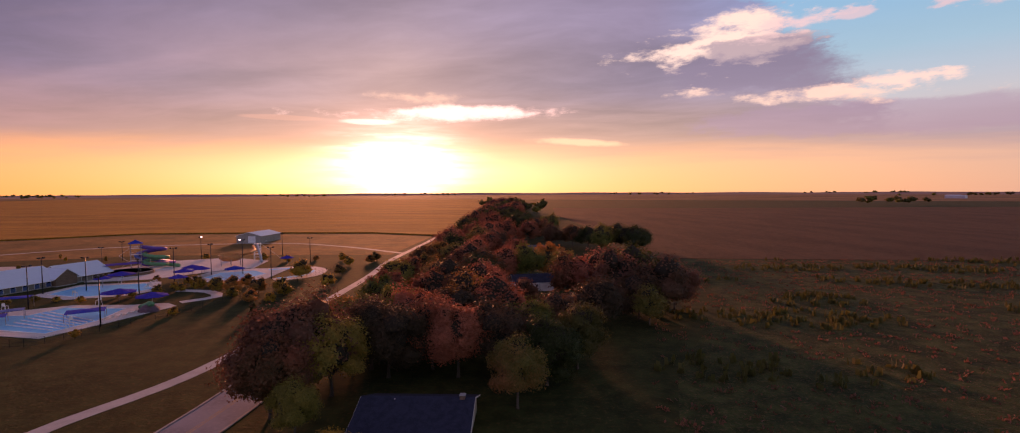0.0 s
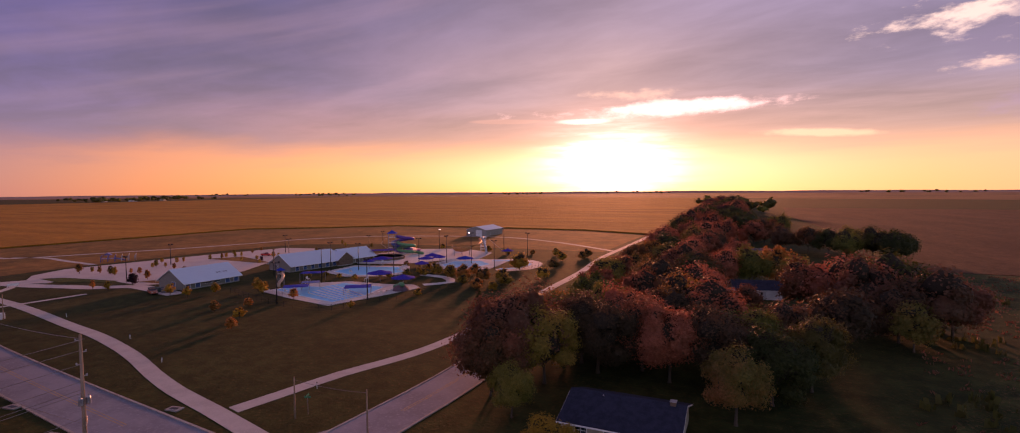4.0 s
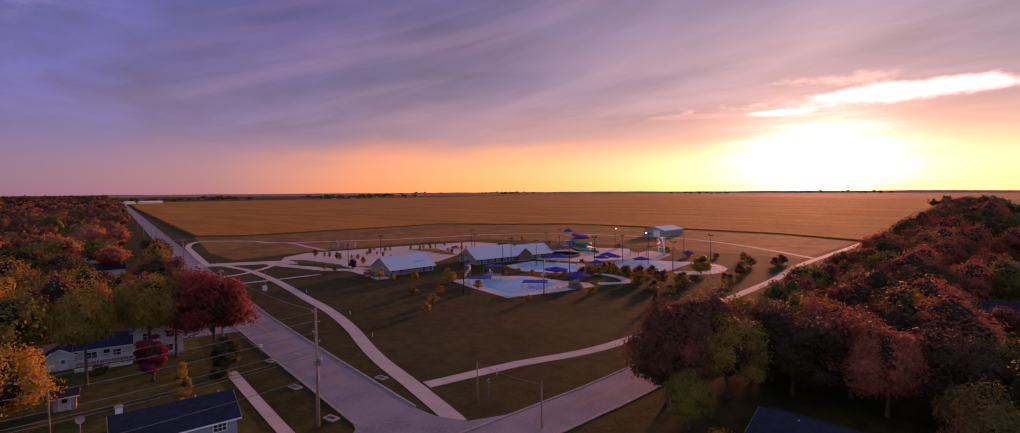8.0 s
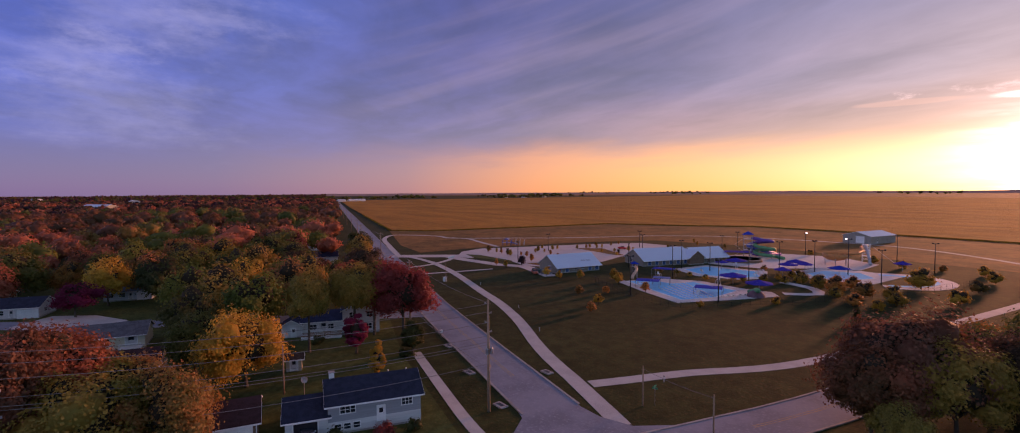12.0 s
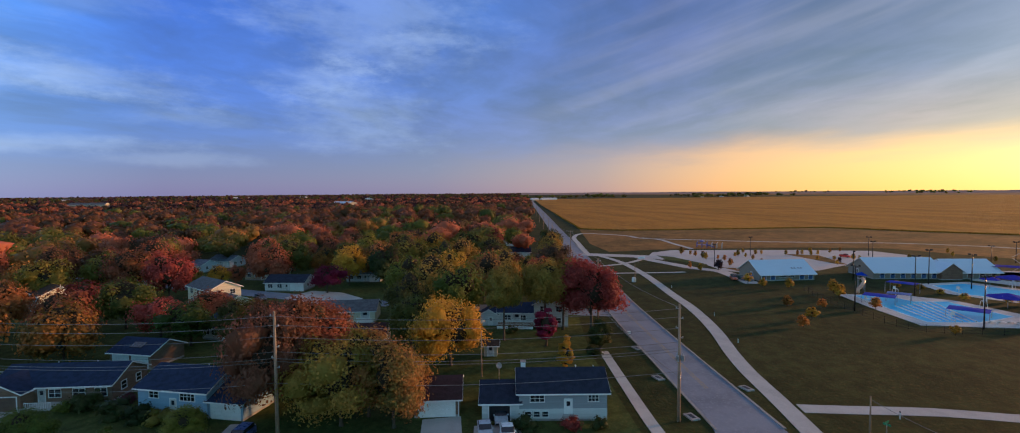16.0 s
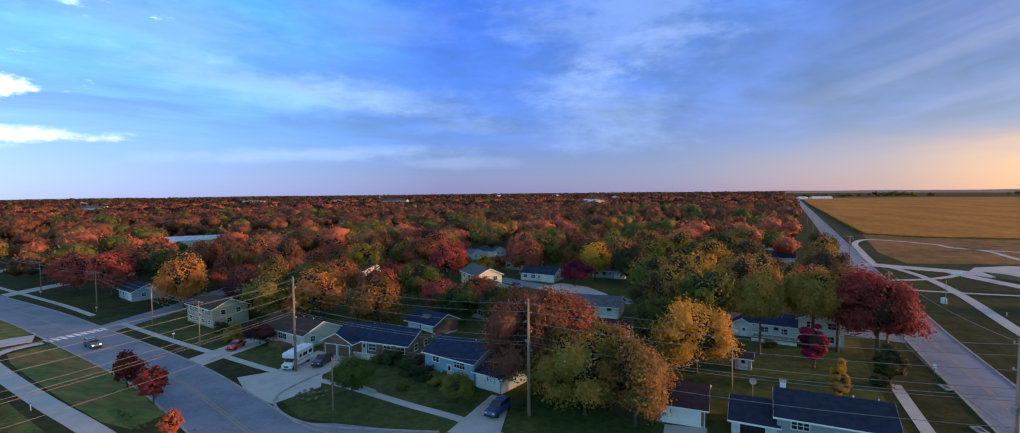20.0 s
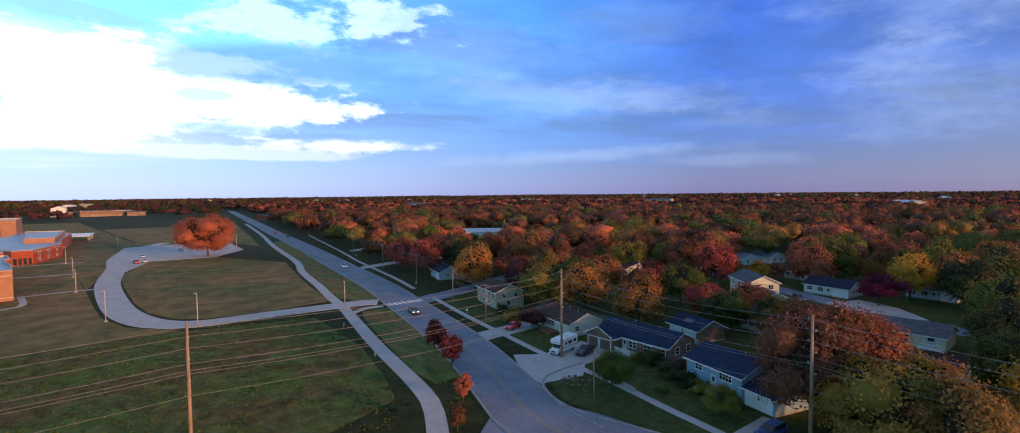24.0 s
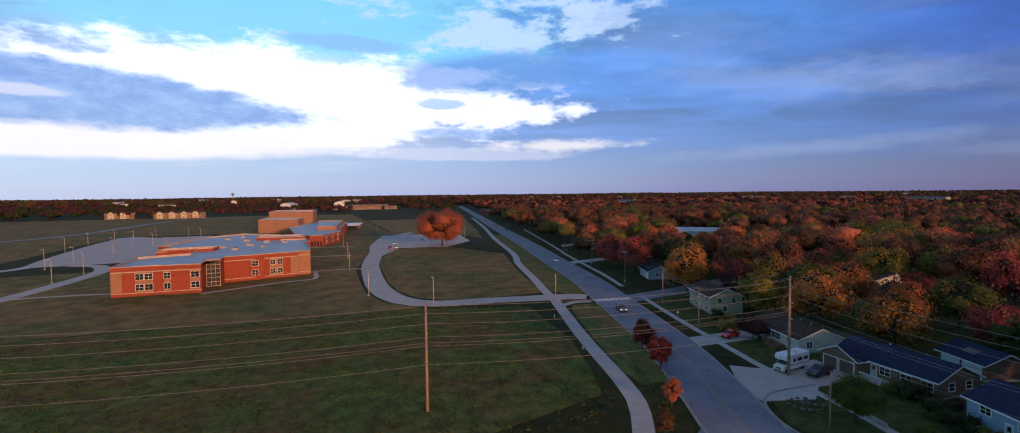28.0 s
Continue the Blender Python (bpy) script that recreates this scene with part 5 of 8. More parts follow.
def car(x, y, rot, colour, label, kind="sedan", lights=False):
    """A parked car whose nose points along +x before its turn."""
    ob = thing("car", label, "car", pose(x, y, 0.07, 0, 0, rot), group="cars")
    tall = {"sedan": 0.0, "suv": 0.28, "pickup": 0.22}[kind]
    L, wd = 4.7 + tall, 1.82
    lower = [(-L / 2, 0.35), (L / 2 - 0.1, 0.30), (L / 2, 0.55), (L / 2 - 0.15, 0.82 + tall), (L / 2 - 1.35, 0.98 + tall), (-L / 2 + (0.9 if kind == "sedan" else 0.1), 1.02 + tall), (-L / 2, 0.9 + tall)]
    part("body", fixed("body", prism_y(lower, -wd / 2, wd / 2), colour, 0.09, False), ob)
    z0, z1 = 0.98 + tall, 1.45 + tall * 1.3
    back = {"sedan": (-1.65, -1.0), "suv": (-2.3, -2.1), "pickup": (-0.6, -0.4)}[kind]
    cab = [(back[0], z0 - 0.02), (L / 2 - 1.4, z0 - 0.02), (0.35, z1), (back[1], z1)]
    part("roof", fixed("roof", prism_y([(0.30, z1 - 0.02), (back[1] + 0.03, z1 - 0.02), (back[1] + 0.1, z1 + 0.05), (0.2, z1 + 0.05)], -wd / 2 + 0.16, wd / 2 - 0.16), colour, 0.02), ob)
    part("glasshouse", fixed("glasshouse", prism_y(cab, -wd / 2 + 0.1, wd / 2 - 0.1), GLASS, 0.05), ob, "dark tinted windows")
    if kind == "pickup":
        part("bed", boxes("bed", [box(-2.2, -0.75, -wd / 2 + 0.12, wd / 2 - 0.12, 0.6, 1.245)], TYRE), ob, "dark open load bed")
    for s in (1, -1):
        part("headlight", boxes("headlight", [slab(0.08, 0.36, 0.14, L / 2 - 0.06, s * 0.62, 0.62 + tall * 0.6)], HEADLIGHT_ON if lights else HEADLIGHT), ob)
        part("tail_light", boxes("tail_light", [slab(0.06, 0.30, 0.16, -L / 2 + 0.0, s * 0.68, 0.70 + tall * 0.6)], TAIL), ob)
        part("mirror", boxes("mirror", [slab(0.14, 0.18, 0.12, 0.75, s * (wd / 2 + 0.07), 1.0 + tall)], colour), ob)
    part("bumper", boxes("bumper", [slab(0.12, wd - 0.2, 0.16, L / 2 - 0.02, 0, 0.36)], TYRE), ob)
    wheels(ob, (L / 2 - 0.95, -L / 2 + 0.95), wd - 0.2)
    return ob


HEADLIGHT_ON = mat("lit_headlight", (1.0, 0.93, 0.8), (1, 0.93, 0.8), (1, 0.93, 0.8), scale=1.0, rough=0.2, bump=0.0, local=True, emit=2.5)


def motorhome(x, y, rot):
    ob = thing("motorhome", "white motorhome with a cab-over front parked on the drive", "motorhome", pose(x, y, 0.07, 0, 0, rot))
    white = paint("white_vehicle_paint", (0.78, 0.78, 0.76))
    side = [(-3.5, 0.55), (1.9, 0.55), (1.9, 1.9), (2.9, 2.15), (2.95, 2.85), (2.5, 3.05), (-3.5, 3.05)]
    part("body", fixed("body", prism_y(side, -1.2, 1.2), white, 0.06), ob)
    part("cab", fixed("cab", prism_y([(1.85, 0.5), (3.6, 0.45), (3.65, 1.1), (2.75, 1.3), (2.2, 2.0), (1.85, 2.0)], -0.98, 0.98), white, 0.05), ob)
    part("windscreen", fixed("windscreen", prism_y([(2.72, 1.36), (2.79, 1.36), (2.36, 1.93), (2.29, 1.93)], -0.85, 0.85), GLASS), ob)
    for u, w in ((-2.4, 1.1), (-0.6, 1.3), (0.9, 0.6)):
        for s in (1, -1):
            part("side_window", boxes("side_window", [slab(w, 0.03, 0.6, u, s * 1.21, 1.75)], GLASS), ob)
    part("stripe", boxes("stripe", [box(-3.5, 1.9, -1.215, 1.215, 1.2, 1.32)], paint("blue_stripe", (0.12, 0.16, 0.28))), ob, "dark blue side stripe")
    part("roof_unit", boxes("roof_unit", [slab(0.9, 0.75, 0.3, -0.6, 0, 3.05)], TRIM), ob, "white roof air conditioner")
    part("roof_vent", boxes("roof_vent", [slab(0.45, 0.45, 0.12, -2.3, 0.2, 3.05)], TRIM), ob)
    for s in (1, -1):
        part("headlight", boxes("headlight", [slab(0.06, 0.3, 0.2, 3.62, s * 0.68, 0.75)], HEADLIGHT), ob)
    part("grille", boxes("grille", [slab(0.05, 0.9, 0.3, 3.63, 0, 0.65)], DARK_METAL), ob)
    wheels(ob, (2.75, -1.9), 2.0, 0.4)
    return ob

# ---------- the near houses ----------
# grey and white house with a raised main floor, low wing and car port
h1 = thing("house", "grey and white raised ranch house with a low garage wing", "house", pose(-73.2, 18.4, 0, 0, 0, -8.5), group="near houses")
block(h1, 12.2, 8.6, 4.1, 1.9, S_GREY, R_DARK, 0, 0.2)
part("lower_wall", boxes("lower_wall", [box(4.3, 4.34, -5.9, 6.3, 0.3, 1.75)], S_WHITE), h1, "white painted lower storey")
block(h1, 5.2, 8.0, 2.7, 1.6, S_WHITE, R_DARK, 0.2, -8.5)
for u, w in ((-3.6, 1.9), (4.2, 1.4)):
    window(h1, on_face("front", 12.2, 8.6, u, 2.75, 0, 0.2), w, 0.95, 3)
for u in (-3.7, -2.5, -4.9):
    window(h1, pose(4.345, u + 0.2, 0.65, 0, 0, 0), 0.85, 0.75, 1)
door(h1, pose(4.345, 0.9, 1.0), 1.0, 2.1, TRIM)
part("step", boxes("step", [box(4.35, 5.6, 0.2, 1.6, 0, 0.35), box(4.35, 5.2, 0.2, 1.6, 0.35, 0.7), box(4.35, 4.8, 0.2, 1.6, 0.7, 0.98)], CONCRETE), h1)
# no hole in the wall: a dark panel paints the garage's inner shade
part("opening", boxes("opening", [box(4.21, 4.235, -10.1, -7.2, 0.05, 2.2)], DARK_METAL), h1, "dark panel standing for the shade inside the garage")
part("opening_frame", boxes("opening_frame", [box(4.2, 4.28, -10.25, -10.1, 0.05, 2.3), box(4.2, 4.28, -7.2, -7.05, 0.05, 2.3), box(4.2, 4.28, -10.1, -7.2, 2.2, 2.3)], TRIM), h1)
chimney(h1, -0.6, -5.2, 5.2, 1.6, TRIM)
for vx, vy in ((-0.8, 2.6), (-0.8, 5.2)):
    vent_pipe(h1, vx, vy, 5.6)
dish = thing("satellite_dish", "grey satellite dish on a post behind the house", "satellite dish", pose(-82.5, 10.8, 0))
part("post", mesh_of("post", *tube([(0, 0, -0.1), (0, 0, 3.6)], [0.06, 0.06], 8), METAL), dish)
part("dish", mesh_of("dish", *lathe([(0.03, -0.15), (0.3, -0.07), (0.5, 0.07), (0.47, 0.08), (0.27, -0.04), (0.03, -0.12)], 18), FOUND), dish, at=pose(0, 0, 3.7, 60, 0, 100))

# white house with a deck and a taller wing
h2 = thing("house", "white split-level house with blue roofs and a railed deck", "house", pose(-123.5, 25, 0, 0, 0, -14), group="near houses")
block(h2, 8.5, 8.0, 3.2, 1.5, S_WHITE, R_BLUE, 0, -4.2)
block(h2, 8.0, 9.0, 5.4, 1.8, S_WHITE, R_BLUE, 0.3, 4.1, "x")
for u in (-6.2, -2.6):
    window(h2, on_face("front", 8.5, 8.0, u + 4.2, 1.4, 0, -4.2), 1.5, 1.1)
for u, z in ((-1.8, 3.7), (1.9, 3.7), (1.6, 1.0)):
    window(h2, on_face("front", 8.0, 9.0, u, z, 0.3, 4.1), 1.4, 1.2)
door(h2, on_face("front", 8.5, 8.0, 0.2, 0.9, 0, -4.2), 1.8, 2.05, None)
part("deck", boxes("deck", [box(4.0, 7.2, -8.4, 0.0, 0.7, 0.85)] + [slab(0.14, 0.14, 0.7, 7.0, -8.2 + 2.7 * k, 0) for k in range(4)], DECK_WOOD), h2)
part("railing", boxes("railing", [box(7.1, 7.16, -8.4, 0.0, 1.75, 1.83), box(7.1, 7.16, -8.4, 0.0, 1.0, 1.06)] + [slab(0.05, 0.05, 0.8, 7.13, -8.35 + 0.22 * k, 0.95) for k in range(39)], TRIM), h2, "white deck railing")
chimney(h2, -1.0, 5.4, 6.3, 1.0, TRIM)
part("deck_skirt", boxes("deck_skirt", [box(7.2, 7.26, -8.4, 0.0, 0.05, 0.72)], TRIM), h2, "white boarded skirt below the deck")
white_shed = thing("garden_shed", "small white gabled shed beside the white house", "shed", pose(-124.0, 14.2, 0, 0, 0, -14), group="near houses")
block(white_shed, 4.2, 4.6, 2.7, 1.2, S_WHITE, R_BLUE, 0, 0, "x", 0.3, 0.1)
door(white_shed, on_face("front", 4.2, 4.6, 0.4, 0.1), 1.0, 2.0, TRIM)

# maroon roofed double garage
h3 = thing("garage", "white double garage with a maroon roof beside the big trees", "garage", pose(-77.3, 1.0, 0, 0, 0, -5), group="near houses")
block(h3, 6.4, 8.6, 2.7, 1.7, S_BROWN, R_RED)
garage_door(h3, on_face("front", 6.4, 8.6, 0, 0.08), 5.0)
part("downpipe", mesh_of("downpipe", *tube([(4.42, 3.05, 0.1), (4.42, 3.05, 2.5)], [0.06, 0.06], 6), TRIM), h3)

# blue split-level
h4 = thing("house", "blue split-level house with a dark blue roof and white garage door", "house", pose(-83.2, -33.0, 0, 0, 0, -20), group="near houses")
block(h4, 11.5, 9.0, 4.0, 2.0, S_BLUE, R_BLUE, 0, -2.5)
block(h4, 5.5, 7.5, 2.7, 1.5, S_BLUE, R_BLUE, 0.4, 6.0)
window(h4, on_face("front", 11.5, 9.0, 2.6, 2.5, 0, -2.5), 2.4, 1.25, 4)
window(h4, on_face("front", 11.5, 9.0, 2.6, 0.6, 0, -2.5), 2.4, 0.9, 4)
window(h4, on_face("front", 11.5, 9.0, -3.0, 2.6, 0, -2.5), 1.5, 1.0)
door(h4, on_face("front", 11.5, 9.0, 0.2, 0.6, 0, -2.5))
garage_door(h4, on_face("front", 5.5, 7.5, 0, 0.08, 0.4, 6.0), 4.6)
vent_pipe(h4, -1.0, -1.0, 5.4)
part("dormer", fixed("dormer", joined([prism_y([(-1.8, 4.6), (0.6, 4.6), (-1.8, 5.9)], 0.6, 2.0)]), R_BLUE), h4)

# brown ranch with a two-door garage
h5 = thing("house", "brown brick ranch house with two brown garage doors", "house", pose(-92.2, -57.0, 0, 0, 0, -5), group="near houses")
block(h5, 17.5, 8.8, 2.9, 2.0, S_BROWN, R_BLUE)
block(h5, 7.0, 6.5, 2.8, 1.7, S_BROWN, R_BLUE, 3.6, -6.0, "x")
for u in (-1.6, 1.6):
    garage_door(h5, pose(6.86, -6.0 + u, 0.06), 2.7, 2.1, BROWN_DOOR)
for u in (0.5, 4.0, 7.2):
    window(h5, on_face("front", 19.0, 8.8, u, 1.1), 1.7, 1.2)
for u in (-2.0, 1.6):
    window(h5, on_face("north", 17.5, 8.8, u, 1.2), 1.2, 1.2, 1)
door(h5, on_face("front", 19.0, 8.8, -1.4, 0.36))
part("porch", boxes("porch", [box(4.4, 7.0, -2.0, 1.8, 0, 0.4)], CONCRETE), h5)
part("porch_railing", boxes("porch_railing", [box(6.9, 6.96, -2.0, 1.8, 1.2, 1.28)] + [slab(0.05, 0.05, 0.85, 6.93, -1.95 + 0.25 * k, 0.4) for k in range(16)], TRIM), h5, "white porch railing")
vent_pipe(h5, -1.2, 3.0, 4.4)
vent_pipe(h5, -1.2, -3.0, 4.4)

# beige ranch with a wooden porch
h6 = thing("house", "pale beige ranch house with a brown roof and timber porch", "house", pose(-94.2, -79.5, 0, 0, 0, -16.5), group="near houses")
block(h6, 16.5, 9.0, 2.9, 1.9, siding("pale_beige_siding", (0.58, 0.54, 0.46)), R_BROWN)
garage_door(h6, on_face("front", 16.5, 9.0, -5.6, 0.06), 4.6)
for u in (0.0, 1.5, 5.2):
    window(h6, on_face("front", 16.5, 9.0, u, 1.1), 1.3, 1.2)
door(h6, on_face("front", 16.5, 9.0, -1.6, 0.36))
window(h6, on_face("north", 16.5, 9.0, 2.4, 1.2), 1.1, 1.1)
part("porch", boxes("porch", [box(4.5, 7.0, -0.6, 4.0, 0, 0.5)], DECK_WOOD), h6, "red-brown timber porch")
part("porch_railing", boxes("porch_railing", [box(6.9, 6.97, -0.6, 4.0, 1.2, 1.3)] + [slab(0.07, 0.05, 0.75, 6.93, -0.5 + 0.22 * k, 0.5) for k in range(21)], DECK_WOOD), h6)
for v in (-4, 0, 3.5):
    vent_pipe(h6, -1.2, v, 4.2)

# tan two-storey
h7 = thing("house", "tan two-storey house with a brown roof near the crossing", "house", pose(-101.5, -110.5, 0, 0, 0, -19), group="near houses")
block(h7, 14.0, 8.5, 4.6, 1.9, S_TAN, R_BROWN)
for u in (-4.8, -1.6, 2.0, 5.0):
    window(h7, on_face("front", 14.0, 8.5, u, 3.0), 1.4, 1.1)
    window(h7, on_face("front", 14.0, 8.5, u, 0.8), 1.4, 0.9)
for u, z in ((-1.8, 3.0), (1.8, 3.0), (0.4, 0.9)):
    window(h7, on_face("north", 14.0, 8.5, u, z), 1.1, 1.1, 1)
door(h7, on_face("front", 14.0, 8.5, 0.2, 1.0))

# white two-storey whose gable takes the sun
h8 = thing("house", "cream two-storey house with a grey roof in the sun", "house", pose(-157.0, -59.5, 0, 0, 0, -46), group="near houses")
h8.scale = (1.06, 1.06, 1.06)
block(h8, 13.0, 8.0, 5.4, 1.8, S_CREAM, R_GREY, 0, -2.0)
block(h8, 7.0, 6.5, 2.8, 1.4, S_CREAM, R_GREY, 0.2, 8.0)
for u in (-4.0, 0.0, 3.6):
    for z in (1.0, 3.6):
        window(h8, on_face("front", 13.0, 8.0, u, z, 0, -2.0), 1.3, 1.2)
for u, z in ((-1.8, 3.7), (2.0, 3.7)):
    window(h8, on_face("north", 13.0, 8.0, u, z, 0, -2.0), 1.3, 1.2)
window(h8, on_face("north", 7.0, 6.5, 0, 1.0, 0.2, 8.0), 1.5, 1.2)
door(h8, on_face("front", 7.0, 6.5, -1.0, 0.36, 0.2, 8.0))

# gabled workshop with white doors and roof lights
h10 = thing("garage", "brown workshop with white garage doors and a roof light", "garage", pose(-107.5, -53.5, 0, 0, 0, -20), group="near houses")
block(h10, 9.0, 7.5, 2.8, 1.7, S_BROWN, R_BLUE)
for u in (-2.1, 2.1):
    garage_door(h10, on_face("front", 9.0, 7.5, u, 0.06), 3.4)
part("roof_light", boxes("roof_light", [box(1.4, 2.9, -1.2, 1.4, -0.06, 0.05)], GLASS), h10, at=pose(0.1, 0, 4.72, 0, 24, 0))

# grey roofed house with a back deck, and rows behind
h9 = thing("house", "cream ranch house with a grey roof and a small white balcony", "house", pose(-134.5, -20.0, 0, 0, 0, -4), group="near houses")
block(h9, 13.5, 8.5, 3.0, 1.8, S_CREAM, R_GREY)
for u in (-4.0, 0.0):
    window(h9, on_face("front", 13.5, 8.5, u, 1.3), 1.5, 1.2)
door(h9, on_face("front", 13.5, 8.5, 4.4, 0.8), 2.0, 2.05, None)
balcony = part("balcony", boxes("balcony", [box(4.25, 6.4, 2.6, 6.4, 0.55, 0.7)], TRIM), h9, "white railed balcony")
part("handrail", boxes("handrail", [box(6.3, 6.4, 2.6, 6.4, 1.6, 1.7)], TRIM), balcony)
for k in range(17):
    part("baluster", cached("bal", lambda: boxes("baluster", [slab(0.06, 0.06, 1.0)], TRIM)), balcony, at=pose(6.35, 2.65 + 0.23 * k, 0.7))

S_PALE, R_SLATE = siding("pale_blue_grey_siding", (0.50, 0.54, 0.58)), shingles("pale_slate_shingles", (0.16, 0.19, 0.24))
HOUSES = [(-124, -44, -24, S_WHITE, R_BLUE, 8.5, 1, "small white house with a blue roof"), (-194, -23, -8, S_PALE, R_SLATE, 12, 1, "pale house with a slate roof beside the crimson tree"), (-384, 60, -10, S_WHITE, R_DARK, 13, 1, "white house far along the west road"), (-340, 52, -10, S_TAN, R_BROWN, 13, 1, "tan house along the west road"), (-247, 42, -10, S_WHITE, R_BLUE, 12, 1, "white house with a blue roof along the west road"), (-181, -46, -12, S_WHITE, R_DARK, 13, 1, "white house with a dark roof behind a wide drive"), (-231, -95, -30, S_PALE, R_SLATE, 14, 1, "white ranch house with a blue-grey roof"),
          (-244, -88, -30, S_PALE, R_SLATE, 12, 1, "pale grey house with a blue-grey roof"), (-186, -2, -8, S_WHITE, R_DARK, 11, 1, "white house with a dark roof"), (-165, 6, -8, S_TAN, R_DARK, 12, 1, "tan house half hidden by trees"),
          (-261, -25, -10, S_BLUE, R_GREY, 12, 2, "pale blue two-storey house among trees"), (-159, -102, -46, S_CREAM, R_BROWN, 12, 2, "cream house with a brown roof lit by the sun"), (-195, -140, -30, S_TAN, R_DARK, 13, 1, "tan house among the trees"),
          (-214, 30, -10, S_BROWN, R_BROWN, 14, 1, "low brown house beside the road"), (-300, 50, -10, S_WHITE, R_DARK, 13, 1, "white house beside the road"), (-119, -160, -20, S_BLUE, R_DARK, 12, 1, "blue house with a dark roof beside the street"),
          (-150, -215, -18, S_WHITE, R_BROWN, 13, 1, "white house set back from the road"), (-170, -270, -18, S_TAN, R_DARK, 13, 1, "tan house set back from the road"), (-143, -120, -25, S_WHITE, R_DARK, 12, 1, "white house among the trees"),
          (-205, -60, -20, S_TAN, R_BROWN, 13, 1, "tan house with a brown roof"), (-142, 6, -8, S_WHITE, R_BLUE, 12, 1, "white house with a blue roof behind trees"), (-186, -180, -25, S_CREAM, R_DARK, 13, 1, "cream house among the trees"), (-110, -14, -5, S_TAN, R_RED, 10, 1, "small tan house under the trees")]
for hx, hy, ha, hw, hr, hl, hs, words in HOUSES:
    plain_house(hx, hy, ha, hl, 8.5, 2.9, 1.9, hw, hr, words, True, hs)
big = thing("store_building", "low white building with a bright metal roof among trees", "building", pose(-240, -281, 0, 0, 0, 48))
block(big, 34, 15, 5.0, 2.0, S_WHITE, mat("bright_metal_roof", (0.62, 0.63, 0.66), scale=0.5, rough=0.45, bump=0.1, local=True), 0, 0)

# low house under the belt of trees
n1 = thing("house", "low tan house with a dark purple-grey roof below the tree belt", "house", pose(-12.4, 68.4, 0, 0, 0, -92), group="near houses")
block(n1, 14.5, 11.6, 2.4, 2.0, S_TAN, R_DARK)
for u in (-4.6, -0.8, 3.4):
    window(n1, on_face("front", 14.5, 11.6, u, 1.0), 1.5, 1.1)
door(n1, on_face("front", 14.5, 11.6, 1.3, 0.36))
chimney(n1, 0.2, 6.0, 3.6, 1.3)
vent_pipe(n1, 0.6, -3.0, 3.9)
for hx, hy, ha, hw, hr, words in ((7, 168, -80, S_WHITE, R_DARK, "white house half hidden in the tree belt"), (10, 258, -80, S_WHITE, R_GREY, "white house between the trees"), (2, 425, -80, S_WHITE, R_GREY, "white gabled house deep in the tree belt")):
    plain_house(hx, hy, ha, 13, 8, 2.9, 2.0, hw, hr, words, True, 2 if hy > 300 else 1)

shed = thing("garden_shed", "small tan garden shed on the lawn", "shed", pose(-99.8, 11.5, 0, 0, 0, -10))
block(shed, 2.6, 2.4, 2.1, 0.7, S_TAN, R_BROWN, over=0.2, foot=0.1)
door(shed, on_face("front", 2.6, 2.4, 0, 0.1), 1.2, 1.8)

# ---------- yards: drives, walks, kerbs, planting ----------
sheet_poly("yard_lawn", [(-57.5, 26), (-61, -28), (-60, -51), (-66, -60.5), (-75, -69), (-80, -90), (-92, -126), (-150, -142), (-230, -170), (-260, -40), (-230, 50), (-150, 42), (-98, 31), (-62, 27)], 0.015, LAWN, "mown green lawns between the houses", "ground")
DRIVE = CONCRETE
for words, pts in (("concrete drive of the blue house", [(-62, -29), (-75.6, -27.6), (-75.2, -24.2), (-62, -21.8)]),
                   ("wide concrete forecourt with parked vehicles", [(-64, -64), (-70.5, -73), (-75, -69), (-87.5, -69.5), (-86, -58), (-76, -59.5), (-71, -56), (-63, -58.5)]),
                   ("concrete drive of the beige house", [(-73.4, -84.5), (-75.5, -90.5), (-92, -90.5), (-89.4, -84.0)]),
                   ("concrete drive of the grey house", [(-56, 4.0), (-69.4, 5.6), (-68.6, 12.2), (-56, 10.5)]),
                   ("concrete drive of the double garage", [(-56, -2.2), (-72.6, -1.4), (-72.8, 4.0), (-56, 3.4)]),
                   ("wide pale drive of the white house", [(-150, -34), (-160, -20), (-171, -28), (-176, -38), (-166, -44)]),
                   ("concrete drive beside the road", [(-108, -204), (-110, -211), (-140, -219), (-138, -211)]),
                   ("concrete drive off the road", [(-136, -270), (-139, -279), (-168, -290), (-166, -281)])):
    sheet_poly("driveway", pts, 0.05, DRIVE, words, "driveway")
strip("side_street", [(-86, -130), (-97, -132.5), (-114, -136), (-150, -148), (-220, -175)], 8.0, ROADWAY, "grey side street leading into the town", 0.052, category="road")
strip("back_street", [(-128, 48), (-138, 22), (-150, -8), (-160, -30), (-190, -80), (-240, -160)], 7.5, ROADWAY, "grey street behind the houses", 0.04, category="road")
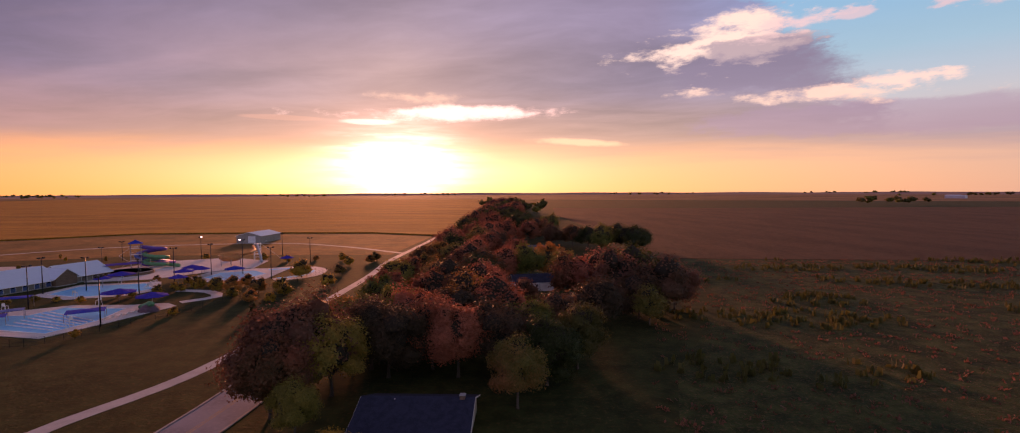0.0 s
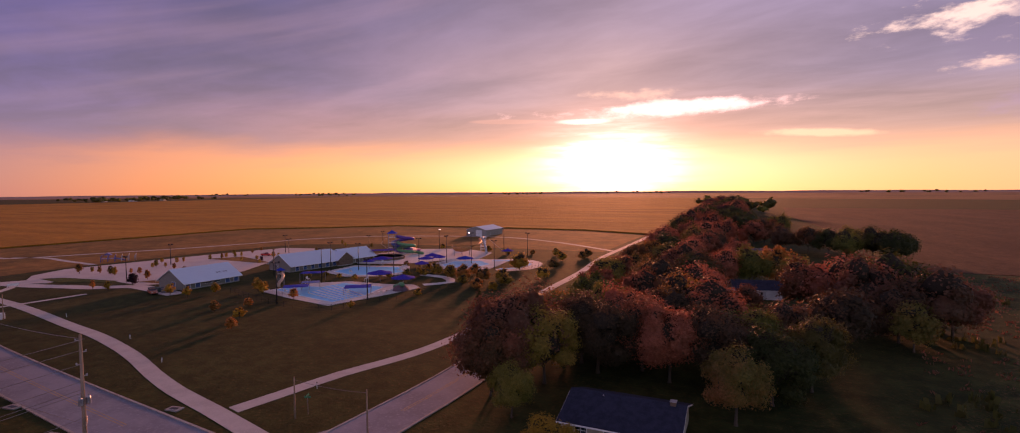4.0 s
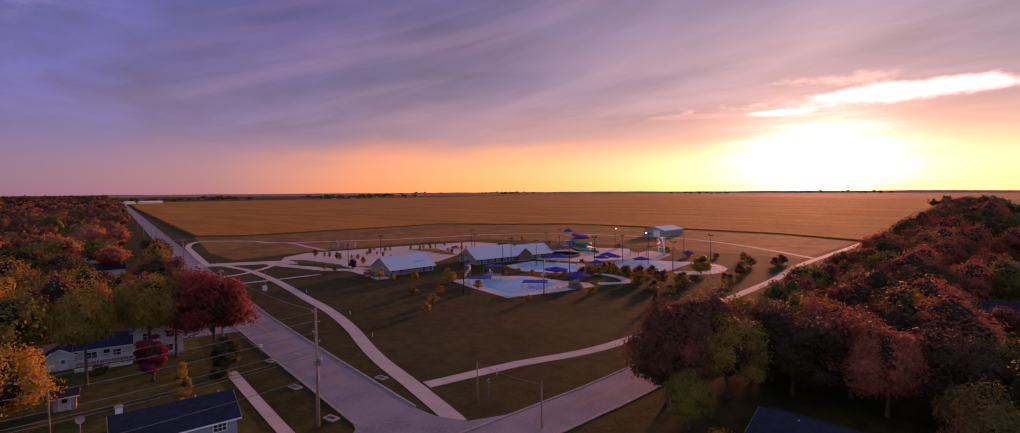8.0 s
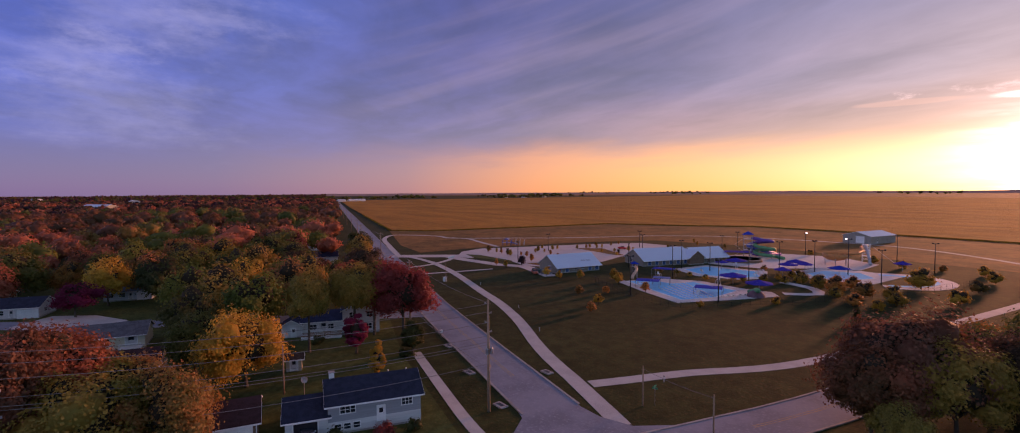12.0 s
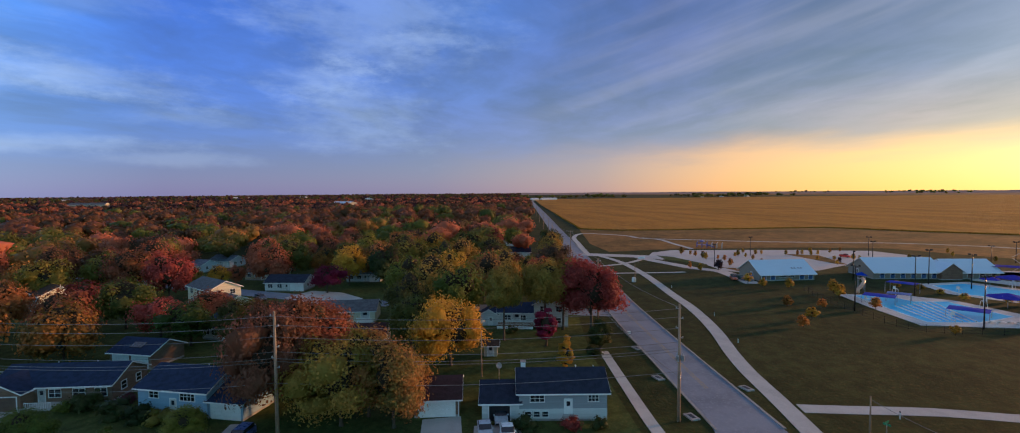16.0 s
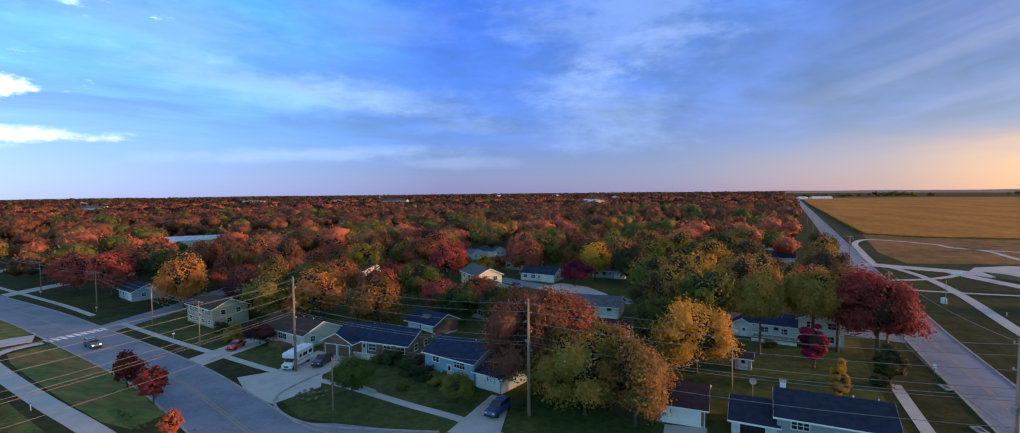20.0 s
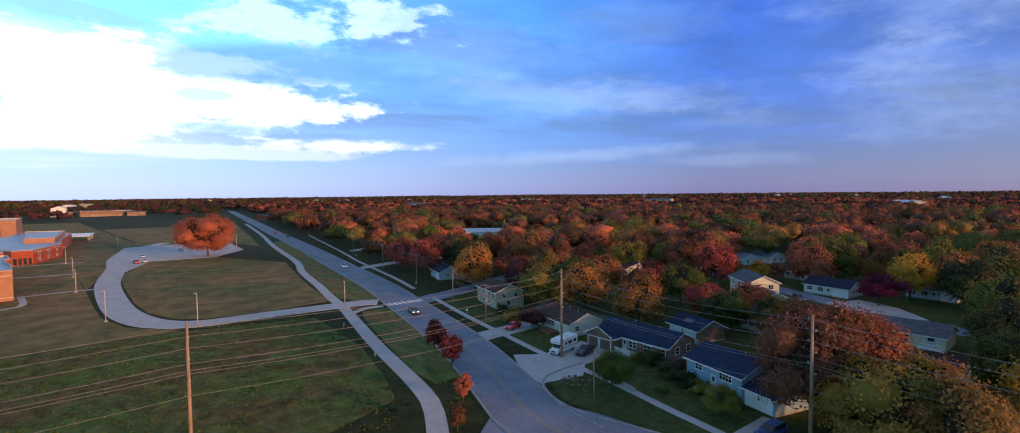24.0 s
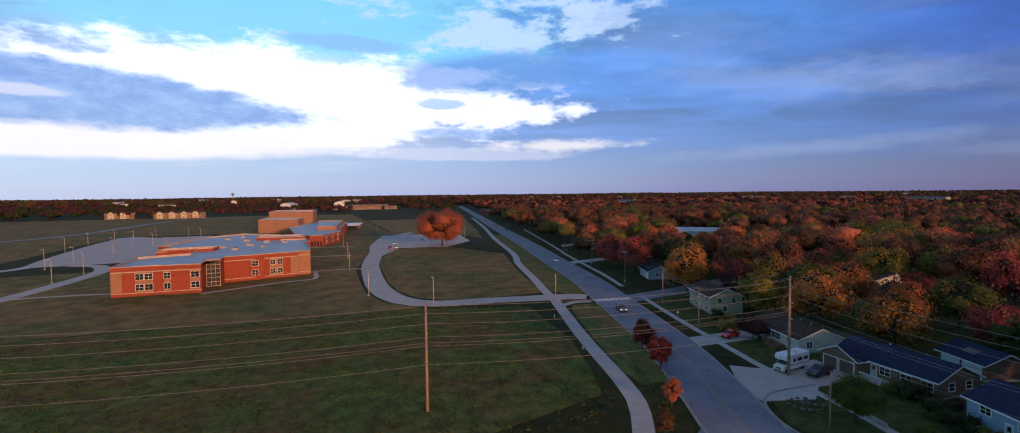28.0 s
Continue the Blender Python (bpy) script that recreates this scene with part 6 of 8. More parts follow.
for words, pts, w in (("pavement along the houses", [(-60.5, 2), (-62.5, -20), (-66.2, -29), (-68.2, -37), (-71.2, -47.6), (-73, -55), (-75, -68.5), (-79, -83.8), (-84.4, -104), (-92.6, -131)], 1.5), ("pavement beside the road", [(-97, -148.5), (-103.6, -170), (-110.6, -197), (-119.6, -232), (-135, -284), (-170, -410)], 1.5)):
    strip("pavement", pts, w, CONCRETE, words, 0.06)
# garden wall at the walk, rock bed, flag and shrubs
wall_bit = thing("garden_wall", "low pale block wall at the end of the walk", "wall", pose(-71.2, -46.8, 0, 0, 0, -20))
part("course", boxes("course", [box(-0.15, 0.15, -1.6, 1.6, 0, 0.35)], FOUND), wall_bit)
part("course", boxes("course", [box(-0.15, 0.15, -1.5, 1.5, 0.36, 0.7)], FOUND), wall_bit)
rocks = thing("rock_garden", "ring of pale and brown field stones on the lawn", "rock garden", pose(-67.8, -55.1, 0))
rr = random.Random(3)
for k in range(26):
    a = k * 0.483
    rad = 2.3 if k < 17 else rr.uniform(0.3, 1.6)
    s = rr.uniform(0.22, 0.42)
    lump = [(x * s * rr.uniform(0.75, 1.2), y * s * rr.uniform(0.75, 1.2), z * s * 0.7 * rr.uniform(0.8, 1.1)) for x, y, z in ICO1[0]]
    part("stone", mesh_of("stone", lump, [tuple(f) for f in ICO1[1]], mat("field_stone", (0.17, 0.13, 0.10), scale=2.0, rough=0.9, obj=0.7, local=True), True), rocks, at=pose(rad * math.cos(a), rad * math.sin(a), s * 0.4))


def shrub(x, y, h, colour, fat=1.0, words="rounded garden shrub beside the house"):
    def make():
        rng2 = np.random.default_rng(77)
        return arrays_mesh("shrub", *crown_arrays(rng2, (0.02, 1.0, 0.62), 420, 0.07, ICO1, 6), LEAF[colour])
    ob = tagged(new("shrub", cached(("shrub", colour), make)), f"{TREE_WORDS[colour]} {words}", "shrub", "shrubs")
    ob.matrix_basis = Matrix.LocRotScale((x, y, -0.02), Euler((0, 0, x * 3.1)), (h * fat, h * fat, h))
    return ob


for x, y, h, c, f in ((-66.8, 12.2, 1.9, "dark", 1.3), (-66.0, 18.3, 1.7, "red", 1.2), (-65.6, 22.2, 1.5, "dark", 1.1), (-81, -45, 2.4, "dark", 1.4), (-79, -41, 2.2, "dark", 1.3), (-77.5, -37.5, 2.0, "olive", 1.3), (-76, -31.5, 1.4, "dark", 1.2), (-84.5, -50.5, 2.6, "dark", 1.3), (-84, -53.5, 1.6, "green", 1.2),
                      (-93.5, -101, 2.2, "dark", 1.2), (-95, -98, 1.8, "olive", 1.3), (-88.5, -92.5, 2.4, "olive", 1.5), (-97, 31.5, 1.3, "dark", 2.0), (-86, -46, 1.5, "plum", 1.3), (-74, -42.5, 1.3, "green", 1.3), (-114, 18, 1.6, "dark", 1.3)):
    shrub(x, y, h, c, f)

# vehicles at the houses
motorhome(-79.0, -67.3, 8)
car(-80.8, -63.2, 6, paint("black_car_paint", (0.02, 0.022, 0.028)), "black pickup truck parked on the drive", "pickup")
car(-69.6, -24.4, -12, paint("blue_car_paint", (0.035, 0.06, 0.16)), "dark blue car parked on the drive", "suv")
car(-84.2, -87.2, 12, paint("red_car_paint", (0.58, 0.03, 0.022)), "bright red car parked on the drive", "sedan")
car(-66.8, 6.8, -2, paint("silver_car_paint", (0.42, 0.45, 0.50)), "silver blue car parked on the drive", "sedan")
car(-65.5, 9.6, -4, paint("white_car_paint", (0.75, 0.75, 0.74)), "white car parked on the drive", "sedan")
car(-70.6, 9.4, -4, paint("silver_car_paint", (0.42, 0.45, 0.50)), "silver car in the mouth of the garage", "sedan")
car(-76.4, -117.5, 73, paint("dark_grey_car_paint", (0.07, 0.075, 0.085)), "dark grey car on the road", "suv", True)
car(-104.2, -214, 76, paint("white_car_paint", (0.75, 0.75, 0.74)), "white car on the road", "sedan", True)
car(-158, -448, 76, paint("red_car_paint", (0.58, 0.03, 0.022)), "red car far down the road", "sedan")
car(-150, -400, 76, paint("dark_grey_car_paint", (0.07, 0.075, 0.085)), "dark car far down the road", "suv")
for x, y, c, k in ((-48, -328, "white_car_paint", "sedan"), (-42, -302, "red_car_paint", "pickup"), (-45.5, -304, "white_car_paint", "sedan"), (-70, -350, "silver_car_paint", "sedan")):
    car(x, y, 95, MATS[c], {"white_car_paint": "white car", "red_car_paint": "red pickup truck", "silver_car_paint": "silver car"}[c] + " on the school apron", k)
car(-163, -50, 40, MATS["dark_grey_car_paint"], "dark car beside the white house", "suv")

# ---------- poles and wires ----------
P1, P2, P3, P4, P5 = (-15.2, -74.3, 16.3), (-76, -65.2, 17.2), (-70, -19.9, 16.8), (-66.0, 33.6, 16.4), (-110.9, 37.0, 16.8)
P0 = (58, -84, 16.5)
for p, arms, can, pins in ((P1, (), False, 6), (P2, (), False, 6), (P3, (), False, 6), (P4, ((6.4, 2.6),), True, 4), (P5, ((16.3, 2.2),), False, 2), (P0, (), False, 6)):
    wood_pole(p[0], p[1], p[2], arms, "tall weathered wooden utility pole with side insulators" if not can else "wooden utility pole with transformers and a crossarm", 0, pins, can, 60 if can else 90)
WEST_POLES = [(-215, 59.5, 15), (-274, 65.6, 15), (-340, 79, 14), (-420, 93, 14), (-520, 111, 14), (-640, 133, 14), (-780, 158, 14), (-950, 189, 14)]
for x, y, h in WEST_POLES:
    wood_pole(x, y, h, ((h - 0.5, 2.2),), "wooden utility pole beside the west road", rot=10)
SMALL = [(-92.4, -121, 10, ((9.6, 2.4),)), (-83.6, -96.2, 9.6, ((9.2, 2.2),)), (-104.4, -158, 10.5, ((10.0, 2.0),)), (-118, -205, 10, ((9.6, 2.0),)), (-133, -262, 10, ((9.6, 2.0),)), (-152, -330, 10, ((9.6, 2.0),)), (-178, -430, 10, ((9.6, 2.0),)), (-63.6, -48.1, 8.0, ()),
         (-56.2, 54.2, 6.0, ()), (-43.0, 53.4, 6.4, ()), (-88, 8.5, 8, ())]
for x, y, h, arms in SMALL:
    wood_pole(x, y, h, arms, "slim wooden service pole", rot=20)


def run(a, b, drops=(0.5, 1.9, 3.2, 5.4, 6.0, 6.7, 9.2), side=0.45, sag=1.0):
    d = Vector((b[0] - a[0], b[1] - a[1], 0)).normalized()
    n = Vector((-d.y, d.x, 0))
    span([((a[0] + n.x * side * (1 if i % 2 else -1), a[1] + n.y * side * (1 if i % 2 else -1), a[2] - z), (b[0] + n.x * side * (1 if i % 2 else -1), b[1] + n.y * side * (1 if i % 2 else -1), b[2] - z)) for i, z in enumerate(drops)], sag=sag)


run(P0, P1)
run(P1, P2)
run(P2, P3)
run(P3, P4)
run(P4, P5, (0.6, 9.8, 10.4), 0.4, 0.9)
run(P5, (-215, 59.5, 15), (0.5, 1.4, 3.5), 0.6, 1.4)
for a, b in zip(WEST_POLES, WEST_POLES[1:]):
    run(a, b, (0.3, 0.6, 3.0), 0.8, 1.2)
for a, b in zip(SMALL[:6], SMALL[1:7]):
    run(a, b, (0.3, 0.5, 2.6), 0.8, 0.8)
run((-83.6, -96.2, 9.6), P2, (0.3, -1.0), 0.5, 0.8)
run((-56.2, 54.2, 6.0), (-43.0, 53.4, 6.4), (0.4,), 0.0, 0.3)

# kerb-side bits
for x, y in ((-66.9, 36.0), (-82.1, 38.0), (-75.2, 49.8), (-98.5, 41)):
    g2 = thing("storm_drain", "pale concrete storm drain inlet at the kerb", "drain", pose(x, y, 0, 0, 0, 8))
    part("collar", boxes("collar", [slab(2.2, 1.3, 0.22, 0, 0, -0.02)], KERB), g2)
    part("grate", boxes("grate", [slab(1.3, 0.6, 0.03, 0, 0, 0.2)], DARK_METAL), g2)
mb = thing("mailbox", "white mailbox on a post beside the road", "mailbox", pose(-105.2, 42.0, 0))
part("post", boxes("post", [slab(0.12, 0.12, 1.2)], POLE_WOOD), mb)
part("box", boxes("box", [slab(0.6, 0.5, 0.5, 0, 0, 1.2)], TRIM), mb)
sg = thing("traffic_sign", "small green street name sign on a post", "sign", pose(-55.6, 56.0, 0, 0, 0, 20))
part("post", mesh_of("post", *tube([(0, 0, -0.1), (0, 0, 2.6)], [0.04, 0.04], 6), METAL), sg)
part("blade", boxes("blade", [slab(0.9, 0.04, 0.25, 0, 0, 2.4), slab(0.04, 0.9, 0.25, 0, 0, 2.7)], mat("sign_green", (0.02, 0.30, 0.16), scale=2.0, rough=0.4, bump=0.0, local=True)), sg)
culv = thing("culvert", "pale concrete culvert end in the ditch", "culvert", pose(-42.3, -67, 0, 0, 0, 35))
part("ring", mesh_of("ring", *lathe([(0.18, -0.4), (0.26, -0.4), (0.26, 0.4), (0.18, 0.4)], 12), DARK_METAL), culv, at=pose(0, 0, 0.2, 90, 0, 0))

# ---------- the swimming park ----------
S_STONE = siding("stone_block_wall", (0.24, 0.205, 0.16))
LOT = mat("parking_concrete", (0.47, 0.44, 0.42), (0.41, 0.38, 0.37), (0.53, 0.50, 0.47), scale=0.12, grain=12, rough=0.85, bump=0.2)
WATER = mat("pool_water", (0.07, 0.56, 0.88), (0.05, 0.46, 0.84), (0.18, 0.68, 0.90), scale=0.35, grain=6, rough=0.35, bump=0.3, spec=0.18, depth=0.03)
POOL_DECK = mat("pool_deck", (0.54, 0.53, 0.52), (0.46, 0.45, 0.44), scale=0.4, rough=0.8)
COPING = mat("pool_coping", (0.84, 0.85, 0.85), scale=0.8, rough=0.6)
METAL_ROOF = mat("pale_metal_roof", (0.56, 0.71, 0.82), (0.52, 0.67, 0.78), (0.62, 0.75, 0.85), scale=0.5, grain=8, rough=0.38, metal=0.25, bump=0.15, local=True, stretch=(6, 0.4, 0.4))
BLUE_CLOTH = mat("blue_canopy", (0.016, 0.05, 0.40), (0.012, 0.04, 0.32), (0.03, 0.07, 0.48), scale=0.8, rough=0.95, bump=0.15, local=True, spec=0.05)
PURPLE_CLOTH = mat("violet_canopy", (0.055, 0.045, 0.36), (0.045, 0.035, 0.28), (0.08, 0.07, 0.44), scale=0.8, rough=0.95, bump=0.15, local=True, spec=0.05)
STONE_TRIM = mat("pale_stone_trim", (0.50, 0.42, 0.35), scale=0.6, rough=0.75, local=True)
BLUE_DOOR = mat("blue_door", (0.05, 0.11, 0.28), scale=1.0, rough=0.5, bump=0.1, local=True)
TUBE_P, TUBE_G, TUBE_B, TUBE_O, TUBE_W = (mat(n, c, scale=0.6, rough=0.55, bump=0.0, local=True) for n, c in (("violet_fibreglass", (0.14, 0.06, 0.34)), ("green_fibreglass", (0.08, 0.30, 0.14)), ("blue_fibreglass", (0.06, 0.14, 0.45)), ("orange_fibreglass", (0.60, 0.24, 0.07)), ("white_fibreglass", (0.48, 0.50, 0.53))))

sheet_poly("parking_lot", [(-258, 127), (-245, 186), (-233, 222), (-204, 226), (-184, 196), (-193, 174), (-181, 150), (-181, 121), (-188, 114), (-204, 116), (-222, 108), (-240, 106), (-250, 112)], 0.05, LOT, "broad pale concrete parking lot with planted islands", "parking lot")
sheet_poly("parking_island", [(-231, 172), (-196, 170), (-192, 173), (-222, 184)], 0.09, DRY, "long grass island in the parking lot", "ground")
sheet_poly("parking_island", [(-238, 109), (-224, 107), (-203, 114), (-205, 117), (-232, 114)], 0.09, LAWN, "grass island beside the parking lot entrance", "ground")
sheet_poly("parking_island", [(-196, 118), (-186, 119), (-184, 128), (-190, 128)], 0.09, DRY, "small grass island by the bath house", "ground")
strip("park_entrance", [(-252, 74), (-247, 82), (-241, 93), (-234, 104), (-226, 109)], 9.5, LOT, "pale concrete park entrance road", 0.06, category="road")
strip("park_lane", [(-238, 98), (-222, 100), (-206, 104), (-197, 106), (-188, 112), (-176, 111), (-160, 108)], 5.5, LOT, "pale concrete lane to the bath house", 0.055, category="road")
strip("park_walk", [(-191, 67.5), (-189, 84), (-188, 98)], 1.8, CONCRETE, "narrow concrete walk from the road", 0.05)
strip("park_walk", [(-210, 70), (-213, 80), (-222, 92), (-232, 100)], 2.4, CONCRETE, "concrete walk beside the entrance", 0.05)

# bath houses
ba = thing("bath_house", "pale bath house with a light blue metal gable roof", "building", pose(-170, 123.5, 0, 0, 0, -4))
block(ba, 20, 13.5, 2.7, 3.7, S_STONE, METAL_ROOF, over=1.2)
for u in (-8.5, -5.2, 5.4, 8.6):
    door(ba, on_face("front", 20, 13.5, u, 0.36), 1.6, 2.1, BLUE_DOOR)
for u in (-1.5, 1.5):
    window(ba, on_face("front", 20, 13.5, u, 1.2), 2.2, 1.2, 3)
door(ba, on_face("south", 20, 13.5, 1.5, 0.36), 1.8, 2.1, BLUE_DOOR)
for k in range(4):
    part("lettering_bar", boxes("lettering_bar", [slab(0.05, 0.55, 0.7)], mat("lettering_grey", (0.30, 0.34, 0.42), scale=2.0, rough=0.5, bump=0.0, local=True)), ba, at=pose(5.0, 3.0 + 0.95 * k + (0.5 if k > 1 else 0), 3.90, 0, -61.3, 0))
bb = thing("bath_house", "long pale bath house with two light blue metal gable roofs", "building", pose(-165, 167.5, 0, 0, 0, -12))
block(bb, 24, 15, 2.8, 3.8, S_STONE, METAL_ROOF, over=1.2)
block(bb, 16, 13, 2.8, 3.4, S_STONE, METAL_ROOF, 1.0, 22.5, over=1.2)
block(bb, 7, 9, 3.2, 2.6, S_BROWN, METAL_ROOF, 5.0, 13.0, "x", 0.8)
for u in (-9, -5.5, -2, 1.5, 5, 8.5):
    door(bb, on_face("front", 24, 15, u, 0.36), 1.5, 2.1, BLUE_DOOR)
for u in (-6, -2, 2, 6):
    door(bb, on_face("front", 16, 13, u, 0.36, 1.0, 22.5), 1.8, 2.1, BROWN_DOOR)
window(bb, on_face("south", 24, 15, -2.0, 1.2), 1.6, 1.1)


def pool(name, deck, water, words):
    sheet_poly(name + "_deck", deck, 0.08, POOL_DECK, "pale concrete deck round the " + words, "pool deck", curve=False)
    ob = sheet_poly(name, water, 0.12, WATER, f"bright blue water of the {words}", "pool", thick=0.2)
    ring = [Vector((*p, 0)) for p in water] + [Vector((*water[0], 0))]
    part("coping", ribbon_mesh("coping", ring, 0.0, 0.4 if sum(a[0] * b[1] - b[0] * a[1] for a, b in zip(water, water[1:] + water[:1])) < 0 else -0.4, 0.16, 0.2, COPING), ob, "white pool edge")
    return ob


lap = pool("lap_pool", [(-139, 121.5), (-122, 116.5), (-103.5, 112.6), (-98.5, 127), (-94, 145), (-99, 149), (-108, 146.5), (-124, 146.5), (-134, 139)], [(-136.2, 124.5), (-121, 120.2), (-105.6, 116.6), (-103.0, 128), (-106, 141.5), (-123.5, 142.5), (-125.5, 134), (-134.5, 133)], "lap pool")
for k in range(7):
    u = k / 6
    a, b = Vector((-106.0 + 2.5 * u, 119 + 8.8 * u, 0)), Vector((-121.5 - 2.5 * u, 124 + 14 * u, 0))
    part("lane_line", mesh_of("lane_line", *tube([(a.x, a.y, 0.16), (b.x, b.y, 0.16)], [0.2, 0.2], 6), COPING), lap, "white floating lane line")
pool("play_pool", [(-149, 160), (-133, 154), (-119, 160), (-115, 170), (-125, 185), (-149, 179)], [(-145, 162), (-132, 157.5), (-121.5, 163), (-118.5, 171), (-128, 181), (-146, 175)], "zero-depth play pool")
river = pool("plunge_pool", [(-120, 190), (-120, 206), (-108, 216), (-92, 216), (-90, 190), (-104, 182)], [(-114, 193), (-114.5, 204), (-104, 210), (-95.5, 202), (-98, 189), (-107, 187)], "slide pool")
strip("lazy_river_deck", [(-100, 214), (-88, 219), (-78, 211), (-77, 196), (-86, 188)], 6.5, POOL_DECK, "pale deck round the lazy river", 0.075)
strip("lazy_river", [(-99, 212), (-88, 216.5), (-80.5, 209), (-80, 197), (-86, 191)], 3.0, WATER, "pale blue water of the lazy river", 0.11, category="pool")
sheet_poly("park_plaza", [(-152, 184), (-132, 190), (-120, 208), (-108, 218), (-112, 240), (-135, 252), (-160, 240), (-166, 215), (-156, 196)], 0.07, POOL_DECK, "pale concrete plaza below the slides", "plaza")
strip("pool_walk", [(-96, 150), (-90, 158), (-97, 166), (-108, 168)], 3.4, POOL_DECK, "curving pale walk between planting beds", 0.075)


def umbrella(x, y, z, r, cloth, words="violet fabric shade umbrella on a steel post"):
    ob = thing("shade_umbrella", words, "umbrella", pose(x, y, 0, 0, 0, x * 7), group="shade canopies")
    part("post", mesh_of("post", *tube([(0, 0, -0.1), (0, 0, z + 0.9)], [0.09, 0.07], 8), METAL), ob)
    n, v = 8, [(0, 0, z + 1.1)]
    for ring, (f, dz) in enumerate(((0.5, 0.45), (1.0, 0.0), (1.0, -0.12))):
        for k in range(2 * n):
            q = f * (1 if k % 2 == 0 else 0.9)
            v.append((r * q * math.cos(math.pi * k / n), r * q * math.sin(math.pi * k / n), z + dz + (0.12 if k % 2 and ring < 2 else 0)))
    m = 2 * n
    fcs = [(0, 1 + k, 1 + (k + 1) % m) for k in range(m)] + [(1 + j * m + k, 1 + j * m + (k + 1) % m, 1 + (j + 1) * m + (k + 1) % m, 1 + (j + 1) * m + k) for j in range(2) for k in range(m)]
    part("canopy", mesh_of("canopy", v, [f[::-1] if len(f) == 4 else f for f in fcs], cloth), ob)
    for k in range(4):
        part("rib", mesh_of("rib", *tube([(0, 0, z + 0.98), (r * 0.95 * math.cos(math.pi * k / 2), r * 0.95 * math.sin(math.pi * k / 2), z - 0.03)], [0.025, 0.02], 5), METAL), ob)
    return ob


def sail(x, y, z, w, d, rot, cloth, words="dark blue square shade sail on four posts"):
    ob = thing("shade_sail", words, "shade sail", pose(x, y, 0, 0, 0, rot), group="shade canopies")
    for sx in (-1, 1):
        for sy in (-1, 1):
            part("post", mesh_of("post", *tube([(sx * w / 2, sy * d / 2, -0.1), (sx * w / 2, sy * d / 2, z)], [0.08, 0.07], 8), METAL), ob)
    v = [(w * (i / 6 - 0.5), d * (j / 6 - 0.5), z + 0.25 * (1 - max(abs(i / 3 - 1), abs(j / 3 - 1)))) for j in range(7) for i in range(7)]
    v += [(a, b, c - 0.03) for a, b, c in v]
    f = [(j * 7 + i, j * 7 + i + 1, j * 7 + i + 8, j * 7 + i + 7) for j in range(6) for i in range(6)]
    f += [tuple(49 + q for q in reversed(t)) for t in f]
    part("canopy", mesh_of("canopy", v, f, cloth), ob)
    return ob


sail(-126.2, 123.6, 2.2, 7.5, 5.5, 40, BLUE_CLOTH)
sail(-127.0, 130.6, 2.3, 5.5, 4.0, 40, TUBE_B, "blue fabric shade sail over the shallow water")
sail(-107.4, 130.2, 2.2, 8.0, 6.0, 35, BLUE_CLOTH)
sail(-137, 142, 3.2, 7.5, 5.0, 30, BLUE_CLOTH, "blue hipped canopy over the pool deck")
for x, y, z, r, c in ((-114.3, 150.6, 3.0, 4.6, PURPLE_CLOTH), (-100.7, 145.0, 3.0, 4.2, PURPLE_CLOTH), (-138, 183.5, 3.0, 4.4, PURPLE_CLOTH), (-137, 173.5, 3.2, 2.6, PURPLE_CLOTH), (-120, 190, 3.0, 3.6, PURPLE_CLOTH), (-113.5, 176.5, 3.0, 3.0, PURPLE_CLOTH), (-98.3, 228, 3.0, 3.0, PURPLE_CLOTH), (-123, 200, 3.0, 3.6, PURPLE_CLOTH), (-117, 196, 3.0, 3.0, PURPLE_CLOTH), (-106, 199, 2.6, 3.8, BLUE_CLOTH)):
    umbrella(x, y, z, r, c)
sail(-152, 201, 4.2, 13, 7, 40, PURPLE_CLOTH, "large violet hipped canopy beside the plaza")


planter = thing("brick_planter", "round brown brick planter with clipped shrubs below the violet canopy", "planter", pose(-150, 203, 0.05))
part("wall", mesh_of("wall", *lathe([(8.6, -0.2), (8.6, 1.1), (8.2, 1.1), (8.2, 0.7), (0.2, 0.72)], 32), S_BROWN), planter)
part("coping", mesh_of("coping", *lathe([(8.7, 1.1), (8.7, 1.22), (8.1, 1.22), (8.1, 1.1)], 32), STONE_TRIM), planter, "pale stone coping")


def flood_pole(x, y, h, lit=False):
    ob = thing("flood_light_pole", "tall dark light pole with twin heads" + (", one lamp glowing" if lit else ""), "light pole", pose(x, y, 0, 0, 0, x * 11), group="pool light poles")
    part("pole", cached(("fp", h), lambda: mesh_of("pole", *tube([(0, 0, -0.1), (0, 0, h)], [0.17, 0.11], 8), DARK_METAL, True)), ob)
    arm = part("crossarm", cached("fa", lambda: boxes("crossarm", [box(-0.06, 0.06, -1.1, 1.1, -0.08, 0.08)], DARK_METAL)), ob, at=pose(0, 0, h - 0.2))
    for k, u in enumerate((-0.85, 0.85)):
        part("lamp_head", cached(("fh", lit and k == 0), lambda: boxes("lamp_head", [slab(0.55, 0.55, 0.35, 0.15, 0, 0)], LAMP_LIT if lit and k == 0 else DARK_METAL)), arm, at=pose(0, u, 0.08))
    return ob


LAMP_LIT = mat("lit_lamp", (1.0, 0.92, 0.78), (1, 0.92, 0.78), (1, 0.92, 0.78), scale=1.0, rough=0.3, bump=0.0, local=True, emit=6.0)
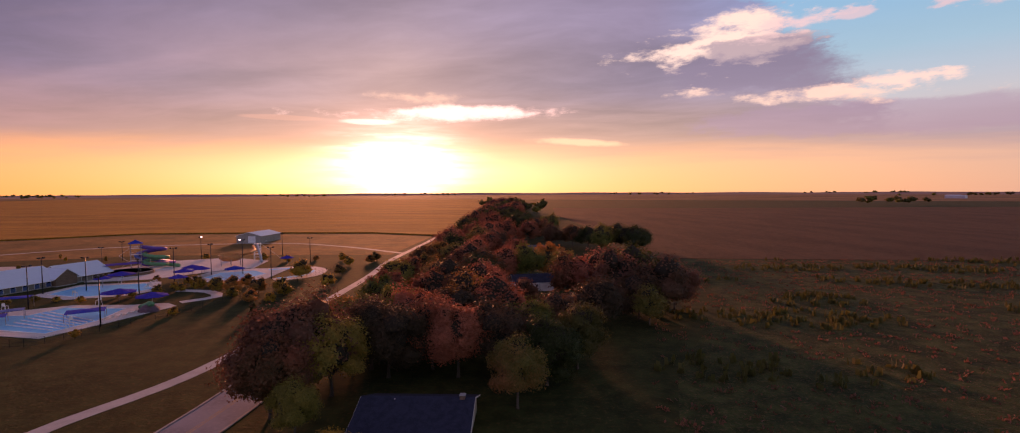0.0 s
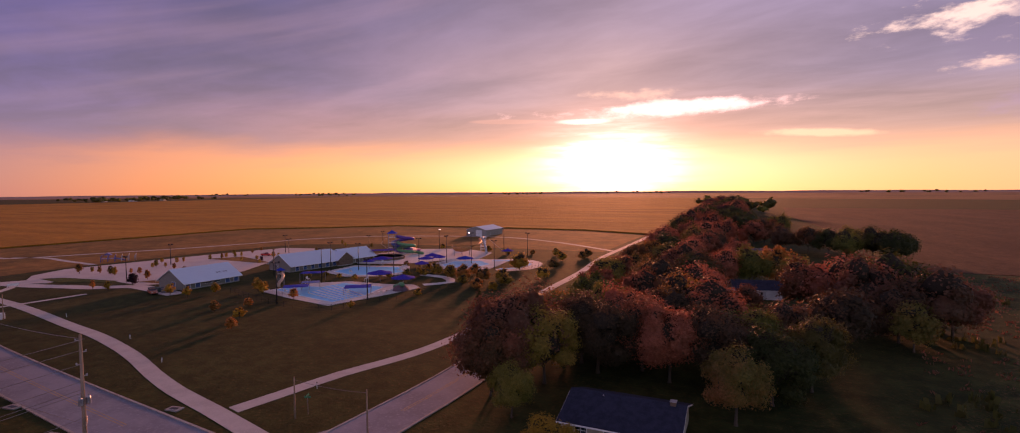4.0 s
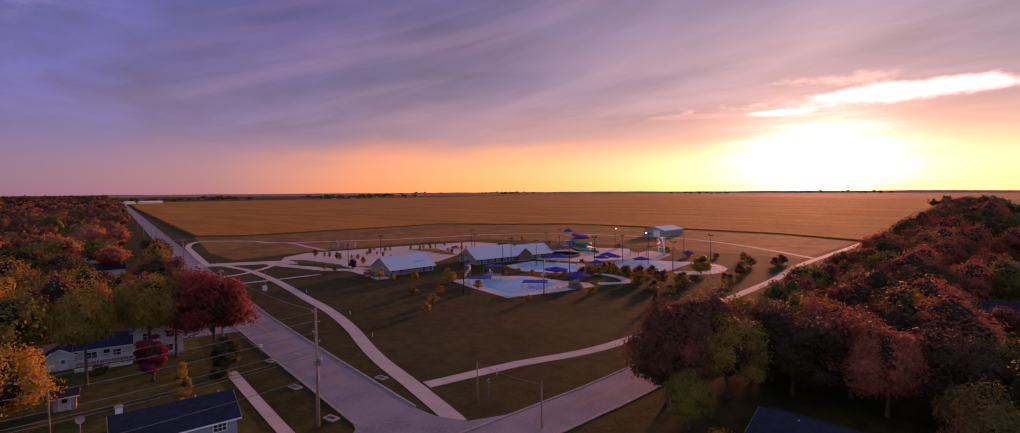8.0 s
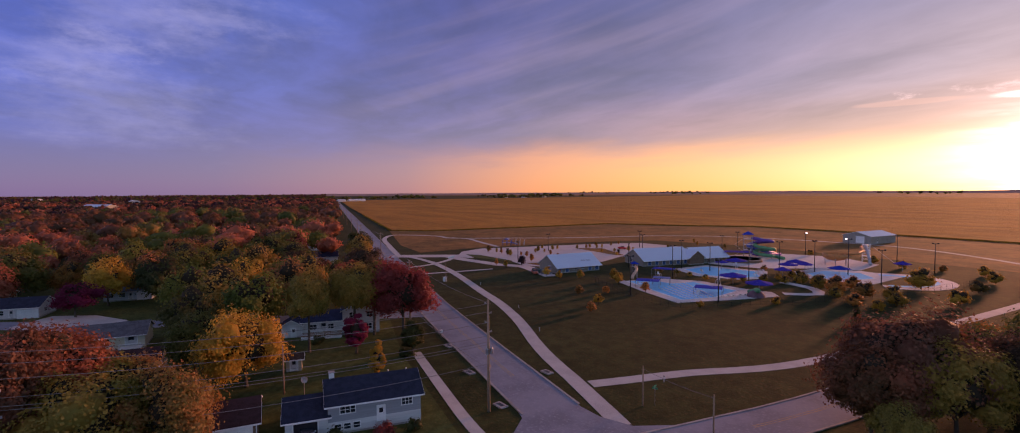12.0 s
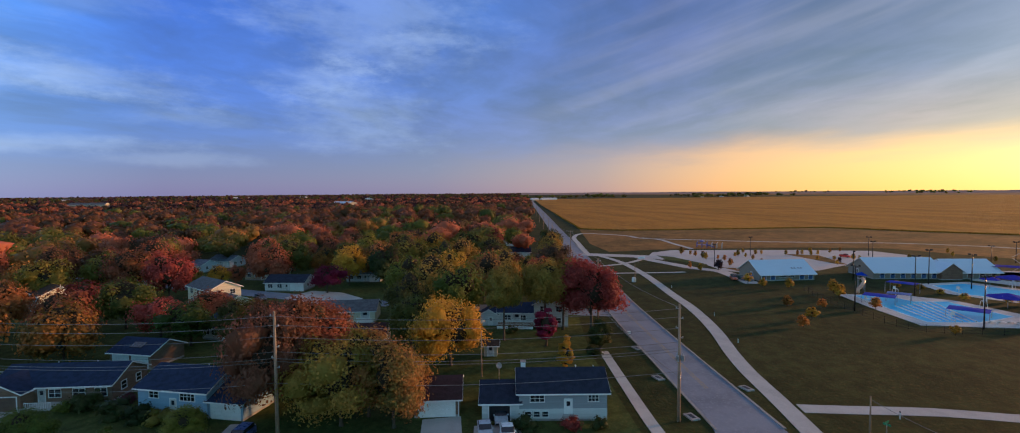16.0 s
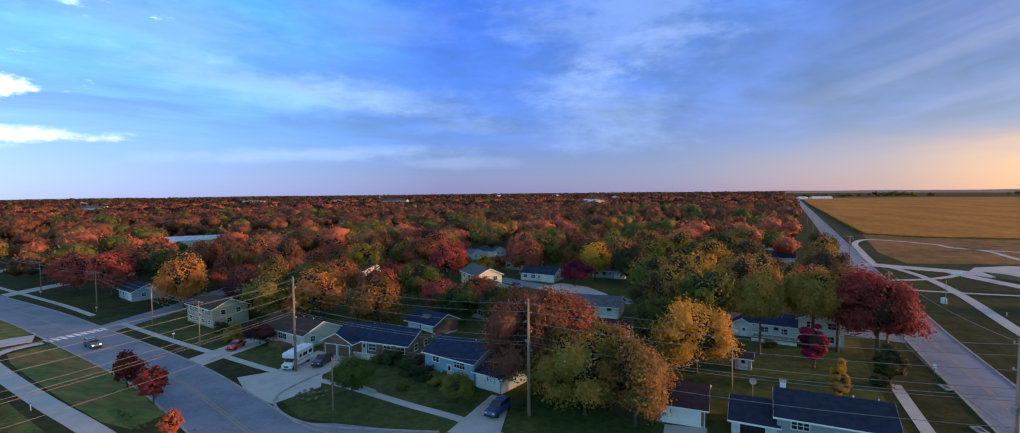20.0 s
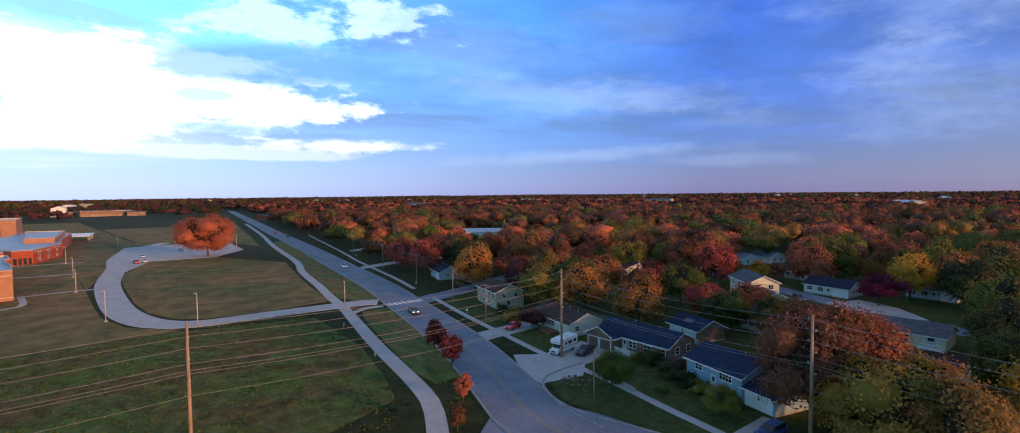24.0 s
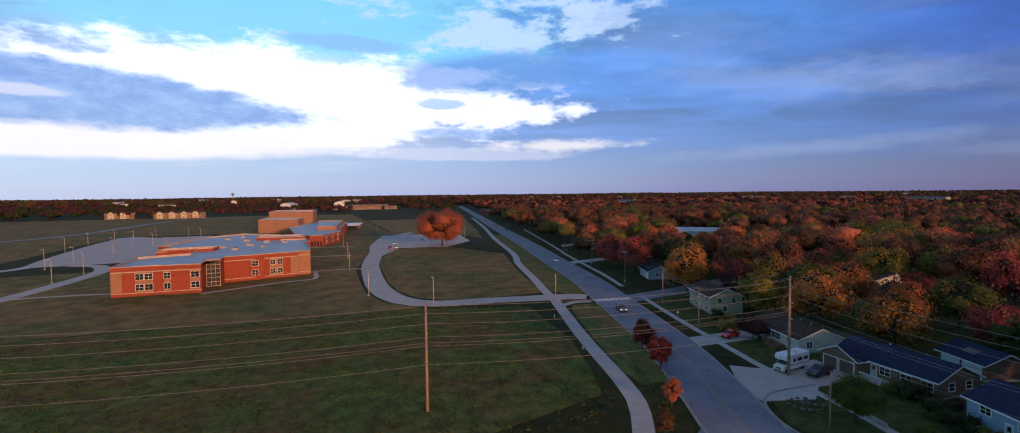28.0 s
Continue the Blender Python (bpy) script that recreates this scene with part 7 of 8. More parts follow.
for x, y, h in ((-119, 109.3, 12), (-132.2, 141.3, 12), (-147.6, 162.9, 11.5), (-160, 146, 10), (-98.1, 123.1, 12), (-111.1, 154.4, 12), (-120.7, 185.6, 12), (-115.2, 199.2, 12), (-88, 190.3, 11.7), (-109.8, 249.8, 11.8), (-89.9, 232.8, 11.3), (-172, 218, 9), (-138, 168, 11), (-182, 243, 9), (-228, 152, 9), (-205, 120, 8.5), (-216, 205, 9), (-198, 190, 9)):
    flood_pole(x, y, h)
flood_pole(-147, 246.4, 10.6, True)
flood_pole(-104.2, 201.5, 13.5, True)

# guard chairs and loungers on the pool decks
def guard_chair(x, y, rot):
    ob = thing("guard_chair", "tall white lifeguard chair on the pool deck", "chair", pose(x, y, 0.08, 0, 0, rot), group="guard chairs")
    for sx in (-0.45, 0.45):
        for sy in (-0.4, 0.4):
            part("leg", mesh_of("leg", *tube([(sx * 1.4, sy * 1.4, 0), (sx, sy, 1.8)], [0.05, 0.05], 5), TRIM), ob)
    part("seat", boxes("seat", [slab(0.95, 0.9, 0.08, 0, 0, 1.8)], TRIM), ob)
    part("backrest", boxes("backrest", [box(-0.48, -0.42, -0.45, 0.45, 1.88, 2.6)], TRIM), ob)


for x, y, rot in ((-124, 117.6, 80), (-104.6, 122, 170), (-115.5, 144.6, -90), (-134.6, 137.2, 0), (-131, 155.2, 100), (-117, 166, 180), (-136, 180.6, -90), (-116.6, 198, 10)):
    guard_chair(x, y, rot)


def lounger(x, y, rot):
    ob = thing("sun_lounger", "white slatted sun lounger on the pool deck", "lounger", pose(x, y, 0.08, 0, 0, rot), group="sun loungers")
    part("seat", cached("lg1", lambda: boxes("seat", [box(-0.3, 1.3, -0.33, 0.33, 0.32, 0.40)], TRIM)), ob)
    part("backrest", cached("lg2", lambda: boxes("backrest", [box(-0.7, 0, -0.33, 0.33, 0, 0.07)], TRIM)), ob, at=pose(-0.28, 0, 0.36, 0, 40, 0))
    for sx, sy in ((1.1, 0.28), (1.1, -0.28), (-0.2, 0.28), (-0.2, -0.28)):
        part("leg", cached("lg3", lambda: boxes("leg", [slab(0.06, 0.06, 0.33)], TRIM)), ob, at=pose(sx, sy, 0))


for k in range(7):
    lounger(-135 + 1.7 * k, 122.0 - 0.42 * k, 75)
    lounger(-101.6 + 0.5 * k, 128.5 + 2.0 * k, 165)
for k in range(6):
    lounger(-127 + 1.8 * k, 184.2 - 2.2 * k, 230)

# slide towers
tw = thing("slide_tower", "tall steel slide tower with coiled violet and green slides", "water slide", pose(-159, 220, 0, 0, 0, 35))
for sx in (-1, 1):
    for sy in (-1, 1):
        part("post", mesh_of("post", *tube([(sx * 1.8, sy * 1.8, -0.1), (sx * 1.8, sy * 1.8, 10.6)], [0.14, 0.14], 8), METAL), tw)
for z in (3.0, 5.6, 8.2):
    part("platform", boxes("platform", [box(-2.1, 2.1, -2.1, 2.1, z, z + 0.15)], METAL), tw)
    part("guard_rail", boxes("guard_rail", [box(-2.1, 2.1, s * 2.1 - 0.03, s * 2.1 + 0.03, z + 0.95, z + 1.02) for s in (1, -1)] + [box(s * 2.1 - 0.03, s * 2.1 + 0.03, -2.1, 2.1, z + 0.95, z + 1.02) for s in (1, -1)] + [slab(0.05, 0.05, 0.9, -2.1 + 0.7 * k, 2.1, z + 0.15) for k in range(7)], METAL), tw)
part("roof", fixed("roof", ([(-2.6, -2.6, 10.4), (2.6, -2.6, 10.4), (2.6, 2.6, 10.4), (-2.6, 2.6, 10.4), (0, 0, 12.0)], [(0, 1, 2, 3), (0, 1, 4), (1, 2, 4), (2, 3, 4), (3, 0, 4)]), BLUE_CLOTH), tw, "blue pyramid roof")
for k in range(3):
    z0 = 0.1 + 2.7 * k
    part("stair", boxes("stair", [slab(0.3, 1.0, 0.06, -5.6 + 0.28 * i if k % 2 == 0 else -2.5 - 0.28 * i, 1.2 - 2.0 * (k % 2), z0 + 0.225 * i) for i in range(12)], METAL), tw)


def coil(cx, cy, r, z0, z1, turns, a0, tail, thick=0.75):
    n = int(turns * 14)
    pts = [(cx + r * math.cos(a0 + 2 * math.pi * turns * i / n), cy + r * math.sin(a0 + 2 * math.pi * turns * i / n), z0 + (z1 - z0) * i / n) for i in range(n + 1)]
    pts.append(tail)
    return tube(pts, [thick] * len(pts), 10)


part("slide", mesh_of("slide", *coil(6.0, 2.5, 4.6, 8.8, 1.2, 2.1, 3.6, (14.0, 8.0, 0.7)), TUBE_P, True), tw, "violet coiled tube slide")
part("slide", mesh_of("slide", *coil(7.0, -4.0, 4.2, 6.2, 1.0, 1.6, 2.6, (15.0, -8.0, 0.7)), TUBE_G, True), tw, "green coiled tube slide")
part("slide", mesh_of("slide", *coil(3.5, 6.5, 3.6, 8.6, 3.0, 1.1, 4.4, (12.0, 10.0, 0.8)), TUBE_B, True), tw, "blue curved tube slide")
for x, y, z in ((9, 5, 4), (3, 7, 5), (10, -6, 3), (5, -7, 4)):
    part("slide_support", mesh_of("slide_support", *tube([(x, y, -0.1), (x, y, z)], [0.12, 0.12], 6), METAL), tw)
bowl = thing("bowl_slide", "cream and orange bowl water slide on steel legs", "water slide", pose(-122, 226, 0))
part("bowl", mesh_of("bowl", *lathe([(1.2, 1.8), (3.2, 2.2), (4.6, 3.2), (5.0, 4.6), (4.8, 4.7), (4.4, 3.5), (3.0, 2.6), (1.2, 2.1)], 28), TUBE_O, True), bowl)
for k in range(6):
    part("leg", mesh_of("leg", *tube([(4.2 * math.cos(k * 1.047), 4.2 * math.sin(k * 1.047), -0.1), (4.4 * math.cos(k * 1.047), 4.4 * math.sin(k * 1.047), 3.0)], [0.14, 0.12], 8), METAL), bowl)
part("entry_tube", mesh_of("entry_tube", *tube([(4.2, 0.5, 4.4), (6.5, 4, 5.0), (6.0, 9, 5.8), (3.0, 14, 6.8)], [0.7] * 4, 10), TUBE_O, True), bowl)
t2 = thing("slide_tower", "white steel stair tower with a straight white slide", "water slide", pose(-119.5, 245, 0, 0, 0, 20))
part("frame", boxes("frame", [slab(0.18, 0.18, 8.0, sx * 1.3, sy * 1.3) for sx in (-1, 1) for sy in (-1, 1)] + [box(-1.5, 1.5, -1.5, 1.5, z, z + 0.14) for z in (2.6, 5.0, 7.4)], TRIM), t2)
part("stair", boxes("stair", [slab(0.28, 1.0, 0.06, 1.6 + 0.26 * i, 0.7, 7.3 - 0.22 * i) for i in range(32)], METAL), t2)
part("slide", mesh_of("slide", *tube([(0, -1.5, 7.4), (0.5, -4, 6.6), (2.0, -9, 3.2), (3.0, -14, 0.8)], [0.6] * 4, 10), TUBE_W, True), t2)
part("brace", boxes("brace", [box(-1.4, 1.4, s * 1.3 - 0.05, s * 1.3 + 0.05, z, z + 0.12) for s in (1, -1) for z in (1.2, 3.8, 6.2)], TRIM), t2)
play = thing("play_slide", "pale curling pool slide by the lap pool", "water slide", pose(-141.5, 132, 0, 0, 0, -30))
part("frame", boxes("frame", [slab(0.15, 0.15, 5.2, sx, sy) for sx in (-0.8, 0.8) for sy in (-0.8, 0.8)] + [box(-0.95, 0.95, -0.95, 0.95, 4.0, 4.15)], METAL), play)
part("roof", fixed("roof", ([(-1.5, -1.5, 5.2), (1.5, -1.5, 5.2), (1.5, 1.5, 5.2), (-1.5, 1.5, 5.2), (0, 0, 6.1)], [(0, 1, 2, 3), (0, 1, 4), (1, 2, 4), (2, 3, 4), (3, 0, 4)]), BLUE_CLOTH), play, "blue pyramid roof")
part("slide", mesh_of("slide", *tube([(0.8, 0, 4.3), (2.4, 0.2, 3.6), (3.8, -0.6, 2.6), (4.6, -1.8, 1.5), (5.6, -2.0, 0.6)], [0.5] * 5, 9), mat("peach_fibreglass", (0.62, 0.40, 0.28), scale=0.6, rough=0.35, bump=0.0, local=True), True), play, "peach coloured tube slide")
frog = thing("play_slide", "green and plum play structure beside the lap pool", "water slide", pose(-97.5, 139, 0, 0, 0, 60))
part("slide", mesh_of("slide", *tube([(0, 4.5, 0.6), (0.5, 2.5, 1.2), (0, 0, 2.0), (-0.5, -2.5, 2.3)], [0.7] * 4, 9), TUBE_G, True), frog, "green slide")
part("mound", mesh_of("mound", *lathe([(2.6, -0.1), (2.4, 0.7), (1.6, 1.5), (0.6, 1.9)], 14), mat("plum_rock", (0.16, 0.09, 0.11), scale=1.0, rough=0.85, local=True)), frog)

# steel hall beside the field
hall = thing("steel_hall", "pale steel hall with a lilac-grey gable roof beside the field", "building", pose(-163, 337, 0, 0, 0, -4))
block(hall, 24, 16, 4.4, 2.2, mat("pale_steel_wall", (0.34, 0.30, 0.25), scale=0.5, rough=0.5, bump=0.2, local=True, stretch=(4, 4, 0.5)), METAL_ROOF, 0, 0, over=0.4)
garage_door(hall, on_face("south", 24, 16, 2, 0.05), 4.5, 4.0)
door(hall, on_face("front", 24, 16, -6, 0.36))

# playground
pg = thing("playground", "blue and white climbing frames of a playground on the dry grass", "playground", pose(-264, 152, 0, 0, 0, 50))
PG = mat("playground_blue", (0.12, 0.14, 0.40), scale=1.0, rough=0.4, bump=0.0, local=True)
for k in range(6):
    part("arch", mesh_of("arch", *tube([(-7 + 2.6 * k, -1.5, -0.1), (-7 + 2.6 * k, -1.2, 2.4), (-6.6 + 2.6 * k, 0, 3.3), (-7 + 2.6 * k, 1.2, 2.4), (-7 + 2.6 * k, 1.5, -0.1)], [0.16] * 5, 6), TUBE_W if k > 2 else PG, True), pg)
part("platform", boxes("platform", [box(-7, -2, -1.3, 1.3, 1.4, 1.55)], PG), pg)
part("roof", fixed("roof", prism_y([(-1.6, 3.2), (1.6, 3.2), (0, 4.2)], -1.5, 1.5), PG), pg, at=pose(-4.5, 0, 0))
part("slide", mesh_of("slide", *tube([(-2, 0, 1.6), (0.5, 0.5, 0.9), (2.0, 1.0, 0.4)], [0.35] * 3, 8), PG, True), pg)

# clutter by the bath house
for k, (x, y, c) in enumerate(((-172, 108.5, 0), (-169.5, 108.8, 0), (-166.6, 109.0, 1), (-164.6, 109.6, 1))):
    b = thing("skip_bin" if c == 0 else "storage_crate", "dark green metal bin behind the bath house" if c == 0 else "grey crate behind the bath house", "bin", pose(x, y, 0.05, 0, 0, 15), group="bins")
    m2 = mat("bin_green", (0.05, 0.09, 0.07), scale=1.0, rough=0.6, local=True) if c == 0 else mat("crate_grey", (0.20, 0.20, 0.23), scale=1.0, rough=0.7, local=True)
    part("tub", fixed("tub", prism_y([(-0.8, 0), (0.8, 0), (0.95, 1.3), (-0.95, 1.3)], -0.9, 0.9), m2), b)
    part("lid", boxes("lid", [slab(2.0, 1.9, 0.08, 0, 0, 1.3)], m2), b)
car(-167.5, 105.5, -20, mat("orange_car_paint", (0.50, 0.10, 0.03), scale=0.6, rough=0.3, bump=0.0, local=True), "orange red pickup parked by the bath house", "pickup")
car(-213, 190, 20, MATS["red_car_paint"], "red pickup parked in the lot", "pickup")
sgn = thing("park_sign", "low white sign board on the grass", "sign", pose(-226, 96, 0, 0, 0, 5))
part("board", boxes("board", [slab(0.15, 3.2, 0.9, 0, 0, 0.4)], TRIM), sgn)
part("post", boxes("post", [slab(0.2, 0.2, 0.5, 0, 1.2)], FOUND), sgn)
part("post", boxes("post", [slab(0.2, 0.2, 0.5, 0, -1.2)], FOUND), sgn)
pod = thing("utility_box", "pale utility box beside the path", "utility box", pose(-171, 70, 0))
part("cabinet", fixed("cabinet", slab(1.1, 1.1, 1.6), TRIM, 0.04), pod)
part("pole", mesh_of("pole", *tube([(0.9, 0, -0.1), (0.9, 0, 6.5)], [0.1, 0.08], 8), POLE_WOOD), pod)
warn = thing("traffic_sign", "yellow diamond warning sign beside the road", "sign", pose(-187, 66.5, 0, 0, 0, -10))
part("post", mesh_of("post", *tube([(0, 0, -0.1), (0, 0, 3.0)], [0.05, 0.05], 6), METAL), warn)
part("plate", boxes("plate", [box(0.04, 0.07, -0.5, 0.5, -0.5, 0.5)], mat("sign_yellow", (0.60, 0.45, 0.03), scale=2.0, rough=0.4, bump=0.0, local=True)), warn, at=pose(0, 0, 2.6, 45, 0, 0))

# chain fence round the pools
fence = thing("chain_fence", "thin dark chain-link fence round the pools", "fence", pose(0, 0, 0))
FLINE = smooth_line([(-146, 116), (-128, 110), (-101, 106.5), (-93, 122), (-84, 146), (-76, 180), (-72, 215)], 3.2)
for p in FLINE:
    part("post", cached("fpost", lambda: mesh_of("post", *tube([(0, 0, -0.1), (0, 0, 1.8)], [0.04, 0.04], 5), DARK_METAL)), fence, at=pose(p.x, p.y, 0))
for z in (0.3, 1.0, 1.75):
    part("rail", mesh_of("rail", *tube([(p.x, p.y, z) for p in FLINE], [0.022] * len(FLINE), 4), DARK_METAL), fence)

# young trees and shrubs of the park
PARK = [(-94, 166, 6.0, "orange"), (-88, 164, 6.5, "rust"), (-80, 164, 6.0, "rust"), (-74, 166, 5.5, "orange"), (-78, 193, 8.0, "orange"), (-119.5, 116.0, 3.6, "orange"), (-141, 122, 4.5, "gold"), (-133, 117, 4.6, "gold"), (-124, 104, 2.6, "rust"), (-127, 96, 3.2, "orange"), (-113, 92, 3.2, "gold"), (-107, 85, 3.0, "red"),
        (-160, 106, 4.0, "gold"), (-152, 106, 3.6, "gold"), (-150, 114, 3.6, "olive"), (-190, 113, 4.6, "plum"), (-196, 104, 3.0, "orange"), (-188, 104, 3.2, "gold"), (-112, 172, 3.6, "orange"), (-105, 172, 3.0, "gold"), (-125, 150, 3.2, "orange"), (-133, 151, 3.0, "gold"), (-140, 152, 3.0, "orange"), (-102, 178, 3.4, "orange"),
        (-98, 182, 3.2, "gold"), (-66, 132, 4.4, "dark"), (-70, 150, 4.0, "orange"), (-62, 175, 5.5, "orange"), (-66, 200, 5.0, "rust"), (-70, 225, 5.0, "orange"), (-62, 240, 5.0, "rust"), (-95, 112, 2.4, "olive"), (-88, 134, 2.6, "orange"), (-145, 148, 2.8, "olive"), (-90, 176, 5, "rust"), (-120, 158, 2.6, "orange"), (-128, 187, 3.2, "rust"), (-150, 192, 3.4, "orange"), (-116, 158, 3.4, "gold"), (-111, 162, 3.8, "orange"), (-106, 166, 3.6, "gold"), (-113, 181, 3.8, "gold"), (-108, 178, 4.2, "orange"), (-104, 174, 3.6, "orange"), (-99, 172, 3.4, "gold"), (-84, 156, 4.5, "orange"), (-76, 150, 4.6, "rust"), (-70, 160, 5.0, "orange")]
rng = random.Random(12)
for k in range(46):
    u, v = rng.random(), rng.random()
    x, y = (-252 + 60 * u, 122 + 95 * v)
    if x > -245 + (y - 120) * 0.12 + 2 and rng.random() < 0.85:
        PARK.append((x, y, rng.uniform(2.4, 4.2), rng.choice(["gold", "rust", "orange", "olive", "plum"])))
for k in range(12):
    PARK.append((-215 + 14 * k + rng.uniform(-4, 4), 232 + rng.uniform(0, 18), rng.uniform(2.5, 5), rng.choice(["gold", "rust", "orange"])))
for x, y, h, c in PARK:
    if y <= 125 and x < -90:
        c = {"rust": "orange", "red": "orange", "olive": "gold"}.get(c, c)
    if y > 125 and h > 2.8:
        h *= (0.95 if x > -112 else 0.75) if x > -180 else 0.8
        c = {"rust": "orange", "plum": "gold", "olive": "gold"}.get(c, c) if x < -180 else c
    # leaf colours raised a step to paint in sunlight shining through the bushes
    if y > 125 and x > -180:
        c = {"rust": "orange", "orange": "gold", "red": "orange"}.get(c, c)
    if y > 125 and x > -180 and c != "dark":
        tree(x, y, h * 0.85, c, "bush", 1, "park", 1.25, "young_tree")
    elif not (h < 4.4 and x < -180):
        tree(x, y, h, c, "column" if c == "dark" else "young", 1, "park", 1.1 if h > 3.4 else 1.3, "young_tree")
    else:
        tree(x, y, h, c, "young", 2, "park", 0.8, "young_tree")

# ---------- the school ----------
BRICK = mat("red_brick", (0.29, 0.058, 0.025), (0.24, 0.046, 0.02), (0.35, 0.085, 0.04), scale=0.35, grain=14, rough=0.85, bump=0.4, local=True, stretch=(1, 1, 3))
BUFF = mat("buff_brick", (0.33, 0.165, 0.095), (0.28, 0.14, 0.08), (0.40, 0.21, 0.125), scale=0.35, grain=14, rough=0.85, bump=0.4, local=True, stretch=(1, 1, 3))
STONE = mat("cast_stone", (0.50, 0.40, 0.32), scale=0.6, rough=0.75, local=True)
FLAT_ROOF = mat("pale_roof_membrane", (0.36, 0.44, 0.55), (0.30, 0.37, 0.48), (0.42, 0.50, 0.60), scale=0.08, grain=12, rough=0.6, bump=0.15)
BRONZE = mat("bronze_frame", (0.10, 0.07, 0.05), scale=1.0, rough=0.4, metal=0.5, bump=0.0, local=True)


def flat_block(ob, poly, h, wall, parapet=0.7, roof_drop=0.6, words=""):
    """A flat-roofed body: walls, stone coping, roof sheet behind the parapet."""
    n = len(poly)
    area = sum(a[0] * b[1] - b[0] * a[1] for a, b in zip(poly, poly[1:] + poly[:1]))
    s = 1 if area > 0 else -1
    ring = [Vector((*p, 0)) for p in poly]
    v, f = [], []
    for p in poly:
        v += [(p[0], p[1], -0.2), (p[0], p[1], h)]
    for i in range(n):
        j = (i + 1) % n
        f.append((2 * i, 2 * j, 2 * j + 1, 2 * i + 1) if s > 0 else (2 * j, 2 * i, 2 * i + 1, 2 * j + 1))
    part("wall", mesh_of("wall", v, f, wall), ob, words)
    closed = ring + [ring[0], ring[1]]
    inner = offset_line(closed, s * 0.45)[1:-1]
    outer = offset_line(closed, -s * 0.12)[1:-1]
    v, f = [], []
    for a, b in zip(outer, inner):
        v += [(a.x, a.y, h - 0.12), (a.x, a.y, h + 0.16), (b.x, b.y, h + 0.16), (b.x, b.y, h - roof_drop - 0.1)]
    m = len(inner)
    for i in range(m):
        j = (i + 1) % m
        for k in range(3):
            f.append((4 * i + k, 4 * j + k, 4 * j + k + 1, 4 * i + k + 1))
    part("coping", fixed("coping", (v, f), STONE), ob, "pale stone coping")
    bm = bmesh.new()
    vs = [bm.verts.new((p.x, p.y, h - roof_drop)) for p in inner]
    face = bm.faces.new(vs)
    bmesh.ops.triangulate(bm, faces=[face])
    bmesh.ops.recalc_face_normals(bm, faces=bm.faces)
    part("roof", bm_mesh("roof", bm, FLAT_ROOF), ob, "pale blue-grey flat roof")


def band(ob, a, b, z, h, out, material, name="band"):
    """A course of stone or a panel of brick on a wall from a to b, facing left of a to b."""
    d = Vector((b[0] - a[0], b[1] - a[1], 0))
    ang = math.degrees(math.atan2(d.y, d.x))
    part(name, boxes(name, [box(0, d.length, -0.02, out, z, z + h)], material), ob, at=pose(a[0], a[1], 0, 0, 0, ang))


def on_wall(a, b, u, z):
    """A pose on the wall from a to b, u from 0 to 1 along it, looking to its left."""
    d = Vector((b[0] - a[0], b[1] - a[1], 0))
    ang = math.degrees(math.atan2(d.y, d.x))
    return pose(a[0] + d.x * u, a[1] + d.y * u, z, 0, 0, ang + 90)


school = thing("school", "long red and buff brick school with pale flat roofs", "school", pose(0, 0, 0))
FOOT = [(59.3, -196.5), (44.2, -197.0), (44.2, -196.2), (34.2, -195.4), (34.6, -207.5), (30.2, -207.0), (30.0, -213.6), (17, -216.6), (17, -217.4), (5.1, -219.6), (5.1, -222.4), (0.6, -223.6), (0.8, -240), (3, -262), (1, -264), (2, -282), (14, -284), (16, -318), (36, -336), (52, -319), (64, -272), (58, -268), (58, -242), (44, -246), (44, -232), (60, -226)]
flat_block(school, FOOT, 9.5, BRICK)
FACE_L, FACE_R, FACE_C = ((34.2, -195.4), (59.3, -196.5)), ((5.1, -219.6), (30.0, -213.6)), ((0.6, -223.6), (5.1, -222.4))
# walls are met from their outer side: faces run so that the open air lies to the left
for a, b in ((FACE_L[1], FACE_L[0]), (FACE_R[1], FACE_R[0]), (FACE_C[1], FACE_C[0]), ((59.8, -226), (59.3, -196.5))):
    a2, b2 = b, a
    band(school, a2, b2, 7.7, 0.3, 0.10, STONE)
    band(school, a2, b2, 1.0, 0.22, 0.10, STONE)


def facade(a, b, wins, buffs):
    """Windows on two floors and panels of buff brick, at parts of the way from a to b."""
    L = math.hypot(b[0] - a[0], b[1] - a[1])
    for u0, u1 in buffs:
        p = (a[0] + (b[0] - a[0]) * u0, a[1] + (b[1] - a[1]) * u0)
        q = (a[0] + (b[0] - a[0]) * u1, a[1] + (b[1] - a[1]) * u1)
        band(school, p, q, 1.24, 6.44, 0.06, BUFF, "buff_panel")
    for u, w in wins:
        for z in (1.9, 5.3):
            m = on_wall(a, b, u, z) @ pose(0.09, 0, 0)
            window(school, m, w, 1.9, 2)


facade(FACE_L[0], FACE_L[1], ((0.07, 2.4), (0.385, 1.8), (0.59, 2.2), (0.69, 2.2)), ((0.02, 0.13), (0.35, 0.42), (0.54, 0.74), (0.88, 1.0)))
facade(FACE_R[0], FACE_R[1], ((0.26, 1.8), (0.36, 1.8), (0.60, 2.2)), ((0.0, 0.11), (0.22, 0.40), (0.55, 0.65)))
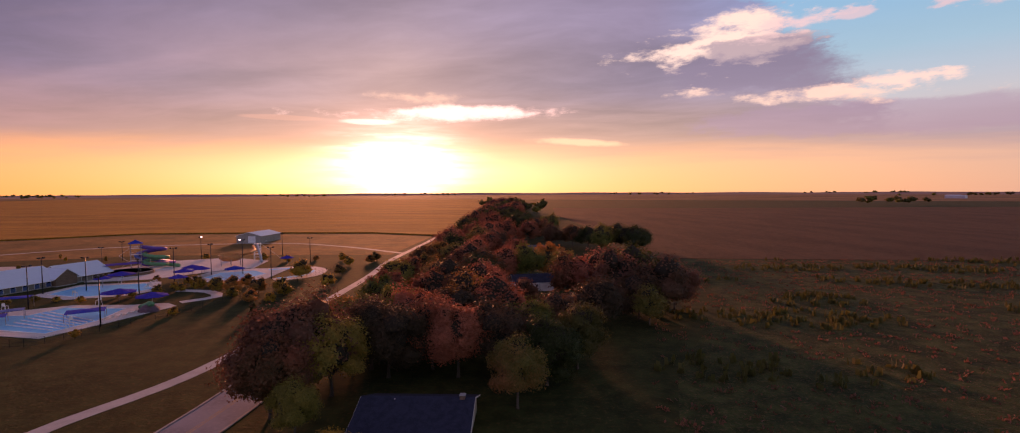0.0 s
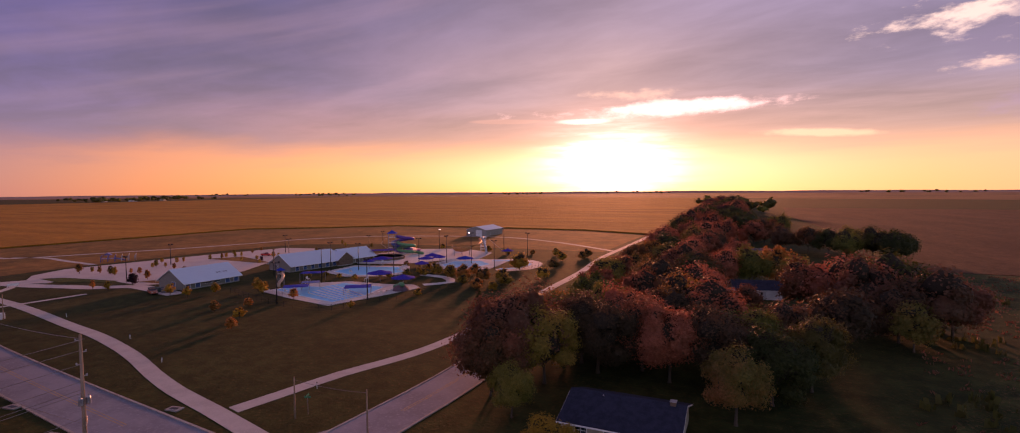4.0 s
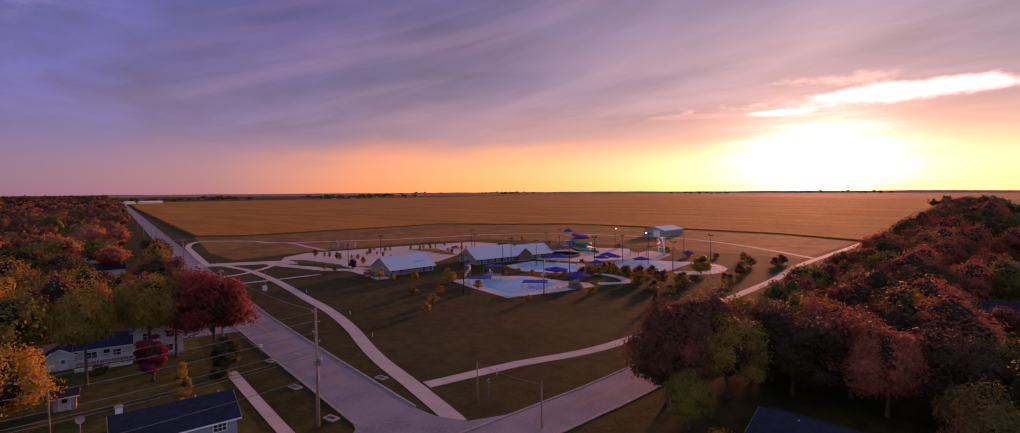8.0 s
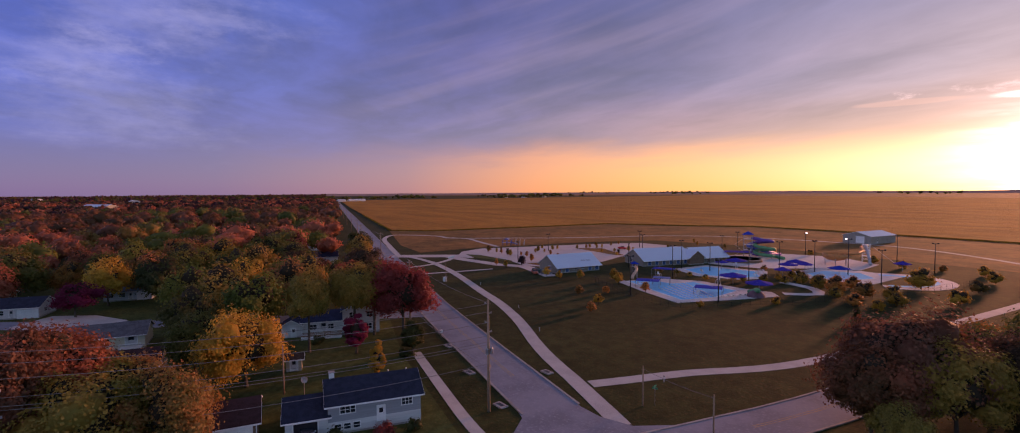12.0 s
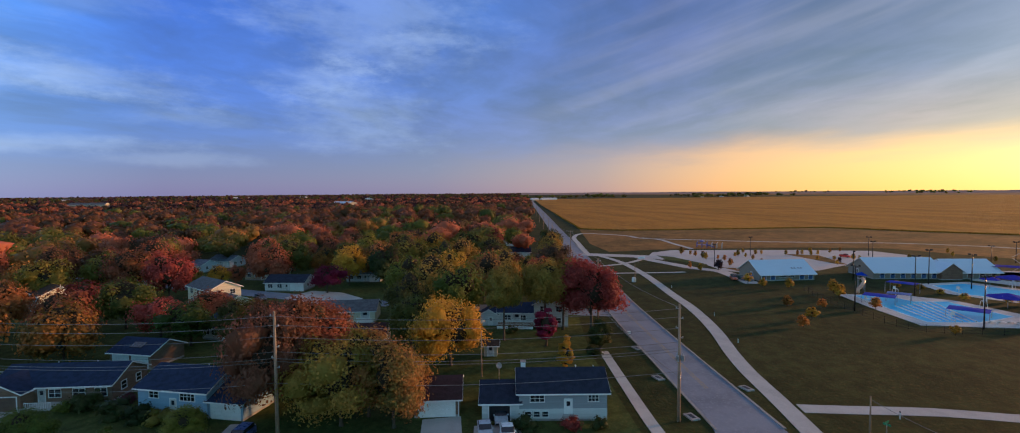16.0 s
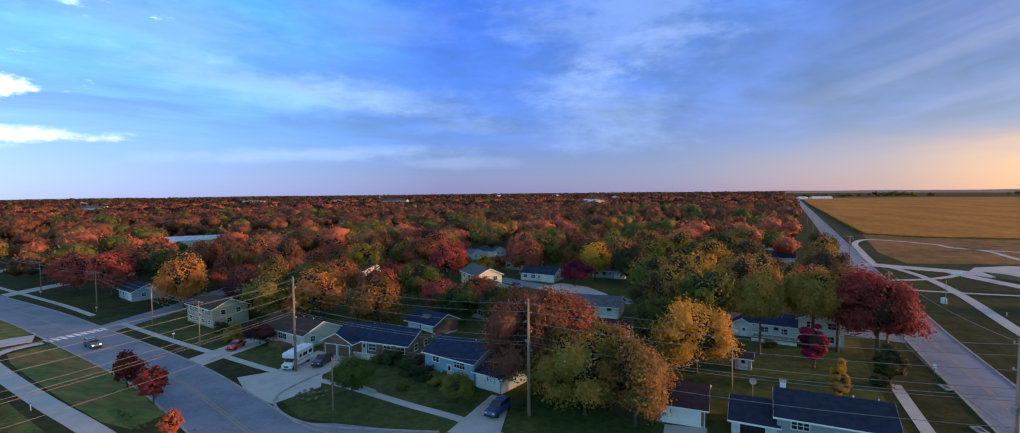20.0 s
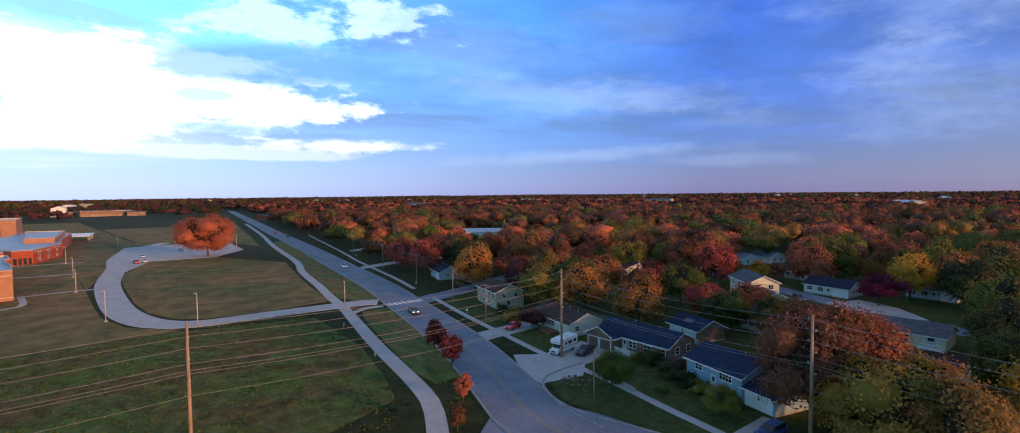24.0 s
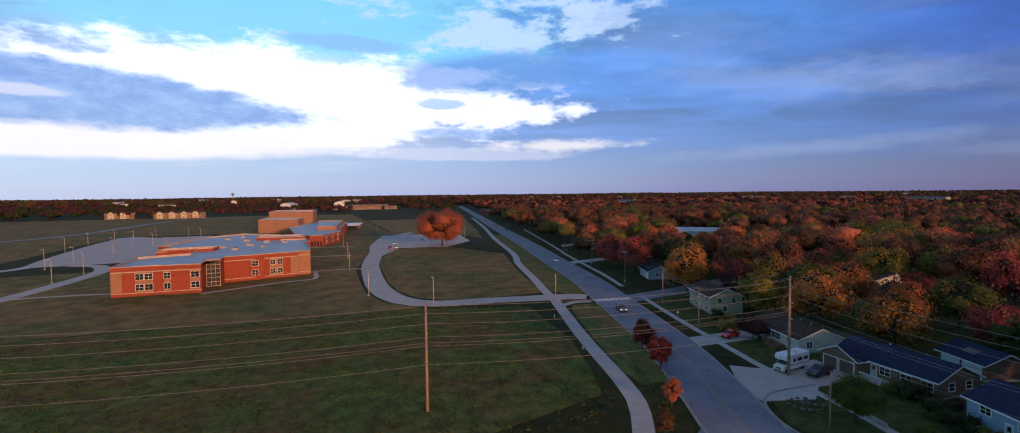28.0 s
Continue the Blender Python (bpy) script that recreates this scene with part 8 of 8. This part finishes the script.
band(school, FACE_C[0], FACE_C[1], 0.05, 9.3, 0.05, BUFF, "buff_panel")
# glazed stair bay between the two fronts
bay = part("stair_bay", boxes("stair_bay", [box(-2.2, 2.2, -0.3, 0.3, 0.1, 9.3)], BRONZE), school, "tall glazed stair bay", at=pose(32.4, -206.6, 0, 0, 0, 6))
pane_b = boxes("pane", [box(-0.62, 0.62, 0.3, 0.34, 0, 1.32)], GLASS)
for i in range(3):
    for j in range(6):
        part("pane", pane_b, bay, at=pose(-1.38 + 1.38 * i, 0, 0.35 + 1.5 * j))
frame_b = boxes("mullion", [box(-0.05, 0.05, 0.3, 0.42, 0.1, 9.3)], STONE)
for i in range(4):
    part("mullion", frame_b, bay, at=pose(-2.07 + 1.38 * i, 0, 0))
for j in range(7):
    part("transom", boxes("transom", [box(-2.2, 2.2, 0.3, 0.40, 0.2 + 1.5 * j, 0.32 + 1.5 * j)], STONE), bay)
# raised brick boxes over the roof
flat_block(school, [(37, -252), (57, -249), (57, -243), (38, -244)], 10.2, BRICK)
flat_block(school, [(3.5, -301), (3, -284), (13, -286), (26, -289), (26, -303)], 10.4, BRICK)
# roof plant
for x, y, w, h in ((26, -262, 3.0, 1.1), (20, -275, 2.6, 1.2), (30, -288, 3.2, 1.0), (22, -300, 2.4, 1.3), (36, -255, 2.2, 0.9), (30, -244, 2.4, 1.0), (12, -270, 2.6, 0.9), (20, -252, 1.8, 0.8), (40, -300, 2.6, 1.0), (34, -312, 2.2, 1.0)):
    u = part("roof_unit", fixed("roof_unit", slab(w, w * 0.8, h), FOUND, 0.05), school, at=pose(x, y, 8.9))
    part("fan_cover", mesh_of("fan_cover", *lathe([(w * 0.25, h), (w * 0.25, h + 0.2), (w * 0.1, h + 0.22)], 12), DARK_METAL), u)
wing = thing("school_wing", "further red brick wing of the school with a flat roof", "school", pose(0, 0, 0))
flat_block(wing, [(1, -338), (-6.6, -337.4), (-19, -372), (-20, -400), (-30, -480), (-4, -500), (16, -430), (10, -360)], 6.8, BRICK)
flat_block(wing, [(-4, -395), (-17, -392), (-26, -470), (-6, -480)], 9.0, BUFF)
for u in (0.2, 0.5, 0.8):
    for z in (1.2, 4.0):
        window(wing, on_wall((-19, -372), (-6.6, -337.4), u, z) @ pose(0.05, 0, 0), 2.4, 1.7, 2)
band(wing, (-19, -372), (-6.6, -337.4), 5.6, 0.3, 0.08, STONE)
for i in range(4):
    part("entry_pane", boxes("entry_pane", [box(0, 0.06, -0.6, 0.6, 0.2, 3.2)], GLASS), wing, at=on_wall((-6.6, -337.4), (1, -338), 0.15 + 0.23 * i, 0))
gym = thing("school_gym", "tall plain buff brick school gymnasium", "school", pose(0, 0, 0))
flat_block(gym, [(41, -478), (10, -468), (6, -500), (38, -520)], 11.0, BUFF)
flat_block(gym, [(38, -556), (-2, -548), (-6, -600), (36, -610)], 15.0, BUFF)
canopy = thing("entrance_canopy", "white flat entrance canopy on posts at the school drive", "canopy", pose(-36, -500, 0, 0, 0, -10))
part("deck", boxes("deck", [box(-7, 7, -18, 18, 3.6, 4.2)], TRIM), canopy)
for k in range(8):
    part("post", boxes("post", [slab(0.4, 0.4, 3.6, -6 if k % 2 else 6, -15 + 10 * (k // 2))], STONE), canopy)

# school grounds
sheet_poly("school_parking", [(121, -296), (90, -299), (72, -301), (66, -360), (74, -468), (110, -466), (131, -486), (128, -380)], 0.05, LOT, "pale concrete school parking lot", "parking lot")
strip("school_lane", [(94, -196), (90, -212), (86, -240), (84, -268), (92, -290), (104, -297)], 6.0, CONCRETE, "pale concrete lane beside the school", 0.06, category="road")
strip("school_lane", [(140, -270), (126, -288), (121, -300), (125, -330), (131, -400), (134, -480)], 6.0, CONCRETE, "pale concrete lane behind the parking lot", 0.055, category="road")
strip("far_lane", [(240, -470), (205, -482), (180, -560), (165, -740), (128, -830), (40, -860)], 8.0, ROADWAY, "grey lane crossing the far grass", 0.05, category="road")
for pts in ([(62, -205), (75, -207), (90, -207)], [(1, -228), (-10, -230), (-20, -229)], [(1, -284), (-10, -283), (-19, -281)], [(1, -334), (-8, -331), (-24, -328)], [(34, -193), (10, -206), (-0.6, -209), (-1, -231)]):
    strip("school_walk", pts, 1.7, CONCRETE, "narrow concrete walk beside the school", 0.05)
for x, y, h in ((-16.3, -166.8, 8.2), (-31.8, -144.0, 8.4), (-66.4, -136.5, 7.8), (-16.7, -269.6, 8), (-14.5, -225, 8), (-18, -330, 8), (-46, -395, 8), (-100, -350, 8)):
    street_lamp(x, y, h, 60)
for x, y in ((130, -363), (110, -286), (132, -402), (128, -436), (110, -464), (72, -415), (90, -239), (102, -293), (104, -350), (92, -380), (110, -410), (84, -440), (88, -262), (76, -340)):
    street_lamp(x, y, 9.0, 20)
# long pale apartment rows far off
for x, y, w in ((251, -880, 34), (172, -850, 62)):
    ap = thing("apartment_building", "long tan and brown apartment row far behind the school", "building", pose(x, y, 0, 0, 0, 90 + 14), group="apartment rows")
    block(ap, w, 13, 7.5, 3.0, S_BROWN, R_BROWN)
    for k in range(max(2, int(w / 14))):
        u = -w / 2 + 7 + 14 * k
        block(ap, 7, 4, 7.5, 2.4, S_TAN, R_BROWN, 7.0, u, "x", 0.3)
        for z in (1.2, 4.4):
            window(ap, on_face("front", 7, 4, 0, z, 7.0, u), 2.2, 1.6)
            window(ap, on_face("front", w, 13, u + 5.2, z), 2.0, 1.6)
# pale roofs scattered in the far town
rng = random.Random(21)
for k in range(26):
    a, r = radians(rng.uniform(96, 200)), rng.uniform(800, 2400)
    x, y = -r * math.sin(a), r * math.cos(a)
    if off_line(x, y, SOUTH_ROAD, 25) and (in_town(x, y) or y < -700):
        fb = thing("far_building", "pale low building showing above the far trees", "building", pose(x, y, 0, 0, 0, rng.uniform(0, 180)), group="far buildings")
        block(fb, rng.uniform(20, 55), 18, rng.uniform(11, 15), 3.0, S_WHITE if k % 3 else S_TAN, R_GREY if k % 2 else MATS["bright_metal_roof"])
for x, y, w, h, rot in ((-112, -1090, 70, 9, 95), (-62, -1120, 34, 7, 95), (-150, -1075, 26, 6, 95), (-254, -712, 44, 6, 103)):
    lb = thing("far_building", "long low building far off, lit by the sun", "building", pose(x, y, 0, 0, 0, rot), group="far buildings")
    block(lb, w, 24, h, 1.2, S_BROWN if w != 44 else BRICK, R_GREY)
    for k in range(int(w / 6)):
        window(lb, on_face("front", w, 24, -w / 2 + 4 + 6 * k, 1.5), 2.6, 1.8)
tower_w = thing("water_tower", "pale water tower far over the trees", "water tower", pose(420, -3400, 0))
part("leg", mesh_of("leg", *tube([(0, 0, 0), (0, 0, 32)], [3, 2.5], 10), METAL), tower_w)
part("tank", mesh_of("tank", *lathe([(2.5, 30), (8, 34), (9, 38), (8, 42), (2, 44)], 16), METAL), tower_w)
# farmstead on the plain
for x, y, w, h, m3 in ((-1690, 345, 26, 5, S_WHITE), (-1720, 400, 60, 5, S_WHITE), (-2040, 1130, 20, 7, S_WHITE), (-2010, 1210, 24, 8, S_WHITE), (-1980, 1300, 18, 6, S_TAN), (1500, 1750, 60, 8, S_WHITE), (1620, 1900, 50, 8, S_WHITE)):
    fm = thing("farm_building", "white farm building far off on the plain", "building", pose(x, y, 0, 0, 0, 20), group="farm buildings")
    block(fm, w, 14, h, 3.0, m3, MATS["bright_metal_roof"])

# ---------- weeds and tall grass in the rough ground ----------
def tufts(name, spots, colour, label, blades=7, seed=1, high=0.5):
    gen = np.random.default_rng(seed)
    s = np.array(spots)
    m = len(s)
    cen = np.repeat(s, blades, 0) + gen.normal(0, 0.45, (m * blades, 2))
    hgt = gen.uniform(0.4, 1.3, m * blades) * high
    a = gen.uniform(0, 2 * math.pi, m * blades)
    w = gen.uniform(0.08, 0.26, m * blades) * (0.6 + high)
    dx, dy = np.cos(a) * w, np.sin(a) * w
    lean = gen.normal(0, 0.18, (m * blades, 2))
    z0 = np.full(m * blades, 0.0)
    v = np.stack([np.stack([cen[:, 0] - dx, cen[:, 1] - dy, z0], 1), np.stack([cen[:, 0] + dx, cen[:, 1] + dy, z0], 1), np.stack([cen[:, 0] + lean[:, 0] + dx * 0.7, cen[:, 1] + lean[:, 1] + dy * 0.7, hgt], 1), np.stack([cen[:, 0] + lean[:, 0] - dx * 0.7, cen[:, 1] + lean[:, 1] - dy * 0.7, hgt * 0.9], 1)], 1).reshape(-1, 3)
    tagged(new(name, arrays_mesh(name, v, np.arange(4 * m * blades).reshape(-1, 4), np.zeros((0, 3), int), LEAF[colour])), label, "weeds", kind="stuff")


rng = random.Random(31)
WEEDS = {"green": [], "dark": [], "umber": []}
for _ in range(5200):
    x, y = rng.uniform(-54, 86), rng.uniform(-142, -62)
    if off_line(x, y, [(-36, -50), (-45.6, -66), (-53, -92), (-67, -139)], 4) and x > -52 + (-62 - y) * -0.15:
        f = noise.noise(Vector((x * 0.05, y * 0.05, 0)))
        WEEDS["green" if f > 0.05 else rng.choice(["umber", "green", "dark", "dark", "green"])].append((x, y))
for c, s in WEEDS.items():
    tufts("weeds", s, c, f"{TREE_WORDS[c]} weeds in the rough below the wires", 6, 3, 0.2)
MEAD = {"umber": [], "dark": []}
for _ in range(4200):
    x, y = rng.uniform(16, 260), rng.uniform(60, 235)
    f = noise.noise(Vector((x * 0.02, y * 0.05, 3)))
    if x > 0.3 * y - 2:
        MEAD["dark" if f > 0.12 else "umber"].append((x, y))
for c, s in MEAD.items():
    tufts("meadow_weeds", s, c, f"{TREE_WORDS[c]} brush in the meadow", 5, 4, 0.4 if c != "dark" else 1.3)
# ragged rim of the corn towards the park
RIM_C = []
for (ax, ay), (bx, by) in zip(CORN_EDGE[2:12], CORN_EDGE[3:13]):
    n = int(math.hypot(bx - ax, by - ay) / 0.7)
    for k in range(n):
        t = k / n
        RIM_C.append((ax + (bx - ax) * t + rng.gauss(0, 0.5), ay + (by - ay) * t + rng.gauss(0, 0.5)))
tufts("crop_rim", RIM_C, "gold", "ripe stalks at the rim of the field", 4, 5, 0.8)

# mailboxes and marker posts along the roads
for x, y in ((-128.5, 45.8), (-147, 48.6), (-168, 52.2), (-190, 56.0), (-226, 62.6), (-252, 67.2), (-284, 73.0), (-318, 79.0), (-86.1, -106.7), (-100.6, -152.5), (-112.6, -196.0), (-126, -245)):
    box_post = thing("mailbox", "small pale mailbox on a wooden post beside the road", "mailbox", pose(x, y, 0, 0, 0, x), group="mailboxes")
    part("post", cached("mbp", lambda: boxes("post", [slab(0.11, 0.11, 1.1, 0, 0, -0.05)], POLE_WOOD)), box_post)
    part("box", cached("mbb", lambda: fixed("box", prism_y([(-0.12, 0), (0.12, 0), (0.12, 0.16), (0.06, 0.25), (-0.06, 0.25), (-0.12, 0.16)], -0.26, 0.26), TRIM)), box_post, at=pose(0, 0, 1.05))
    part("flag", cached("mbf", lambda: boxes("flag", [slab(0.02, 0.14, 0.09, 0.14, 0.1, 0.16)], TAIL)), box_post, at=pose(0, 0, 1.05))
for x, y in ((-98.5, 63.2), (-121, 71.0), (-158, 77.6), (-61.5, 64), (-52, 150), (-57.0, -118), (-50.8, -92)):
    post = thing("marker_post", "short white marker post in the grass beside the path", "post", pose(x, y, 0), group="marker posts")
    part("stake", cached("mkp", lambda: boxes("stake", [slab(0.1, 0.1, 1.0, 0, 0, -0.05)], TRIM)), post)
    part("cap", cached("mkc", lambda: boxes("cap", [slab(0.14, 0.14, 0.12, 0, 0, 0.95)], DARK_METAL)), post)
